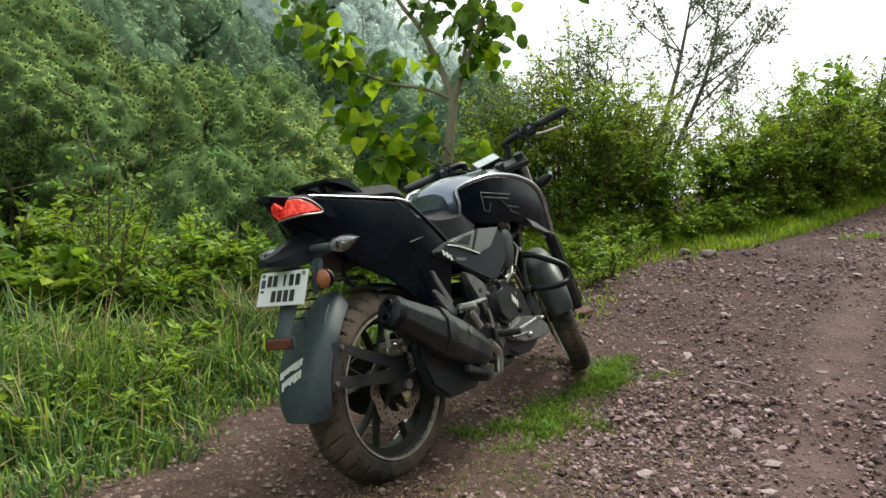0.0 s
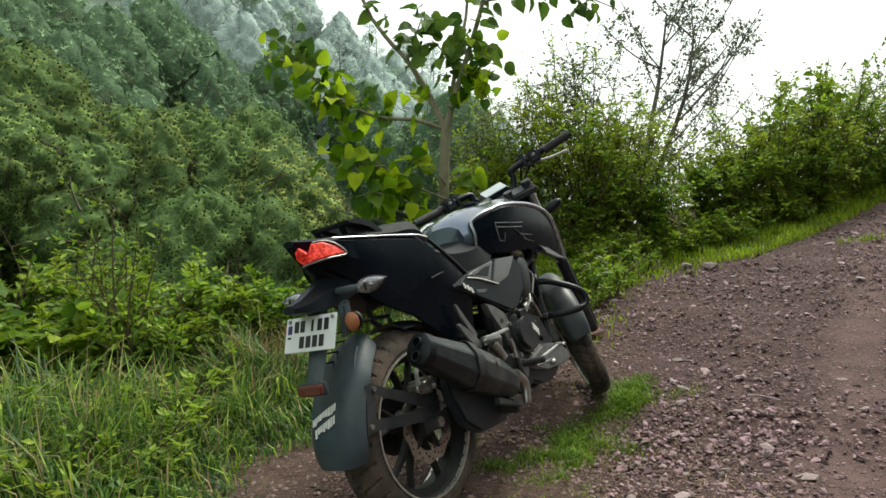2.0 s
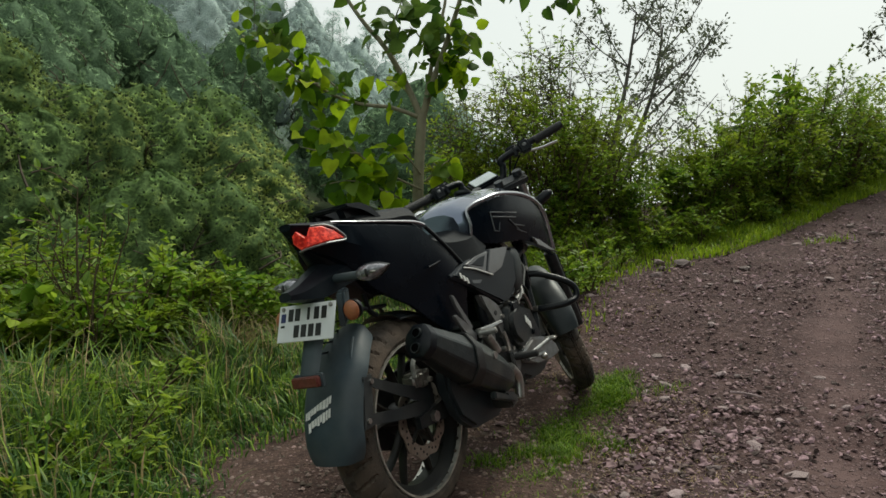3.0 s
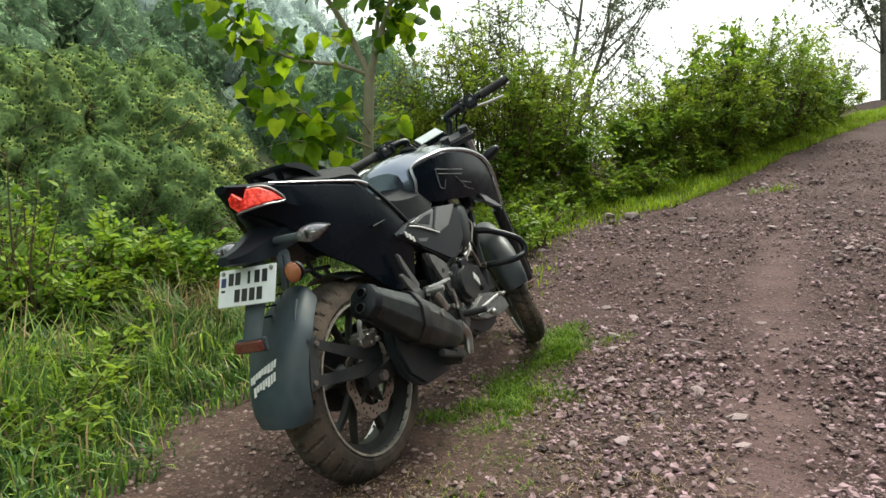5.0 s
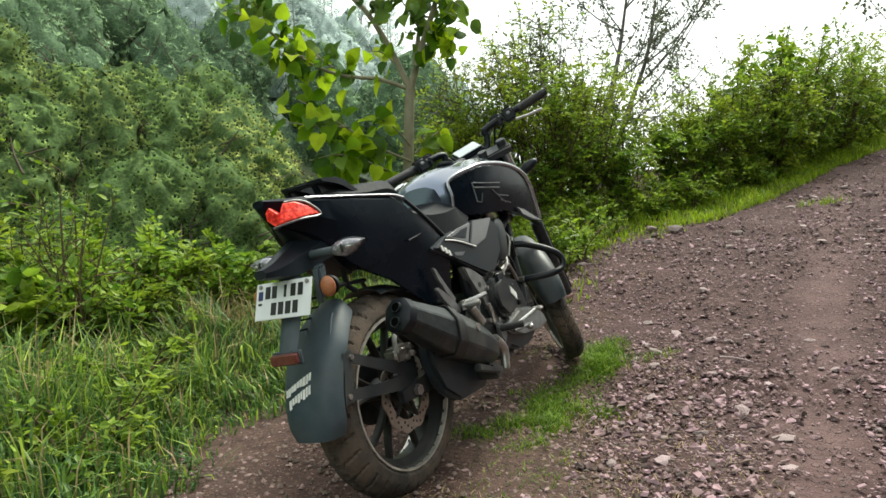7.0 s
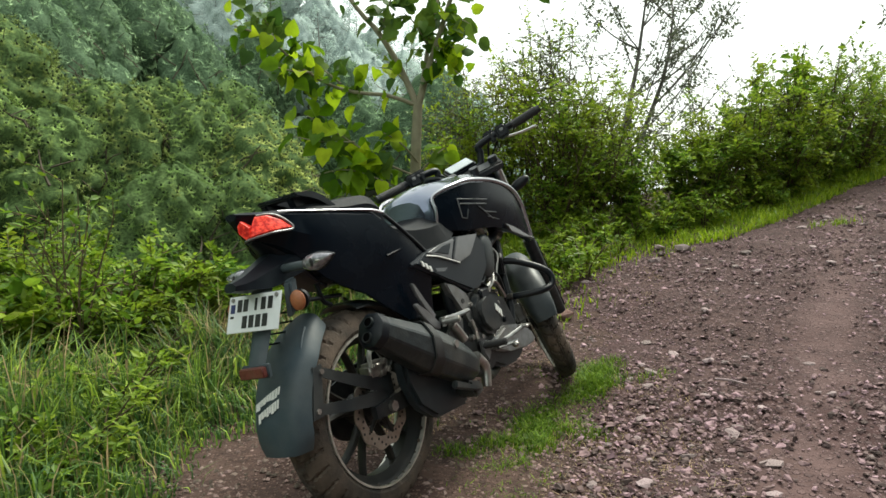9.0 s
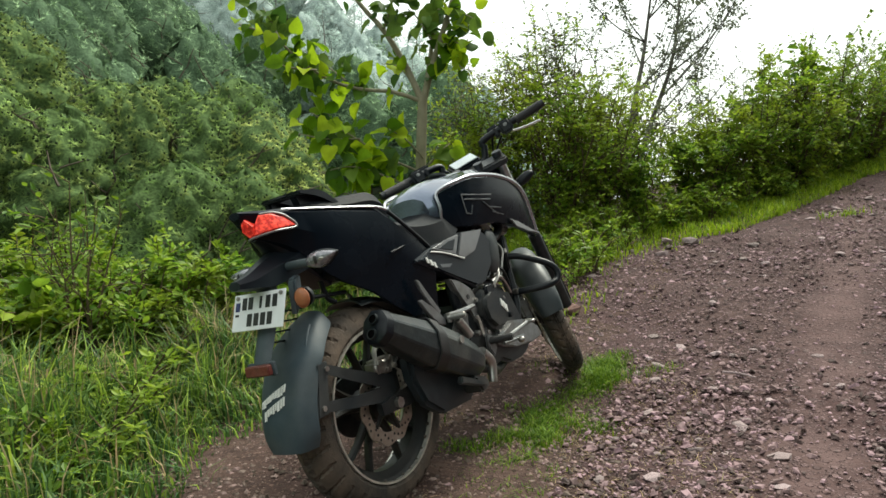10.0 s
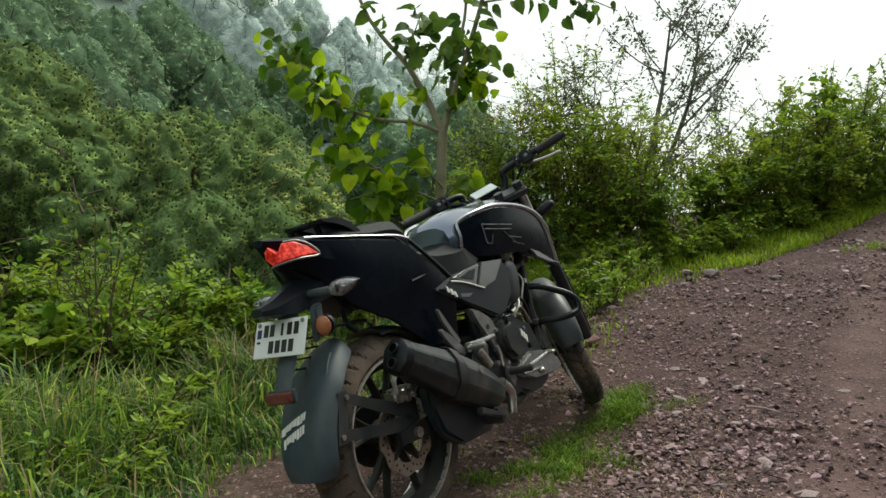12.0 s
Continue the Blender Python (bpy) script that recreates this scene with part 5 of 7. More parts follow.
def bm_rod(a, b, radius, sides=14, bevel=0.0):
    a, b = Vector(a), Vector(b)
    bm = bmesh.new()
    m = Matrix.Translation((a + b) / 2) @ (b - a).to_track_quat("Z", "Y").to_matrix().to_4x4()
    bmesh.ops.create_cone(bm, cap_ends=True, segments=sides, radius1=radius, radius2=radius, depth=(b - a).length, matrix=m)
    if bevel:
        bmesh.ops.bevel(bm, geom=[e for e in bm.edges if e.calc_face_angle(0) > 1], offset=bevel, segments=2, affect="EDGES", clamp_overlap=True)
    return bm


def bm_blob(center, size, turn=None, seg=20, power=1.0):
    """A rounded pebble-like body."""
    bm = bmesh.new()
    bmesh.ops.create_uvsphere(bm, u_segments=seg, v_segments=seg // 2, radius=1)
    for v in bm.verts:
        v.co = Vector([math.copysign(abs(c) ** power, c) for c in v.co])
    m = Matrix.Translation(center) @ (turn if turn is not None else Matrix.Identity(4)) @ Matrix.Diagonal((*size, 1))
    bmesh.ops.transform(bm, matrix=m, verts=bm.verts)
    return bm


def taper_y(bm, y0, y1, amount):
    """Narrows a body towards y1 and lifts its tip a little."""
    for v in bm.verts:
        u = min(1, max(0, (v.co.y - y0) / (y1 - y0)))
        v.co.z = 0.769 + (v.co.z - 0.769) * (1 - amount * u * u) + 0.010 * u * u
        v.co.x = -0.262 + (v.co.x + 0.262) * (1 - 0.5 * amount * u)
    return bm


def ring_plate(bm, x, z, y0, y1, r0, r1, segments=72, wave=0.0, waves=0):
    """A flat ring, its outer rim waved if asked."""
    v = []
    for i in range(segments):
        a = 2 * math.pi * i / segments
        ro = r1 + wave * math.cos(a * waves)
        c, s = math.cos(a), math.sin(a)
        v.append([bm.verts.new((x + r * c, y, z + r * s)) for r, y in ((r0, y0), (ro, y0), (ro, y1), (r0, y1))])
    for i in range(segments):
        a, b = v[i], v[(i + 1) % segments]
        for j in range(4):
            bm.faces.new((a[j], a[(j + 1) % 4], b[(j + 1) % 4], b[j]))
    return bm


# ---- motorcycle: wheels ----
def tyre(name, x, z, r_out, r_rim, half, parent, at, pitch):
    """A tyre with slanted grooves pressed into its tread."""
    prof = []
    for k in range(33):
        u = -1 + 2 * k / 32
        y = half * math.sin(u * 1.35) / math.sin(1.35)
        h = math.cos(u * 1.35)
        prof.append((y, r_rim + 0.018 + (r_out - r_rim - 0.018) * max(0, (h - math.cos(1.35)) / (1 - math.cos(1.35))) ** 0.62))
    prof = [(-half * 0.78, r_rim)] + prof + [(half * 0.78, r_rim)]
    seg = 300
    rings = []
    for i in range(seg):
        a = 2 * math.pi * i / seg
        ring = []
        for j, (y, r) in enumerate(prof):
            v = abs(y) / half
            phase = (i / seg * pitch + 0.55 * v + (0.5 if y > 0 else 0)) % 1
            groove = phase < 0.17 and 0.10 < v < 0.93
            mid = 0.03 < v < 0.10 and (i / seg * pitch * 2) % 1 < 0.7
            r2 = r - (0.0090 if groove or mid else 0)
            ring.append(Vector((x + r2 * math.cos(a), y, z + r2 * math.sin(a))))
        rings.append(ring)
    bm = bmesh.new()
    vs = [[bm.verts.new(p) for p in ring] for ring in rings]
    for i in range(seg):
        a, b = vs[i], vs[(i + 1) % seg]
        for j in range(len(prof) - 1):
            bm.faces.new((a[j], a[j + 1], b[j + 1], b[j]))
    return part(name, bm, M_TYRE, parent, "dust-covered black rubber tyre with slanted grooves", 30, at)


def wheel(name, x, z, r_out, half, rim_half, parent_at, pitch, disc_side, disc_r):
    hub = part(name, bm_lathe([(-0.075, 0.012), (-0.075, 0.030), (-0.045, 0.034), (-0.040, 0.048), (0.040, 0.048), (0.045, 0.034), (0.075, 0.030), (0.075, 0.012)], x, z, 32),
               M_ALLOY, bike, at=parent_at)
    tyre("tyre", x, z, r_out, 0.226, half, hub, None, pitch)
    h = rim_half
    part("rim", bm_lathe([(-h, 0.236), (-h + 0.003, 0.225), (-h + 0.014, 0.216), (-0.4 * h, 0.196), (0.4 * h, 0.196), (h - 0.014, 0.216), (h - 0.003, 0.225), (h, 0.236),
                          (h - 0.006, 0.238), (h - 0.02, 0.222), (0.4 * h, 0.204), (-0.4 * h, 0.204), (-h + 0.02, 0.222), (-h + 0.006, 0.238)], x, z, 96, True),
         M_ALLOY, hub)
    for side in (-1, 1):
        bm = bmesh.new()
        ring_plate(bm, x, z, side * (h - 0.001), side * (half - 0.002), 0.2255, 0.2315, 96)
        part("rim_lip", bm, M_LIP, hub, "worn pale metal rim edge")
    for i in range(5):
        for split in (-1, 1):
            a0 = 2 * math.pi * i / 5 + 0.3
            a1 = a0 + split * 0.26
            p0 = Vector((x + 0.040 * math.cos(a0 + split * 0.25), 0, z + 0.040 * math.sin(a0 + split * 0.25)))
            p2 = Vector((x + 0.204 * math.cos(a1), 0, z + 0.204 * math.sin(a1)))
            p1 = (p0 + p2) / 2 + Vector((-math.sin(a0), 0, math.cos(a0))) * split * -0.010
            part("spoke", bm_tube([p0, p1, p2], 0.017, 8, 4, 0.013, 0.7), M_ALLOY, hub)
    bm = bmesh.new()
    y = disc_side * 0.062
    ring_plate(bm, x, z, y - 0.002, y + 0.002, disc_r * 0.70, disc_r, 120, 0.004, 10)
    disc = part("brake_disc", bm, M_DISC, hub, "thin wavy steel brake disc with holes")
    # black studs stand in for the dark of drilled holes; none are cut
    bm = bmesh.new()
    for i in range(40):
        a = 2 * math.pi * i / 40
        r = disc_r * (0.78 + 0.07 * (i % 3))
        bmesh.ops.create_cone(bm, cap_ends=True, segments=8, radius1=0.0042, radius2=0.0042, depth=0.0054,
                              matrix=pose(x + r * math.cos(a), y, z + r * math.sin(a), 90, 0, 0))
    part("disc_drilling", bm, M_INK, disc)
    for i in range(5):
        a = 2 * math.pi * i / 5
        part("disc_arm", bm_rod((x + 0.03 * math.cos(a), y, z + 0.03 * math.sin(a)), (x + disc_r * 0.74 * math.cos(a), y, z + disc_r * 0.74 * math.sin(a)), 0.007, 8), M_ALLOY, disc)
    return hub


rear = wheel("rear_wheel", 0, 0.305, 0.307, 0.066, 0.050, None, 34, -1, 0.120)
front = wheel("front_wheel", 1.353, 0.297, 0.297, 0.047, 0.036, TURNED, 40, 1, 0.135)
part("rear_axle", bm_rod((0, -0.115, 0.305), (0, 0.115, 0.305), 0.010), M_STEEL, bike)
part("axle_nut", bm_rod((0, -0.118, 0.305), (0, -0.104, 0.305), 0.017, 6), M_STEEL, bike)
part("front_axle", bm_rod((1.353, -0.11, 0.297), (1.353, 0.11, 0.297), 0.010), M_STEEL, bike, at=TURNED)

# ---- motorcycle: swing arm, rear brake, mud flap ----
for side in (-1, 1):
    part("swing_arm", bm_loft([[Vector((x, side * y0, z0)), Vector((x, side * y1, z0)), Vector((x, side * y1, z1)), Vector((x, side * y0, z1))]
                               for x, y0, y1, z0, z1 in ((-0.07, 0.083, 0.103, 0.288, 0.322), (0.05, 0.083, 0.106, 0.280, 0.335), (0.25, 0.080, 0.108, 0.288, 0.358),
                                                         (0.46, 0.070, 0.105, 0.315, 0.378))]), M_DARKMETAL, bike)
    for z0, z1, x1 in ((0.483, 0.36, 0.02), (0.383, 0.335, 0.01)):
        part("flap_bracket", bm_loft([[Vector((x, side * 0.090, z - w)), Vector((x, side * 0.095, z - w)), Vector((x, side * 0.095, z + w)), Vector((x, side * 0.090, z + w))]
                                      for x, z, w in ((-0.29 if z0 < 0.45 else -0.262, z0 + 0.004, 0.014), (-0.15, (z0 + z1) / 2 + (0.012 if z0 > 0.45 else 0.0), 0.017),
                                                      (x1, z1, 0.024))]), M_DUSTY, bike)
    for bx, bz in ((-0.246, 0.480), (-0.288, 0.384)):
        part("bracket_bolt", bm_rod((bx, side * 0.088, bz), (bx, side * 0.101, bz), 0.008, 6), M_STEEL, bike)
part("bracket_edge", bm_plate([(-0.275, 0.50), (-0.235, 0.50), (-0.27, 0.365), (-0.315, 0.365)], -0.097, -0.086, 0.003), M_DUSTY, bike)

flap_rings = []
for i in range(25):
    u = i / 24
    a = radians(116 + 66 * u)
    w = 0.050 + 0.046 * min(1, u / 0.35) ** 0.7 - 0.018 * max(0, (u - 0.86) / 0.14) ** 2
    r = 0.352 + 0.006 * math.sin(u * 3)
    ring = []
    for k in range(13):
        v = -1 + 2 * k / 12
        rr = r + 0.014 * (1 - v * v) - 0.030 * max(0, abs(v) - 0.80) / 0.20
        ring.append(Vector((rr * math.cos(a), -v * w, 0.305 + rr * math.sin(a))))
    back = [p + (Vector((0, p.y, 0.305)) - p).normalized() * 0.005 for p in ring[::-1]]
    flap_rings.append(ring + back)
flap = part("mud_flap", bm_loft(flap_rings), M_FLAP, bike, "curved dusty black mud flap with two rows of white lettering")
part("flap_crease", bm_tube([Vector((-0.215, -0.040, 0.600)), Vector((-0.262, -0.060, 0.555)), Vector((-0.290, -0.072, 0.500))], 0.006, 6, 5, 0.003), M_FLAP, flap)


def on_flap(v, deg, lift=0.0025):
    a = radians(deg)
    r = 0.358 + 0.014 * (1 - (v / 0.095) ** 2) + lift
    return Vector((r * math.cos(a), v, 0.305 + r * math.sin(a)))


def flap_bar(v0, v1, d0, d1):
    bm = bmesh.new()
    q = [on_flap(v0, d0), on_flap(v1, d0 + (v1 - v0) * 50), on_flap(v1, d1 + (v1 - v0) * 50), on_flap(v0, d1)]
    a = [bm.verts.new(p) for p in q]
    b = [bm.verts.new(p + Vector((0.002, 0, 0))) for p in q]
    bm.faces.new(a)
    bm.faces.new(b[::-1])
    for i in range(4):
        bm.faces.new((a[i], a[(i + 1) % 4], b[(i + 1) % 4], b[i]))
    part("lettering", bm, M_WHITE, flap, "white lettering strokes")


v = 0.064
for w, high in ((0.006, 2.4), (0.009, 2.8), (0.008, 2.0), (0.009, 2.2), (0.007, 2.0), (0.008, 2.4), (0.009, 3.0), (0.006, 3.2), (0.006, 2.6)):
    flap_bar(v, v - w, 160.5 + (v - 0.07) * 75, 160.5 + high + 0.6 + (v - 0.07) * 75)
    v -= w + 0.0028
v = 0.052
for w, high in ((0.009, 3.2), (0.008, 2.2), (0.008, 2.2), (0.007, 3.0), (0.005, 2.4), (0.008, 3.4), (0.005, 3.2), (0.006, 3.0)):
    flap_bar(v, v - w, 165.6 + (v - 0.07) * 75, 165.6 + high + 0.6 + (v - 0.07) * 75)
    v -= w + 0.0032

hug = []
for i in range(15):
    a = radians(94 - 56 * i / 14)
    r = 0.329
    ring = [Vector(((r - 0.022 * abs(k / 4) ** 3) * math.cos(a), 0.074 * k / 4, 0.305 + (r - 0.022 * abs(k / 4) ** 3) * math.sin(a))) for k in range(-4, 5)]
    hug.append(ring + [p + (Vector((0, p.y, 0.305)) - p).normalized() * 0.004 for p in ring[::-1]])
part("inner_mudguard", bm_loft(hug), M_DUSTY, bike)
for z in (0.655, 0.628, 0.602, 0.575):
    part("guard_rib", bm_tube([Vector((-0.300, 0.020, z + 0.004)), Vector((-0.22, 0.030, z - 0.004)), Vector((-0.14, 0.040, z - 0.010))], 0.003, 6, 3), M_SATIN, bike)
part("guard_stay", bm_tube([Vector((-0.14, -0.05, 0.71)), Vector((-0.13, -0.05, 0.66)), Vector((-0.10, -0.05, 0.64))], 0.008, 8, 4), M_SATIN, bike)
part("guard_stay", bm_tube([Vector((-0.22, -0.05, 0.675)), Vector((-0.15, -0.05, 0.668)), Vector((-0.05, -0.05, 0.660))], 0.006, 8, 4), M_SATIN, bike)

caliper = part("rear_caliper", bm_box(-0.055, 0.035, -0.102, -0.050, 0.395, 0.445, 0.010), M_STEEL, bike)
for bx, bz in ((-0.035, 0.435), (0.012, 0.440), (-0.010, 0.408), (0.026, 0.412)):
    part("caliper_bolt", bm_rod((bx, -0.110, bz), (bx, -0.090, bz), 0.009, 6, 0.002), M_STEEL, caliper)
part("brake_hose", bm_tube([Vector((-0.05, -0.10, 0.435)), Vector((-0.045, -0.10, 0.475)), Vector((-0.015, -0.10, 0.493)), Vector((0.03, -0.10, 0.468)),
                            Vector((0.095, -0.10, 0.410)), Vector((0.18, -0.10, 0.375))], 0.0072, 8, 6), M_HOSE, bike)
part("caliper_bracket", bm_plate([(-0.03, 0.33), (0.05, 0.33), (0.05, 0.40), (-0.04, 0.41)], -0.088, -0.078, 0.003), M_DARKMETAL, bike)
part("chain_guard", bm_plate([(-0.02, 0.40), (0.40, 0.46), (0.42, 0.43), (0.0, 0.36)], 0.10, 0.115, 0.003), M_SATIN, bike)
part("rear_sprocket", bm_lathe([(0.075, 0.02), (0.075, 0.095), (0.081, 0.095), (0.081, 0.02)], 0, 0.305, 40), M_DARKMETAL, bike)
part("drive_chain", bm_tube([Vector((0.0, 0.078, 0.400)), Vector((0.25, 0.078, 0.405)), Vector((0.47, 0.078, 0.40)), Vector((0.50, 0.078, 0.36)), Vector((0.47, 0.078, 0.325)),
                             Vector((0.25, 0.078, 0.265)), Vector((0.0, 0.078, 0.210))], 0.008, 6, 5), M_DARKMETAL, bike)
part("shock_absorber", bm_rod((0.30, 0, 0.36), (0.36, 0, 0.66), 0.030), M_DARKMETAL, bike)

# ---- motorcycle: exhaust ----
def facets(wide, high):
    """An eight-sided outline with narrow rounded corners."""
    c = [(1, 0.42), (0.46, 1), (-0.46, 1), (-1, 0.42), (-1, -0.42), (-0.46, -1), (0.46, -1), (1, -0.42)]
    out = []
    for k in range(8):
        (ax, ay), (bx, by), (cx, cy) = c[k - 1], c[k], c[(k + 1) % 8]
        out += [((bx + (ax - bx) * 0.09) * wide, (by + (ay - by) * 0.09) * high), ((bx + (cx - bx) * 0.09) * wide, (by + (cy - by) * 0.09) * high)]
    return out


can = []
for i, (x, z, hw, hh) in enumerate([(-0.118, 0.553, 0.030, 0.036), (-0.108, 0.548, 0.041, 0.046), (-0.06, 0.522, 0.046, 0.054), (0.02, 0.480, 0.052, 0.066), (0.10, 0.440, 0.055, 0.074),
                                    (0.20, 0.389, 0.055, 0.072), (0.28, 0.346, 0.050, 0.064), (0.335, 0.318, 0.038, 0.048), (0.352, 0.309, 0.024, 0.030)]):
    can.append([Vector((x + (pz + 0.004) * 0.46, -0.185 + py, z + (pz + 0.004) * 0.888)) for py, pz in facets(hw, hh * 0.90)])
cols = [refine([r[k] for r in can], 4) for k in range(16)]
muffler = part("muffler", bm_loft([[c[i] for c in cols] for i in range(len(cols[0]))]), M_CAN, bike, "dusty dark metal muffler with twin outlets", 16)
for k, (dz, dx) in enumerate(((0.018, 0.009), (-0.020, -0.010))):
    c = Vector((-0.128 + dx, -0.185, 0.558 + dz))
    d = Vector((-0.888, 0, 0.46))
    bm = bmesh.new()
    v0 = []
    u, w = Vector((0, 1, 0)), Vector((0.46, 0, 0.888))
    prof = [(0.0160, -0.008), (0.0155, 0.002), (0.0125, 0.002), (0.0120, -0.006)]
    for i in range(20):
        a = 2 * math.pi * i / 20
        v0.append([bm.verts.new(c + d * o + r * (math.cos(a) * u + math.sin(a) * w)) for r, o in prof])
    for i in range(20):
        a, b = v0[i], v0[(i + 1) % 20]
        for j in range(3):
            bm.faces.new((a[j], a[j + 1], b[j + 1], b[j]))
    part("outlet", bm, M_CAN, muffler)
    # black disc closing the outlet, the darkness inside put into its colour
    part("outlet_bore", bm_rod(c - d * 0.004, c + d * 0.0005, 0.0124, 20), M_BORE, muffler)
cap = []
for o, g in ((0.0, 0.84), (0.006, 1.02), (0.034, 1.08), (0.036, 1.0)):
    cap.append([Vector((-0.122 + pz * 0.46 + o * 0.888, -0.185 + py, 0.5555 + pz * 0.888 - o * 0.46)) for py, pz in facets(0.042 * g, 0.047 * g)])
part("end_cap", bm_loft(cap), M_SATIN, muffler, "black muffler end cap")
strap = []
for o, g in ((-0.023, 0.97), (-0.021, 1.03), (0.021, 1.03), (0.023, 0.97)):
    ring = []
    for py, pz in facets(0.0585 * g, 0.071 * g):
        along = o - 0.014 - 0.42 * pz
        ring.append(Vector((0.118 + (pz + 0.004) * 0.46 + along * 0.888, -0.185 + py, 0.431 + (pz + 0.004) * 0.888 - along * 0.46)))
    strap.append(ring)
part("strap", bm_loft(strap, caps=False), M_INK, muffler)
part("badge", bm_rod((0.205, -0.238, 0.428), (0.205, -0.244, 0.428), 0.012, 16), M_STEEL, muffler)
part("end_clamp", bm_plate([(0.255, 0.300), (0.335, 0.272), (0.330, 0.240), (0.285, 0.232), (0.262, 0.270)], -0.226, -0.150, 0.008), M_CAN, muffler)
part("heat_cover", bm_plate([(0.16, 0.300), (0.30, 0.250), (0.31, 0.262), (0.17, 0.322)], -0.236, -0.215, 0.004), M_CAN, muffler)
part("exhaust_chamber", bm_plate([(0.030, 0.437), (0.17, 0.362), (0.315, 0.282), (0.335, 0.205), (0.145, 0.215), (0.065, 0.275), (0.030, 0.360)], -0.160, -0.112, 0.012), M_DUSTY, bike)
part("exhaust_pipe", bm_tube([Vector((0.35, -0.18, 0.305)), Vector((0.46, -0.16, 0.270)), Vector((0.62, -0.09, 0.225)), Vector((0.80, -0.03, 0.24)), Vector((0.90, 0, 0.36)),
                              Vector((0.86, 0, 0.50)), Vector((0.80, 0, 0.54))], 0.019, 12, 6), M_CAN, bike)
part("pipe_joint", bm_tube([Vector((0.375, -0.192, 0.345)), Vector((0.420, -0.192, 0.300)), Vector((0.405, -0.192, 0.235))], 0.021, 10, 4, 0.016), M_STEEL, bike)

# ---- motorcycle: tail, seats, side panels ----
tail = part("tail_cowl", bm_body([
    (-0.345, [(0, 0.938), (0.012, 0.937), (0.020, 0.933), (0.020, 0.926), (0.014, 0.920), (0, 0.918)]),
    (-0.315, [(0, 0.936), (0.030, 0.934), (0.042, 0.926), (0.026, 0.892), (0.008, 0.870), (0, 0.868)]),
    (-0.285, [(0, 0.933), (0.050, 0.929), (0.066, 0.920), (0.054, 0.884), (0.030, 0.852), (0, 0.848)]),
    (-0.225, [(0, 0.926), (0.072, 0.925), (0.091, 0.909), (0.096, 0.862), (0.072, 0.810), (0, 0.800)]),
    (-0.10, [(0, 0.918), (0.082, 0.917), (0.105, 0.896), (0.112, 0.820), (0.090, 0.700), (0, 0.69)]),
    (0.02, [(0, 0.905), (0.088, 0.906), (0.113, 0.882), (0.121, 0.800), (0.107, 0.715), (0, 0.715)]),
    (0.11, [(0, 0.880), (0.090, 0.896), (0.121, 0.866), (0.128, 0.780), (0.119, 0.712), (0, 0.712)]),
    (0.19, [(0, 0.800), (0.102, 0.832), (0.130, 0.804), (0.132, 0.730), (0.126, 0.692), (0, 0.692)]),
    (0.27, [(0, 0.740), (0.110, 0.765), (0.130, 0.752), (0.132, 0.690), (0.127, 0.658), (0, 0.658)]),
    (0.325, [(0, 0.70), (0.110, 0.722), (0.128, 0.712), (0.128, 0.660), (0.122, 0.630), (0, 0.630)])], 4), M_PAINT, bike, "long black tail cowl", 26)
SKIRT = [(-0.10, 0.092, 0.715, 0.088, 0.698), (0.02, 0.107, 0.718, 0.095, 0.642), (0.11, 0.1195, 0.716, 0.100, 0.575), (0.19, 0.1265, 0.698, 0.100, 0.525), (0.27, 0.1275, 0.664, 0.105, 0.520), (0.325, 0.1225, 0.636, 0.100, 0.520)]
part("lower_skirt", bm_loft([[Vector((x, -y0, z0)), Vector((x, -y1, z1)), Vector((x, -y1 + 0.010, z1)), Vector((x, -y0 + 0.012, z0))] for x, y0, z0, y1, z1 in SKIRT]), M_PAINT, tail)
for side in (-1, 1):
    part("top_edge", bm_tube([Vector((-0.255, side * 0.080, 0.923)), Vector((-0.15, side * 0.096, 0.912)), Vector((0.00, side * 0.104, 0.899)), Vector((0.10, side * 0.112, 0.888)), Vector((0.145, side * 0.116, 0.874))],
                             0.003, 8, 4, 0.0095, 0.7), M_HIGHLIGHT, tail, "pale strip along the top of the cowl, standing in for its highlight")
    part("tail_crease", bm_tube([Vector((0.105, side * 0.129, 0.741)), Vector((0.14, side * 0.1325, 0.747)), Vector((0.175, side * 0.132, 0.752))], 0.004, 6, 3, 0.002), M_PAINT, tail)
    part("side_spine", bm_tube([Vector((0.145, side * 0.122, 0.868)), Vector((0.19, side * 0.131, 0.826)), Vector((0.26, side * 0.132, 0.770)), Vector((0.325, side * 0.130, 0.716))],
                               0.007, 8, 4), M_SATIN, tail)


def lamp_piece(rim, side, depth):
    """A piece of the lamp's lens: a bulged facet over an outline."""
    bm = bmesh.new()
    pts = [Vector((x, side * y, z)) for x, y, z in rim]
    mid = sum(pts, Vector()) / len(pts)
    push = Vector((-0.8, math.copysign(0.5, mid.y), 0)).normalized()
    out = [bm.verts.new(p + push * 0.006) for p in pts]
    inn = [bm.verts.new(p - push * depth) for p in pts]
    inset = [bm.verts.new(mid + (p - mid) * 0.90 + push * 0.009) for p in pts]
    for k in range(len(pts)):
        m = (k + 1) % len(pts)
        bm.faces.new((out[k], out[m], inn[m], inn[k]))
        bm.faces.new((out[k], inset[k], inset[m], out[m]))
    bm.faces.new(inset)
    return bm


CENTRE = [(-0.345, -0.020, 0.901), (-0.347, -0.037, 0.912), (-0.341, -0.060, 0.891), (-0.344, -0.060, 0.867), (-0.346, -0.044, 0.861), (-0.346, -0.021, 0.881)]
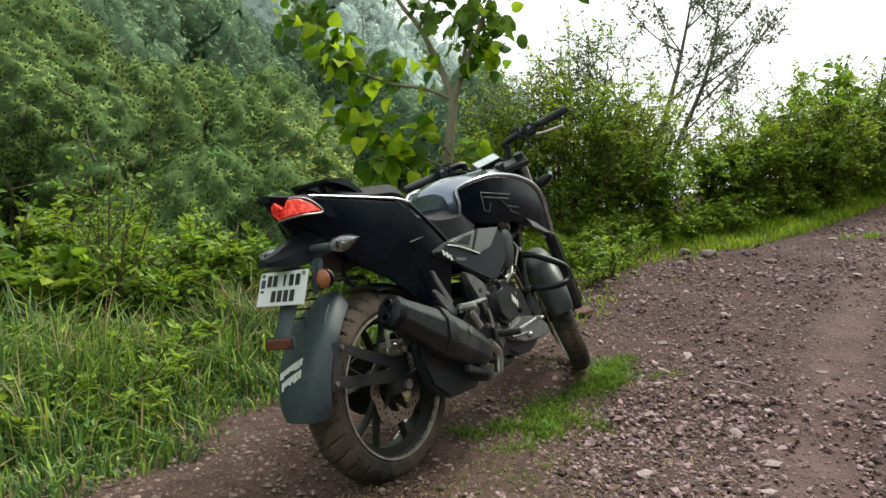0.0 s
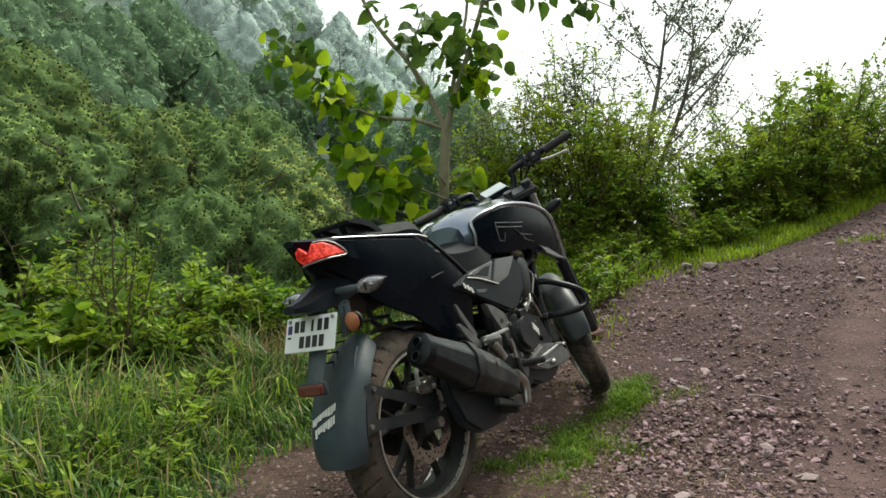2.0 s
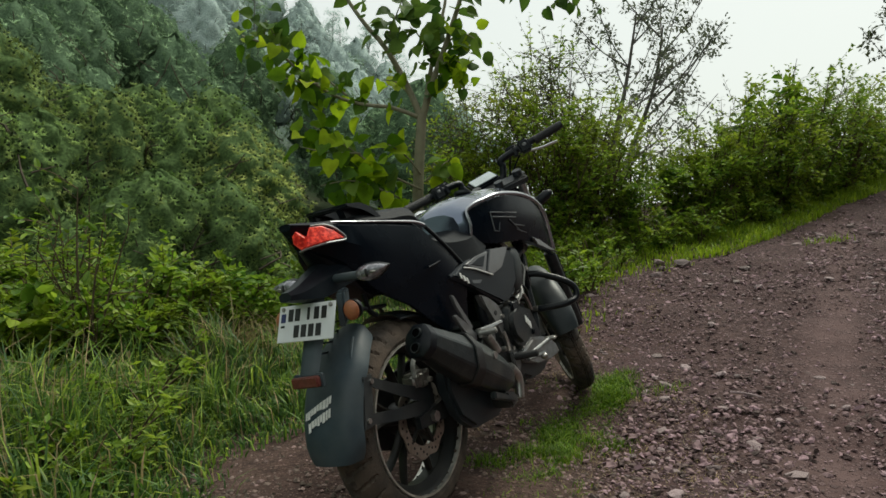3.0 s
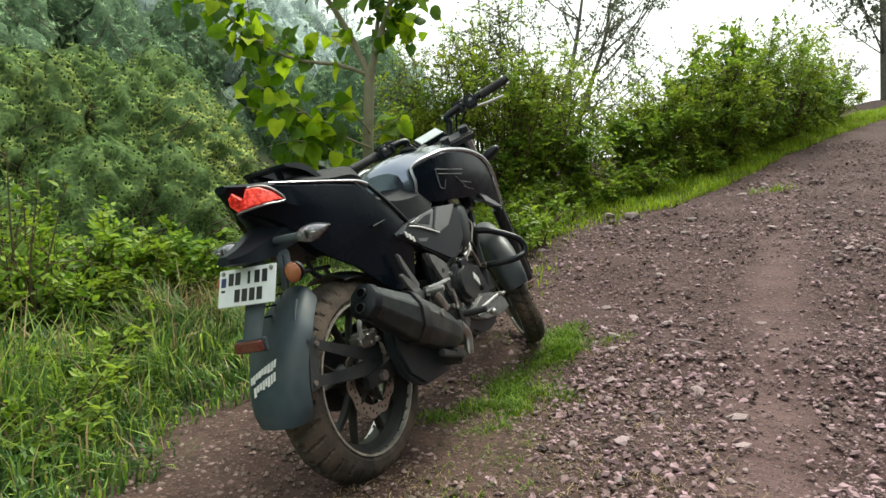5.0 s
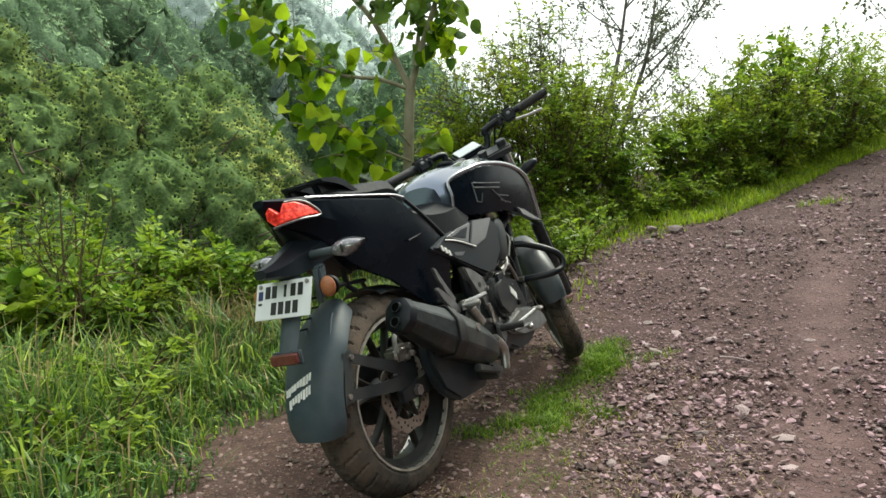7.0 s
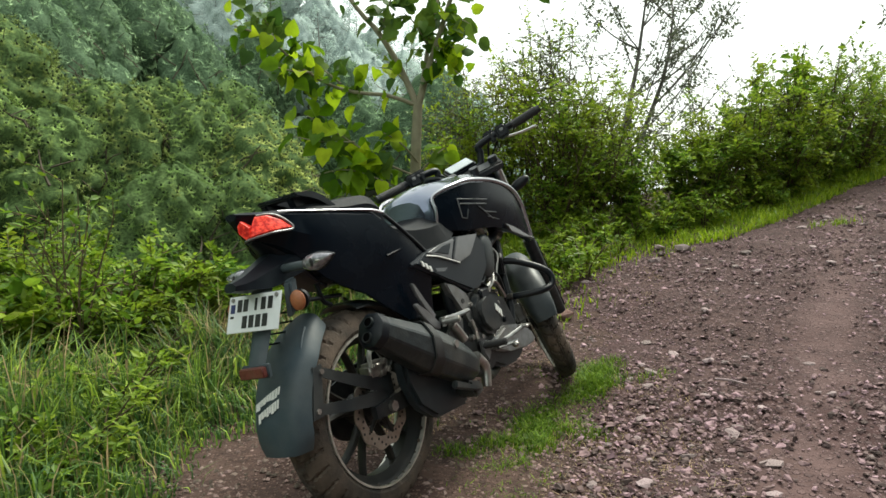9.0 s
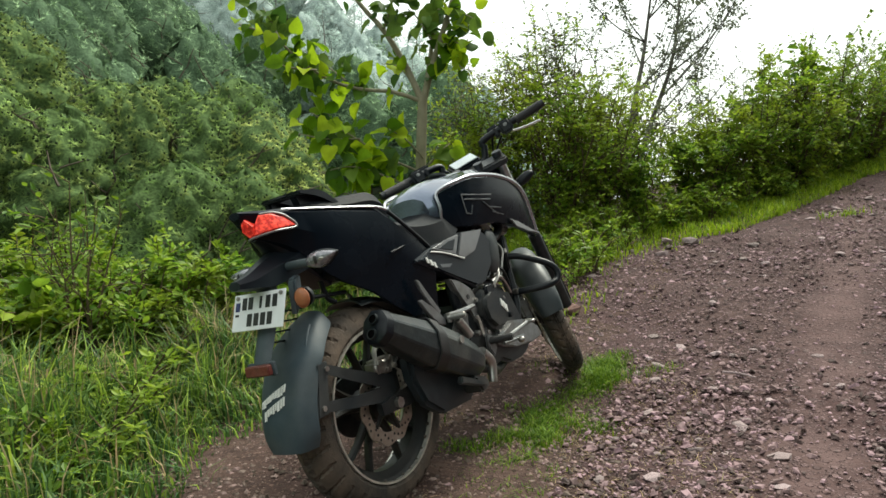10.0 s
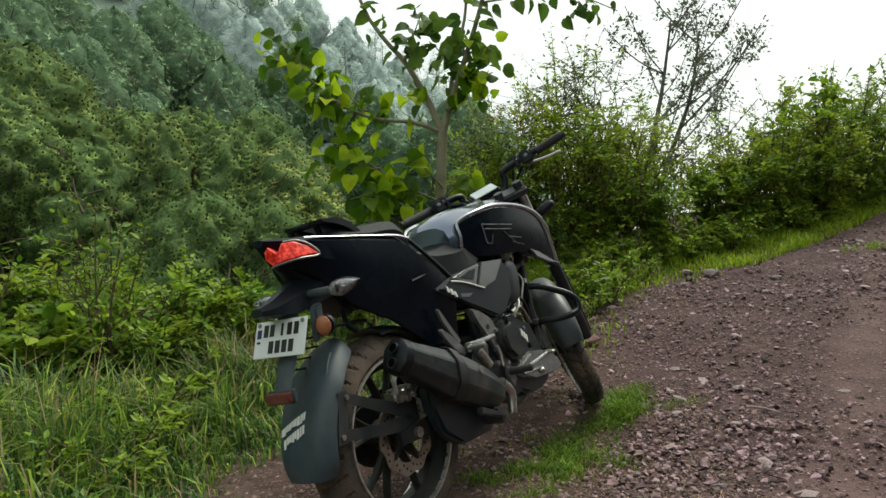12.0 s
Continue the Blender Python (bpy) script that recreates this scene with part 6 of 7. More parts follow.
WING = [(-0.318, -0.060, 0.916), (-0.290, -0.077, 0.915), (-0.265, -0.092, 0.899), (-0.240, -0.102, 0.874), (-0.300, -0.092, 0.872), (-0.343, -0.061, 0.866), (-0.338, -0.061, 0.891)]
lens = part("tail_lamp", lamp_piece(CENTRE, 1, 0.05), M_TAIL_RED, tail, "lit red tail lamp lens", 25)
for side in (-1, 1):
    part("lamp_wing", lamp_piece([(x + (0.070 if side > 0 else 0), y * (0.70 if side > 0 else 1), z) for x, y, z in WING], 1 if side < 0 else -1, 0.05 if side < 0 else 0.02), M_TAIL_RED, lens, "", 25)
for side in (-1, 1):
    part("lamp_surround", bm_tube([Vector((x + (0.070 if side > 0 else 0), side * y * (0.70 if side > 0 else 1), z)) for x, y, z in (
        (-0.350, 0.040, 0.857), (-0.346, 0.062, 0.861), (-0.300, 0.095, 0.867), (-0.235, 0.105, 0.870), (-0.258, 0.097, 0.901), (-0.284, 0.081, 0.917), (-0.316, 0.062, 0.919))], 0.0030, 6, 4), M_GREYMETAL, lens)
part("under_tail", bm_body([
    (-0.300, [(0, 0.872), (0.010, 0.870), (0.016, 0.864), (0.010, 0.856), (0, 0.852)]),
    (-0.26, [(0, 0.858), (0.03, 0.854), (0.040, 0.846), (0.030, 0.826), (0, 0.820)]),
    (-0.20, [(0, 0.83), (0.05, 0.82), (0.060, 0.80), (0.050, 0.760), (0, 0.755)]),
    (-0.10, [(0, 0.78), (0.06, 0.77), (0.075, 0.74), (0.050, 0.690), (0, 0.685)])], 3), M_SATIN, bike)

part("pillion_seat", bm_body([
    (-0.205, [(0, 0.925), (0.045, 0.922), (0.060, 0.914), (0.05, 0.905), (0, 0.90)]),
    (-0.13, [(0, 0.936), (0.070, 0.932), (0.086, 0.916), (0.07, 0.900), (0, 0.90)]),
    (0.00, [(0, 0.940), (0.078, 0.934), (0.096, 0.910), (0.08, 0.885), (0, 0.88)]),
    (0.11, [(0, 0.950), (0.074, 0.942), (0.095, 0.912), (0.08, 0.87), (0, 0.86)]),
    (0.175, [(0, 0.934), (0.066, 0.925), (0.086, 0.895), (0.07, 0.84), (0, 0.83)]),
    (0.215, [(0, 0.900), (0.050, 0.892), (0.070, 0.870), (0.06, 0.82), (0, 0.82)])], 4), M_SEAT, bike, "black vinyl pillion seat")
part("rider_seat", bm_body([
    (0.19, [(0, 0.838), (0.07, 0.842), (0.100, 0.826), (0.10, 0.79), (0, 0.77)]),
    (0.27, [(0, 0.822), (0.085, 0.824), (0.120, 0.804), (0.122, 0.750), (0, 0.74)]),
    (0.36, [(0, 0.828), (0.085, 0.826), (0.130, 0.800), (0.134, 0.718), (0, 0.72)]),
    (0.43, [(0, 0.852), (0.070, 0.846), (0.125, 0.806), (0.142, 0.735), (0, 0.73)]),
    (0.49, [(0, 0.862), (0.055, 0.852), (0.110, 0.815), (0.138, 0.758), (0, 0.75)]),
    (0.53, [(0, 0.858), (0.040, 0.850), (0.090, 0.82), (0.120, 0.770), (0, 0.76)])], 4), M_SEAT, bike, "black vinyl rider seat")
for side in (-1, 1):
    rail = part("grab_rail", bm_plate([(-0.182, 0.968), (-0.110, 0.968), (-0.070, 0.955), (-0.015, 0.916), (-0.050, 0.914), (-0.088, 0.943), (-0.120, 0.953), (-0.180, 0.956)], side * 0.030, side * 0.068 if side > 0 else -0.088, 0.004), M_SATIN, bike)
    part("rail_post", bm_plate([(-0.178, 0.958), (-0.150, 0.958), (-0.140, 0.915), (-0.160, 0.915)], side * 0.040, side * 0.064, 0.004), M_SATIN, rail)
    part("rail_web", bm_plate([(-0.168, 0.960), (-0.12, 0.958), (-0.085, 0.948), (-0.045, 0.915), (-0.150, 0.915)], side * 0.048, side * 0.062, 0.003), M_SATIN, rail)
part("grab_rail_end", bm_box(-0.183, -0.130, -0.040, 0.040, 0.956, 0.968, 0.005), M_SATIN, bike)

# ---- motorcycle: plate carrier ----
carrier = part("plate_carrier", bm_body([
    (-0.398, [(0, 0.762), (0.012, 0.761), (0.022, 0.752), (0.018, 0.740), (0, 0.738)]),
    (-0.355, [(0, 0.776), (0.014, 0.773), (0.036, 0.755), (0.034, 0.734), (0, 0.730)]),
    (-0.298, [(0, 0.802), (0.018, 0.799), (0.050, 0.772), (0.052, 0.728), (0, 0.724)]),
    (-0.215, [(0, 0.836), (0.026, 0.832), (0.070, 0.798), (0.070, 0.748), (0, 0.742)]),
    (-0.128, [(0, 0.872), (0.060, 0.868), (0.104, 0.834), (0.092, 0.770), (0, 0.765)])], 4), M_CARRIER, bike, "black plastic number plate carrier", 24)
part("carrier_arm", bm_tube([Vector((-0.295, 0, 0.735)), Vector((-0.306, 0, 0.67)), Vector((-0.335, 0, 0.605)), Vector((-0.372, 0, 0.535))], 0.042, 10, 5, 0.032, 0.30), M_FLAP, carrier)
part("carrier_side", bm_plate([(-0.292, 0.735), (-0.262, 0.745), (-0.270, 0.675), (-0.305, 0.64)], -0.104, -0.075, 0.006), M_FLAP, carrier)
up = (Vector((-0.316, 0, 0.722)) - Vector((-0.356, 0, 0.624))).normalized()
face = Matrix.Translation((-0.340, 0, 0.674)) @ Matrix(((up.z, 0, up.x), (0, 1, 0), (-up.x, 0, up.z))).to_4x4() @ pose(0, 0, 0, 0, 0, 0) @ Matrix.Rotation(radians(2.2), 4, "X")
plate = part("number_plate", bm_box(-0.0015, 0.0015, -0.1, 0.1, -0.05, 0.05, 0.0012), M_PLATE, bike, "white number plate with two rows of black characters", at=face)


def plate_bar(y0, y1, z0, z1, mat, name):
    part(name, bm_box(-0.0034, -0.0012, min(y0, y1), max(y0, y1), z0, z1, 0.0004), mat, plate)


for y in (0.064, 0.040, -0.004, -0.028, -0.054):
    plate_bar(y, y - (0.008 if y == -0.004 else 0.017), 0.006, 0.039, M_INK, "character_bar")
for y in (0.040, 0.014, -0.012, -0.038):
    plate_bar(y, y - 0.018, -0.039, -0.006, M_INK, "character_bar")
plate_bar(0.090, 0.074, 0.004, 0.028, M_BLUE, "plate_emblem")
plate_bar(0.089, 0.076, -0.010, -0.004, M_INK, "plate_mark")
for y in (-0.084, 0.084):
    part("plate_screw", bm_rod((-0.006, y, 0.040), (0, y, 0.040), 0.006, 12, 0.001), M_STEEL, plate)
refl = part("rear_reflector", bm_box(-0.395, -0.378, -0.045, 0.045, 0.510, 0.538, 0.003), M_REFLECT, bike, "dull red rear reflector")
part("reflector_back", bm_box(-0.380, -0.366, -0.049, 0.049, 0.506, 0.543, 0.003), M_FLAP, refl)
for side in (-1, 1):
    y1 = 0.190 if side < 0 else 0.112
    ind = part("rear_indicator", taper_y(bm_blob((-0.264, side * abs(y1), 0.769), (0.024, 0.052, 0.022), None, 22, 0.9), side * (abs(y1) - 0.02), side * (abs(y1) + 0.055), 0.75), M_CLEAR, bike, "clear teardrop turn indicator lens")
    part("stalk", bm_rod((-0.255, side * 0.050, 0.770), (-0.262, side * (abs(y1) - 0.04), 0.767), 0.012, 12), M_FLAP, ind)
    part("shell", taper_y(bm_blob((-0.253, side * (abs(y1) - 0.002), 0.770), (0.022, 0.056, 0.0245), None, 20, 0.9), side * (abs(y1) - 0.02), side * (abs(y1) + 0.055), 0.75), M_SATIN, ind)
    part("bulb", bm_blob((-0.285, side * (abs(y1) - 0.004), 0.770), (0.004, 0.005, 0.012)), M_INK, ind)
    part("inner_reflector", bm_blob((-0.282, side * (abs(y1) + 0.014), 0.770), (0.004, 0.010, 0.004)), M_STEEL, ind, "bright facet inside the lens")
    part("inner_reflector", bm_blob((-0.282, side * (abs(y1) - 0.022), 0.768), (0.004, 0.006, 0.006)), M_STEEL, ind, "bright facet inside the lens")
    amber = part("side_reflector", bm_blob((-0.296, side * 0.122, 0.682), (0.014, 0.024, 0.027)), M_AMBER, bike, "round faded amber reflector")
    part("bezel", bm_rod((-0.292, side * 0.122, 0.682), (-0.280, side * 0.118, 0.684), 0.027, 20), M_SATIN, amber)

# ---- motorcycle: tank and panels ----
tank = part("fuel_tank", bm_body([
    (0.42, [(0, 0.905), (0.040, 0.902), (0.075, 0.885), (0.090, 0.850), (0.080, 0.815), (0, 0.80)]),
    (0.46, [(0, 0.936), (0.055, 0.930), (0.112, 0.905), (0.122, 0.855), (0.112, 0.790), (0, 0.76)]),
    (0.54, [(0, 0.962), (0.070, 0.955), (0.142, 0.922), (0.152, 0.862), (0.138, 0.770), (0, 0.74)]),
    (0.63, [(0, 0.972), (0.080, 0.966), (0.157, 0.934), (0.168, 0.862), (0.145, 0.764), (0, 0.73)]),
    (0.74, [(0, 0.984), (0.080, 0.978), (0.164, 0.928), (0.176, 0.850), (0.148, 0.758), (0, 0.73)]),
    (0.86, [(0, 0.984), (0.078, 0.972), (0.165, 0.908), (0.174, 0.830), (0.145, 0.745), (0, 0.72)]),
    (0.94, [(0, 0.950), (0.080, 0.940), (0.160, 0.875), (0.166, 0.800), (0.140, 0.725), (0, 0.72)]),
    (0.97, [(0, 0.91), (0.080, 0.905), (0.138, 0.855), (0.150, 0.785), (0.130, 0.72), (0, 0.72)])], 5), M_TANK, bike, "glossy black sculpted fuel tank", 34)
part("filler_cap", bm_rod((0.665, 0, 0.972), (0.668, 0, 0.984), 0.036, 28, 0.003), M_DARKMETAL, tank)
for side in (-1, 1):
    shroud = part("tank_shroud", bm_loft([[Vector((x, side * y, z)) for x, y, z in ring] for ring in (
        [(0.446, 0.112, 0.893), (0.446, 0.121, 0.852), (0.446, 0.112, 0.792), (0.446, 0.085, 0.792), (0.446, 0.085, 0.888)],
        [(0.478, 0.126, 0.905), (0.478, 0.135, 0.858), (0.478, 0.122, 0.780), (0.478, 0.090, 0.780), (0.478, 0.090, 0.900)],
        [(0.54, 0.153, 0.922), (0.54, 0.160, 0.862), (0.54, 0.145, 0.768), (0.54, 0.115, 0.768), (0.54, 0.115, 0.917)],
        [(0.63, 0.170, 0.934), (0.63, 0.175, 0.860), (0.63, 0.152, 0.762), (0.63, 0.130, 0.762), (0.63, 0.130, 0.930)],
        [(0.74, 0.178, 0.928), (0.74, 0.181, 0.850), (0.74, 0.158, 0.760), (0.74, 0.130, 0.760), (0.74, 0.130, 0.925)],
        [(0.86, 0.179, 0.910), (0.86, 0.181, 0.830), (0.86, 0.156, 0.738), (0.86, 0.130, 0.738), (0.86, 0.130, 0.905)],
        [(0.96, 0.172, 0.877), (0.96, 0.174, 0.800), (0.97, 0.152, 0.712), (0.97, 0.125, 0.712), (0.96, 0.125, 0.870)],
        [(1.03, 0.160, 0.818), (1.03, 0.162, 0.755), (1.05, 0.146, 0.684), (1.05, 0.120, 0.684), (1.03, 0.120, 0.812)],
        [(1.075, 0.142, 0.755), (1.08, 0.148, 0.715), (1.085, 0.141, 0.668), (1.085, 0.120, 0.668), (1.075, 0.120, 0.750)],
        [(1.100, 0.136, 0.690), (1.100, 0.138, 0.675), (1.100, 0.136, 0.660), (1.100, 0.125, 0.660), (1.100, 0.125, 0.690)])]), M_PAINT, bike, "black tank shroud with a grey angular emblem", 40)
    part("shroud_edge", bm_tube([Vector((0.444, side * 0.114, 0.800)), Vector((0.444, side * 0.122, 0.850)), Vector((0.446, side * 0.116, 0.896)), Vector((0.475, side * 0.129, 0.916)), Vector((0.54, side * 0.154, 0.931)), Vector((0.62, side * 0.170, 0.942)), Vector((0.76, side * 0.179, 0.935)), Vector((0.88, side * 0.179, 0.912)), Vector((0.97, side * 0.174, 0.876)),
                                 Vector((1.035, side * 0.163, 0.818)), Vector((1.08, side * 0.147, 0.756)), Vector((1.102, side * 0.141, 0.686))], 0.0055, 10, 5, 0.011, 0.9), M_HIGHLIGHT, shroud, "bevelled upper edge, pale in place of its sky highlight")
    part("shroud_blade", bm_plate([(0.845, 0.758), (0.90, 0.742), (1.08, 0.668), (0.98, 0.692), (0.88, 0.722)], side * 0.160, side * 0.172, 0.003), M_SILVERPANEL, shroud)
    for pts in (((0.535, 0.880), (0.715, 0.862)), ((0.545, 0.862), (0.705, 0.846)), ((0.535, 0.880), (0.555, 0.812)), ((0.555, 0.812), (0.585, 0.806)), ((0.585, 0.806), (0.590, 0.838)),
                ((0.655, 0.842), (0.765, 0.786)), ((0.690, 0.820), (0.790, 0.808)), ((0.720, 0.800), (0.810, 0.780))):
        (xa, za), (xb, zb) = pts
        def out(x, z):
            return side * (0.1820 - (0.02 * (z - 0.852) if z > 0.852 else 0.25 * (0.852 - z)) - max(0, 0.68 - x) * 0.13)
        part("emblem_line", bm_rod((xa, out(xa, za), za), (xb, out(xb, zb), zb), 0.0022, 5), M_GREYLINE, shroud)
    panel = part("side_panel", bm_plate([(0.191, 0.696), (0.300, 0.728), (0.50, 0.755), (0.66, 0.745), (0.70, 0.700), (0.68, 0.610), (0.600, 0.545), (0.535, 0.542), (0.343, 0.636)],
                                        side * 0.10, side * 0.146, 0.012, 0.97), M_CARRIER, bike, "dark side panel with a small pale emblem")
    part("panel_trim", bm_plate([(0.290, 0.721), (0.385, 0.738), (0.475, 0.747), (0.430, 0.678)], side * 0.143, side * 0.152, 0.003), M_SILVERPANEL, panel)
    part("panel_window", bm_plate([(0.325, 0.716), (0.395, 0.731), (0.445, 0.735), (0.415, 0.697)], side * 0.150, side * 0.1545, 0.002), M_CARRIER, panel)
    part("panel_trim", bm_plate([(0.495, 0.750), (0.640, 0.745), (0.560, 0.676), (0.475, 0.661), (0.440, 0.676)], side * 0.143, side * 0.153, 0.003), M_SILVERPANEL, panel)
    part("panel_line", bm_tube([Vector((0.285, side * 0.150, 0.712)), Vector((0.36, side * 0.152, 0.697)), Vector((0.475, side * 0.153, 0.660))], 0.0026, 6, 4),
         M_WHITE, panel)
    for dx, ww in ((0.0, 0.012), (0.019, 0.014), (0.039, 0.012)):
        part("emblem_bar", bm_plate([(0.250 + dx, 0.700 - dx * 0.55), (0.250 + dx + ww, 0.697 - dx * 0.55), (0.258 + dx + ww, 0.676 - dx * 0.55), (0.258 + dx, 0.679 - dx * 0.55)],
                                    side * 0.143, side * 0.1485, 0.001), M_WHITE, panel)
    part("grey_stripe", bm_plate([(0.325, 0.664), (0.40, 0.655), (0.38, 0.645), (0.33, 0.652)], side * 0.143, side * 0.1482, 0.001), M_GREYLINE, panel)
    part("front_cover", bm_blob((0.705, side * 0.125, 0.655), (0.050, 0.026, 0.085), pose(0, 0, 0, 0, 12, 0), 20, 0.8), M_DUSTY, bike)

# ---- motorcycle: engine and frame ----
part("crankcase", bm_plate([(0.40, 0.36), (0.44, 0.50), (0.60, 0.56), (0.78, 0.50), (0.84, 0.38), (0.78, 0.27), (0.56, 0.245), (0.44, 0.28)], -0.130, 0.130, 0.02), M_DARKMETAL, bike)
cover = part("clutch_cover", bm_plate([(0.500, 0.520), (0.560, 0.545), (0.640, 0.520), (0.690, 0.465), (0.680, 0.405), (0.620, 0.370), (0.555, 0.372), (0.500, 0.420), (0.484, 0.480)],
                                      -0.120, -0.176, 0.016, 0.90), M_DARKMETAL, bike, "rounded dark engine cover", 60)
for dx, ww in ((0.0, 0.010), (0.013, 0.011), (0.027, 0.010)):
    part("emblem_bar", bm_plate([(0.608 + dx, 0.486 - dx * 0.9), (0.608 + dx + ww, 0.478 - dx * 0.9), (0.606 + dx + ww, 0.452 - dx * 0.9), (0.606 + dx, 0.460 - dx * 0.9)],
                                -0.174, -0.180, 0.001), M_WHITE, cover)
part("cover_pad", bm_box(0.545, 0.600, -0.168, -0.150, 0.510, 0.548, 0.006), M_SATIN, cover)
for i in range(8):
    a = 2 * math.pi * i / 8 + 0.2
    part("cover_bolt", bm_rod((0.585 + 0.105 * math.cos(a), -0.150, 0.458 + 0.088 * math.sin(a)), (0.585 + 0.105 * math.cos(a), -0.128, 0.458 + 0.088 * math.sin(a)), 0.008, 6), M_STEEL, cover)
part("left_case", bm_blob((0.60, 0.13, 0.41), (0.13, 0.05, 0.10), None, 20, 0.8), M_DARKMETAL, bike)
cyl = part("cylinder", bm_box(0.655, 0.785, -0.075, 0.075, 0.50, 0.70, 0.012, Matrix.Rotation(radians(14), 4, "Y")), M_DARKMETAL, bike)
for i in range(8):
    part("cooling_fin", bm_box(0.630 + 0.0048 * i, 0.800 + 0.0048 * i, -0.100, 0.100, 0.525 + 0.020 * i, 0.532 + 0.020 * i, 0.002, Matrix.Rotation(radians(14), 4, "Y")), M_DARKMETAL, cyl)
part("cylinder_head", bm_box(0.675, 0.825, -0.085, 0.085, 0.665, 0.735, 0.014, Matrix.Rotation(radians(14), 4, "Y")), M_DARKMETAL, bike)
part("spark_plug_lead", bm_tube([Vector((0.80, -0.085, 0.70)), Vector((0.82, -0.115, 0.65)), Vector((0.79, -0.118, 0.60)), Vector((0.76, -0.115, 0.545))], 0.006, 6, 5), M_STEEL, bike)
part("throttle_hose", bm_tube([Vector((0.72, -0.10, 0.60)), Vector((0.76, -0.125, 0.58)), Vector((0.80, -0.12, 0.53)), Vector((0.82, -0.11, 0.46))], 0.005, 6, 5), M_SATIN, bike)
part("oil_line", bm_tube([Vector((0.66, -0.13, 0.545)), Vector((0.71, -0.138, 0.555)), Vector((0.76, -0.13, 0.52)), Vector((0.80, -0.12, 0.48))], 0.007, 6, 5), M_STEEL, bike)
part("throttle_body", bm_rod((0.615, -0.055, 0.615), (0.685, -0.035, 0.640), 0.030, 16, 0.004), M_GREYMETAL, bike, "grey cast throttle body")
part("intake_clamp", bm_rod((0.640, -0.052, 0.622), (0.652, -0.048, 0.627), 0.034, 16), M_STEEL, bike)
part("sensor", bm_box(0.640, 0.668, -0.105, -0.085, 0.575, 0.602, 0.004), M_SATIN, bike)
part("cable_bracket", bm_plate([(0.690, 0.560), (0.728, 0.572), (0.735, 0.592), (0.700, 0.585)], -0.128, -0.120, 0.002), M_STEEL, bike)
part("clutch_arm", bm_tube([Vector((0.655, -0.140, 0.535)), Vector((0.690, -0.146, 0.560)), Vector((0.722, -0.132, 0.586))], 0.006, 8, 4), M_STEEL, bike)
part("wiring_loom", bm_tube([Vector((0.60, -0.118, 0.60)), Vector((0.64, -0.128, 0.565)), Vector((0.70, -0.122, 0.62)), Vector((0.745, -0.108, 0.69)), Vector((0.80, -0.10, 0.735))], 0.006, 6, 5), M_SATIN, bike)
part("breather_hose", bm_tube([Vector((0.56, -0.115, 0.565)), Vector((0.575, -0.125, 0.605)), Vector((0.615, -0.118, 0.645))], 0.008, 8, 4), M_RUBBER, bike)
part("frame_bolt", bm_rod((0.560, -0.132, 0.600), (0.560, -0.116, 0.600), 0.012, 6, 0.002), M_STEEL, bike)
part("frame_bolt", bm_rod((0.845, -0.118, 0.640), (0.845, -0.098, 0.640), 0.011, 6, 0.002), M_STEEL, bike)
part("frame_bolt", bm_rod((0.868, -0.120, 0.470), (0.868, -0.096, 0.470), 0.012, 6, 0.002), M_STEEL, bike)
part("horn", bm_lathe([(-0.090, 0.004), (-0.094, 0.030), (-0.086, 0.036), (-0.070, 0.034)], 0.925, 0.735, 20), M_STEEL, bike, "small round horn")
part("oil_filler", bm_rod((0.655, -0.186, 0.415), (0.655, -0.170, 0.415), 0.012, 10, 0.003), M_SATIN, cover)
part("shift_shaft", bm_rod((0.470, -0.148, 0.395), (0.470, -0.120, 0.395), 0.010, 10, 0.002), M_STEEL, bike)
part("pedal_spring", bm_tube([Vector((0.485, -0.150, 0.385)), Vector((0.480, -0.152, 0.420)), Vector((0.472, -0.150, 0.455))], 0.006, 6, 4), M_STEEL, bike)
part("footrest_hanger", bm_plate([(0.505, 0.372), (0.548, 0.366), (0.556, 0.318), (0.530, 0.292), (0.505, 0.325)], -0.152, -0.136, 0.004), M_GREYMETAL, bike)
part("oil_cooler", bm_box(0.875, 0.905, -0.10, 0.10, 0.56, 0.70, 0.005), M_DARKMETAL, bike)
part("belly_guard", bm_plate([(0.566, 0.346), (0.70, 0.385), (0.815, 0.366), (0.905, 0.325), (0.935, 0.272), (0.834, 0.266), (0.70, 0.285), (0.60, 0.312)], -0.150, -0.120, 0.010), M_GREYMETAL, bike,
     "pale grey metal belly guard")
part("belly_pan", bm_plate([(0.596, 0.312), (0.83, 0.270), (0.90, 0.262), (0.82, 0.222), (0.70, 0.225), (0.61, 0.262)], -0.115, 0.115, 0.012), M_DUSTY, bike)
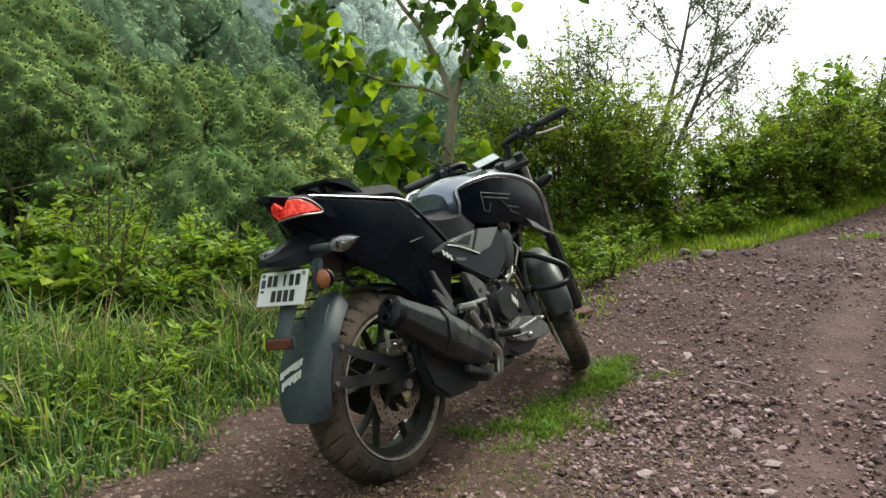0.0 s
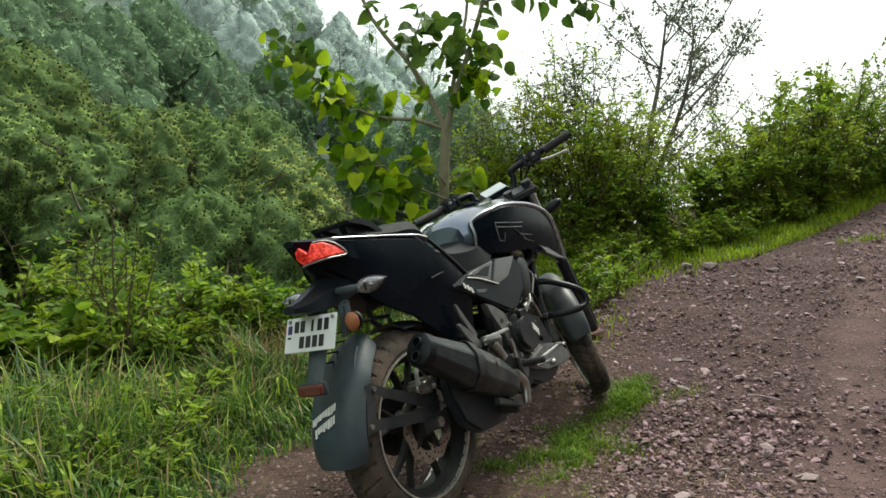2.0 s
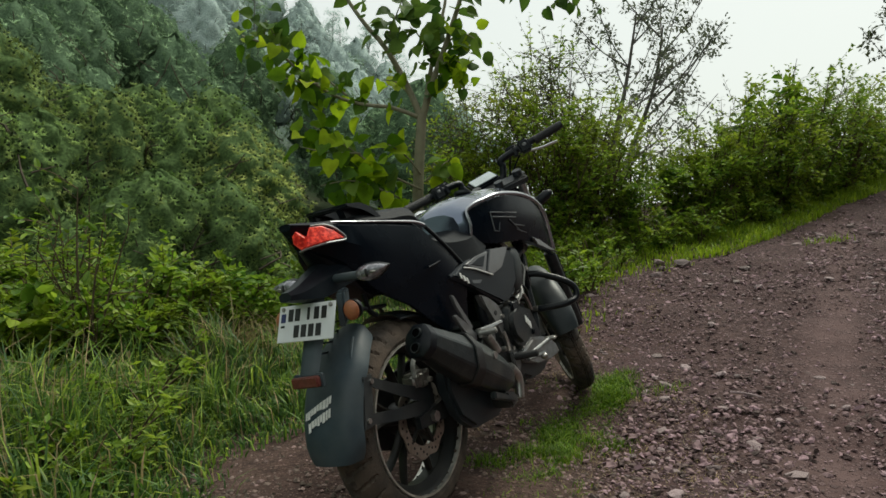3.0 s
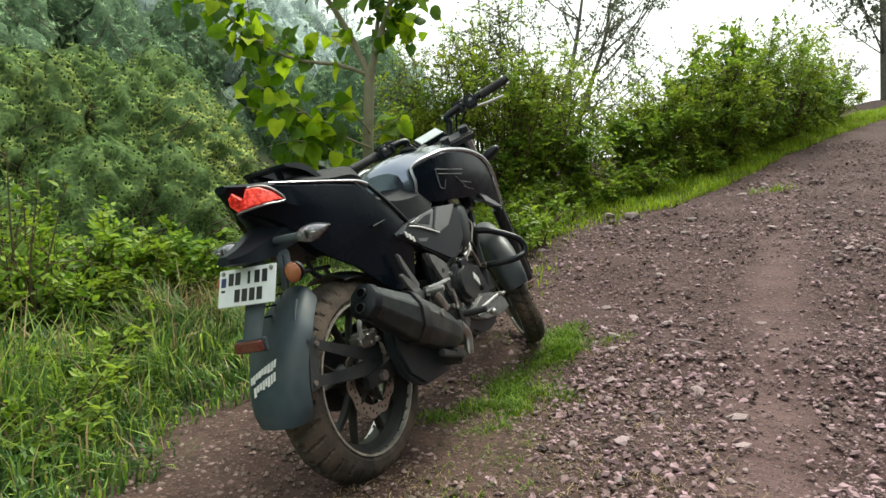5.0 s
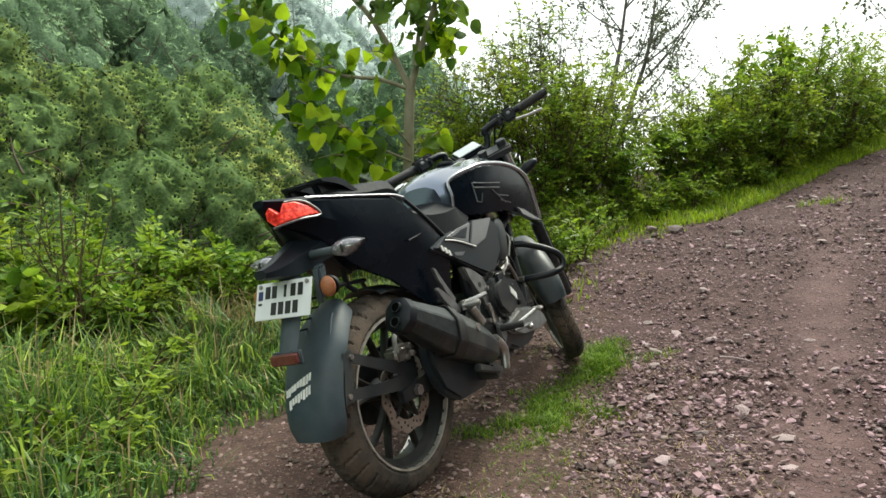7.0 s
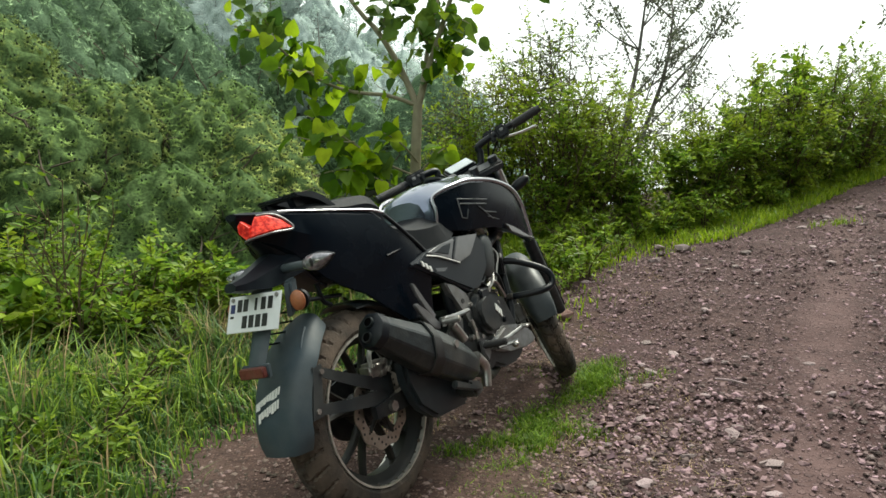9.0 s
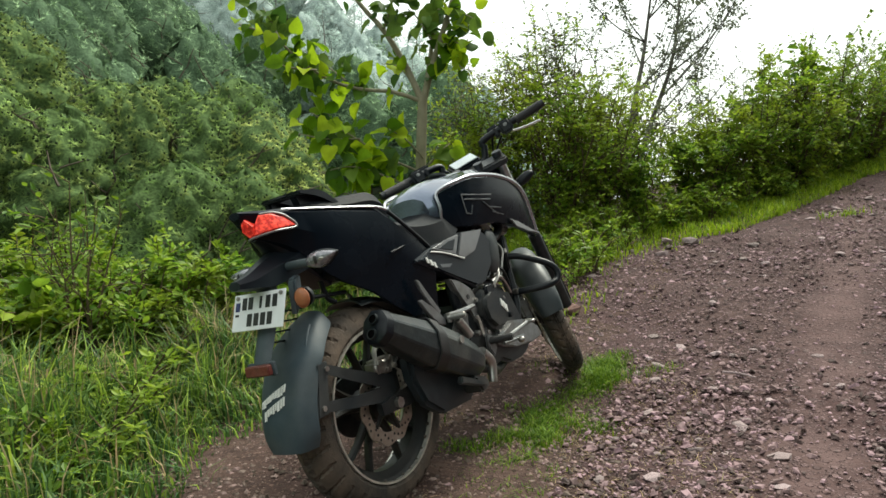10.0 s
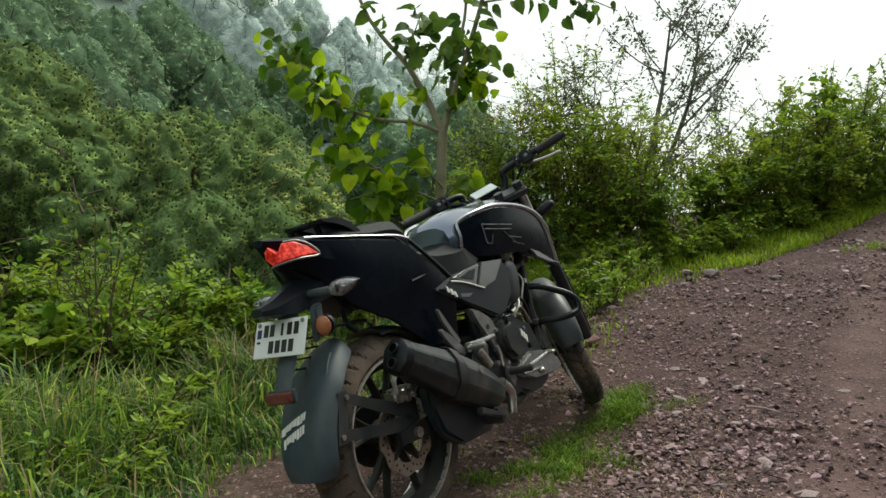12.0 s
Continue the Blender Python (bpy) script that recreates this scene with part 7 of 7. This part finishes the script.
for side in (-1, 1):
    plate_ = part("footrest_plate", bm_plate([(0.368, 0.609), (0.43, 0.590), (0.49, 0.553), (0.530, 0.470), (0.556, 0.400), (0.560, 0.365), (0.505, 0.372), (0.492, 0.420), (0.454, 0.484), (0.40, 0.560)],
                                             side * 0.115, side * 0.142, 0.005), M_GREYMETAL, bike, "grey cast footrest plate")
    # black disc in place of a hole's darkness; the plate isn't pierced
    part("plate_hole", bm_rod((0.455, side * 0.144, 0.528), (0.455, side * 0.140, 0.528), 0.009, 14), M_INK, plate_)
    part("pivot_cap", bm_rod((0.512, side * 0.150, 0.425), (0.512, side * 0.135, 0.425), 0.022, 18, 0.003), M_DARKMETAL, plate_)
    part("pillion_bracket", bm_plate([(0.160, 0.572), (0.178, 0.575), (0.225, 0.540), (0.282, 0.488), (0.276, 0.468), (0.235, 0.482), (0.19, 0.535)], side * 0.138, side * 0.150, 0.003), M_SILVERPANEL, bike,
         "cast alloy pillion footrest bracket")
    part("pillion_bracket", bm_plate([(0.170, 0.640), (0.188, 0.636), (0.215, 0.590), (0.268, 0.520), (0.256, 0.506), (0.22, 0.550), (0.185, 0.600)], side * 0.138, side * 0.149, 0.003), M_SILVERPANEL, bike)
    peg = part("pillion_footrest", bm_rod((0.285, side * 0.155, 0.490), (0.30, side * 0.215, 0.492), 0.011, 10, 0.003), M_STEEL, bike)
    part("peg_bolt", bm_rod((0.285, side * 0.16, 0.505), (0.285, side * 0.16, 0.475), 0.008, 8), M_STEEL, peg)
    part("bracket_link", bm_tube([Vector((0.285, side * 0.150, 0.495)), Vector((0.36, side * 0.152, 0.492)), Vector((0.464, side * 0.150, 0.492))], 0.010, 8, 3, 0.008), M_GREYMETAL, bike)
    part("rider_footrest", bm_rod((0.520, side * 0.145, 0.352), (0.535, side * 0.235, 0.356), 0.013, 12, 0.004), M_RUBBER, bike)
    part("frame_tube", bm_tube([Vector((0.98, side * 0.045, 0.86)), Vector((0.85, side * 0.10, 0.72)), Vector((0.60, side * 0.115, 0.66)), Vector((0.42, side * 0.11, 0.60)), Vector((0.45, side * 0.11, 0.38))],
                               0.018, 10, 6), M_SATIN, bike)
    part("seat_rail", bm_tube([Vector((0.42, side * 0.09, 0.62)), Vector((0.20, side * 0.085, 0.74)), Vector((-0.05, side * 0.075, 0.84)), Vector((-0.25, side * 0.05, 0.87))], 0.013, 8, 5), M_SATIN, bike)
    part("down_tube", bm_tube([Vector((1.00, side * 0.02, 0.80)), Vector((0.93, side * 0.06, 0.60)), Vector((0.88, side * 0.09, 0.42)), Vector((0.80, side * 0.10, 0.28))], 0.016, 10, 5), M_SATIN, bike)
    guard = part("crash_bar", bm_tube([Vector((0.895, side * 0.09, 0.612)), Vector((0.92, side * 0.14, 0.600)), Vector((0.962, side * 0.215, 0.556)), Vector((0.982, side * 0.245, 0.520)),
                                       Vector((0.972, side * 0.248, 0.482)), Vector((0.925, side * 0.225, 0.468)), Vector((0.885, side * 0.150, 0.466)), Vector((0.875, side * 0.09, 0.468))],
                                      0.0135, 12, 6), M_SATIN, bike, "black tubular crash bar")
pedal = part("brake_pedal", bm_tube([Vector((0.520, -0.165, 0.360)), Vector((0.58, -0.175, 0.345)), Vector((0.66, -0.185, 0.352)), Vector((0.735, -0.200, 0.366))], 0.008, 8, 5), M_GREYMETAL, bike)
part("pedal_pad", bm_box(0.725, 0.755, -0.225, -0.180, 0.362, 0.374, 0.004), M_STEEL, pedal)
part("pedal_rod", bm_rod((0.56, -0.178, 0.330), (0.70, -0.186, 0.322), 0.007, 8), M_GREYMETAL, pedal)
part("pedal_tip", bm_blob((0.655, -0.200, 0.318), (0.012, 0.014, 0.012)), M_STEEL, pedal)
part("heel_guard", bm_plate([(0.40, 0.50), (0.46, 0.47), (0.50, 0.40), (0.47, 0.37), (0.35, 0.40), (0.33, 0.43)], -0.128, -0.118, 0.004), M_GREYMETAL, bike)
part("master_cylinder", bm_rod((0.36, -0.140, 0.47), (0.415, -0.140, 0.40), 0.016, 12, 0.003), M_STEEL, bike)
stand = part("side_stand", bm_tube([Vector((0.47, 0.12, 0.29)), Vector((0.45, 0.20, 0.17)), Vector((0.40, 0.285, 0.045))], 0.012, 10, 5), M_SATIN, bike)
part("stand_foot", bm_plate([(0.37, 0.030), (0.44, 0.030), (0.43, 0.042), (0.375, 0.042)], 0.262, 0.312, 0.003), M_SATIN, stand)

# ---- motorcycle: fork, front mudguard, bars ----
slope = Vector((-math.sin(RAKE), 0, math.cos(RAKE)))
for side in (-1, 1):
    foot = Vector((1.335, side * 0.095, 0.285))
    leg = part("fork_slider", bm_rod(foot, foot + slope * 0.40, 0.027, 18, 0.003), M_DARKMETAL, bike, at=TURNED)
    part("fork_tube", bm_rod(foot + slope * 0.38, foot + slope * 0.80, 0.0185, 16), M_STEEL, leg)
    part("fork_cap", bm_rod(foot + slope * 0.79, foot + slope * 0.815, 0.022, 16, 0.003), M_DARKMETAL, leg)
    part("fork_shield", bm_plate([(1.19, 0.62), (1.235, 0.64), (1.365, 0.31), (1.32, 0.30)], side * 0.118, side * 0.128, 0.004), M_DUSTY, leg)
top = Vector((1.335, 0, 0.285)) + slope * 0.775
part("top_clamp", bm_box(top.x - 0.045, top.x + 0.055, -0.125, 0.125, top.z - 0.016, top.z + 0.016, 0.008, Matrix.Rotation(-RAKE, 4, "Y")), M_DARKMETAL, bike, at=TURNED)
low = Vector((1.335, 0, 0.285)) + slope * 0.56
part("lower_clamp", bm_box(low.x - 0.045, low.x + 0.055, -0.125, 0.125, low.z - 0.02, low.z + 0.02, 0.008, Matrix.Rotation(-RAKE, 4, "Y")), M_DARKMETAL, bike, at=TURNED)
part("steering_stem", bm_rod(Vector((1.305, 0, 0.285)) + slope * 0.54, Vector((1.305, 0, 0.285)) + slope * 0.80, 0.02), M_DARKMETAL, bike, at=TURNED)
fend = []
for i in range(29):
    a = radians(28 + 150 * i / 28)
    u = i / 28
    r = 0.322 + 0.006 * math.sin(u * math.pi)
    w = 0.050 + 0.028 * math.sin(u * math.pi) ** 0.7
    ring = []
    for k in range(-6, 7):
        v = k / 6
        rr = r - (0.022 + 0.075 * math.sin(u * math.pi) ** 2) * abs(v) ** 2.6
        ring.append(Vector((1.353 + rr * math.cos(a), w * math.sin(v * 1.35) / math.sin(1.35), 0.297 + rr * math.sin(a))))
    fend.append(ring + [p + (Vector((1.353, p.y * 0.9, 0.297)) - p).normalized() * 0.004 for p in ring[::-1]])
part("front_mudguard", bm_loft(fend), M_DUSTY, bike, "dusty grey-black front mudguard", 60, TURNED)
part("front_caliper", bm_box(1.225, 1.275, 0.060, 0.110, 0.32, 0.42, 0.012), M_GREYMETAL, bike, at=TURNED)

BAR_X, BAR_Z, SWEEP = 1.105, 1.104, 16.5
HALF_BAR = [(-0.065, 0.394, 0.0), (0.012, 0.134, 0.004), (0.025, 0.108, -0.030), (0.030, 0.075, -0.078), (0.030, 0.0, -0.086)]
bar = part("handlebar", bm_tube([Vector((BAR_X + x, -y, BAR_Z + z)) for x, y, z in HALF_BAR] + [Vector((BAR_X + x, y, BAR_Z + z)) for x, y, z in HALF_BAR[-2::-1]], 0.0155, 12, 6), M_SATIN, bike, at=BARS)
for side in (-1, 1):
    # the swept end of the bar, with its own frame at the switch box
    END = Matrix.Translation((BAR_X - 0.015, side * 0.232, 0)) @ Matrix.Rotation(radians(side * SWEEP), 4, "Z") @ Matrix.Translation((-BAR_X, -side * 0.19, 0))
    part("grip", bm_lathe([(0, 0.002), (0, 0.019)] + [(0.004 + 0.006 * k, 0.0195 - 0.0016 * (k % 2)) for k in range(19)] + [(0.122, 0.021), (0.126, 0.002)], 0, 0, 20),
         M_RUBBER, bar, at=Matrix.Translation((BAR_X - 0.066, side * 0.397, BAR_Z)) @ Matrix.Rotation(radians(180 if side > 0 else 0), 4, "Z") @ Matrix.Rotation(radians(side * SWEEP), 4, "Z"))
    part("bar_end", bm_rod((BAR_X - 0.065, side * 0.393, BAR_Z), (BAR_X - 0.072, side * 0.415, BAR_Z), 0.017, 16, 0.003), M_DARKMETAL, bar)
    sw = part("switch_box", bm_box(BAR_X - 0.028, BAR_X + 0.034, min(side * 0.160, side * 0.218), max(side * 0.160, side * 0.218), BAR_Z - 0.030, BAR_Z + 0.032, 0.010), M_SATIN, bar, at=END)
    part("switch", bm_box(BAR_X - 0.034, BAR_X - 0.024, min(side * 0.181, side * 0.199), max(side * 0.181, side * 0.199), BAR_Z + 0.000, BAR_Z + 0.014, 0.003), M_GREYMETAL, sw)
    part("reservoir", bm_box(BAR_X + 0.004, BAR_X + 0.050, min(side * 0.105, side * 0.160), max(side * 0.105, side * 0.160), BAR_Z + 0.004, BAR_Z + 0.038, 0.007), M_SATIN, bar, at=END)
    part("lever_perch", bm_box(BAR_X - 0.018, BAR_X + 0.040, min(side * 0.128, side * 0.152), max(side * 0.128, side * 0.152), BAR_Z - 0.022, BAR_Z + 0.022, 0.006), M_SATIN, bar, at=END)
    part("lever", bm_tube([Vector((BAR_X + 0.035, side * 0.160, BAR_Z - 0.004)), Vector((BAR_X + 0.062, side * 0.200, BAR_Z - 0.020)), Vector((BAR_X + 0.062, side * 0.265, BAR_Z - 0.038)),
                           Vector((BAR_X + 0.052, side * 0.335, BAR_Z - 0.050))], 0.0075, 8, 6, 0.0090, 0.6), M_LEVER if side < 0 else M_SATIN, bar, "bright metal hand lever" if side < 0 else "", at=END)
    part("riser", bm_box(BAR_X + 0.012, BAR_X + 0.050, side * 0.045 - 0.016, side * 0.045 + 0.016, BAR_Z - 0.140, BAR_Z - 0.066, 0.007), M_DARKMETAL, bar)
part("brake_line", bm_tube([Vector((BAR_X + 0.03, -0.175, BAR_Z + 0.004)), Vector((BAR_X + 0.085, -0.165, BAR_Z - 0.03)), Vector((BAR_X + 0.12, -0.12, BAR_Z - 0.14)), Vector((BAR_X + 0.13, -0.10, BAR_Z - 0.30))],
                           0.005, 6, 6), M_SATIN, bike, at=BARS)
part("throttle_cable", bm_tube([Vector((BAR_X + 0.02, -0.205, BAR_Z - 0.02)), Vector((BAR_X + 0.07, -0.15, BAR_Z - 0.07)), Vector((BAR_X + 0.09, -0.08, BAR_Z - 0.15)), Vector((BAR_X + 0.03, -0.05, BAR_Z - 0.24))],
                               0.0045, 6, 6), M_SATIN, bike, at=BARS)
part("clutch_cable", bm_tube([Vector((BAR_X + 0.03, 0.19, BAR_Z)), Vector((BAR_X + 0.10, 0.15, BAR_Z - 0.03)), Vector((BAR_X + 0.12, 0.08, BAR_Z - 0.14)), Vector((BAR_X + 0.04, 0.05, BAR_Z - 0.24))],
                             0.0045, 6, 6), M_SATIN, bike, at=BARS)
dash = part("instrument_panel", bm_plate([(-0.046, -0.014), (0.046, -0.014), (0.046, 0.014), (-0.046, 0.014)], -0.066, 0.066, 0.008), M_SATIN, bike, "small instrument panel with a glass display",
            at=BARS @ Matrix.Translation((1.090, 0.020, 1.052)) @ Matrix.Rotation(radians(-32), 4, "Y"))
part("display", bm_box(-0.037, 0.037, -0.056, 0.056, 0.012, 0.018, 0.002), M_SCREEN, dash)
part("headlamp_cowl", bm_body([
    (1.075, [(0, 0.99), (0.060, 0.985), (0.090, 0.95), (0.085, 0.83), (0, 0.80)]),
    (1.15, [(0, 0.975), (0.070, 0.965), (0.100, 0.92), (0.090, 0.80), (0, 0.78)]),
    (1.21, [(0, 0.92), (0.055, 0.91), (0.080, 0.87), (0.070, 0.80), (0, 0.79)])], 4), M_PAINT, bike, at=TURNED)
part("headlamp", bm_blob((1.215, 0, 0.855), (0.018, 0.065, 0.05), None, 20, 0.8), M_CLEAR, bike, at=TURNED)
for side in (-1, 1):
    fi = part("front_indicator", bm_blob((1.03, side * 0.152, 0.872), (0.024, 0.050, 0.022), pose(0, 0, 0, side * 14, 0, side * 8), 18, 0.95), M_SATIN, bike, at=TURNED)
    part("stalk", bm_rod((1.06, side * 0.06, 0.868), (1.03, side * 0.118, 0.872), 0.008, 10), M_SATIN, fi)
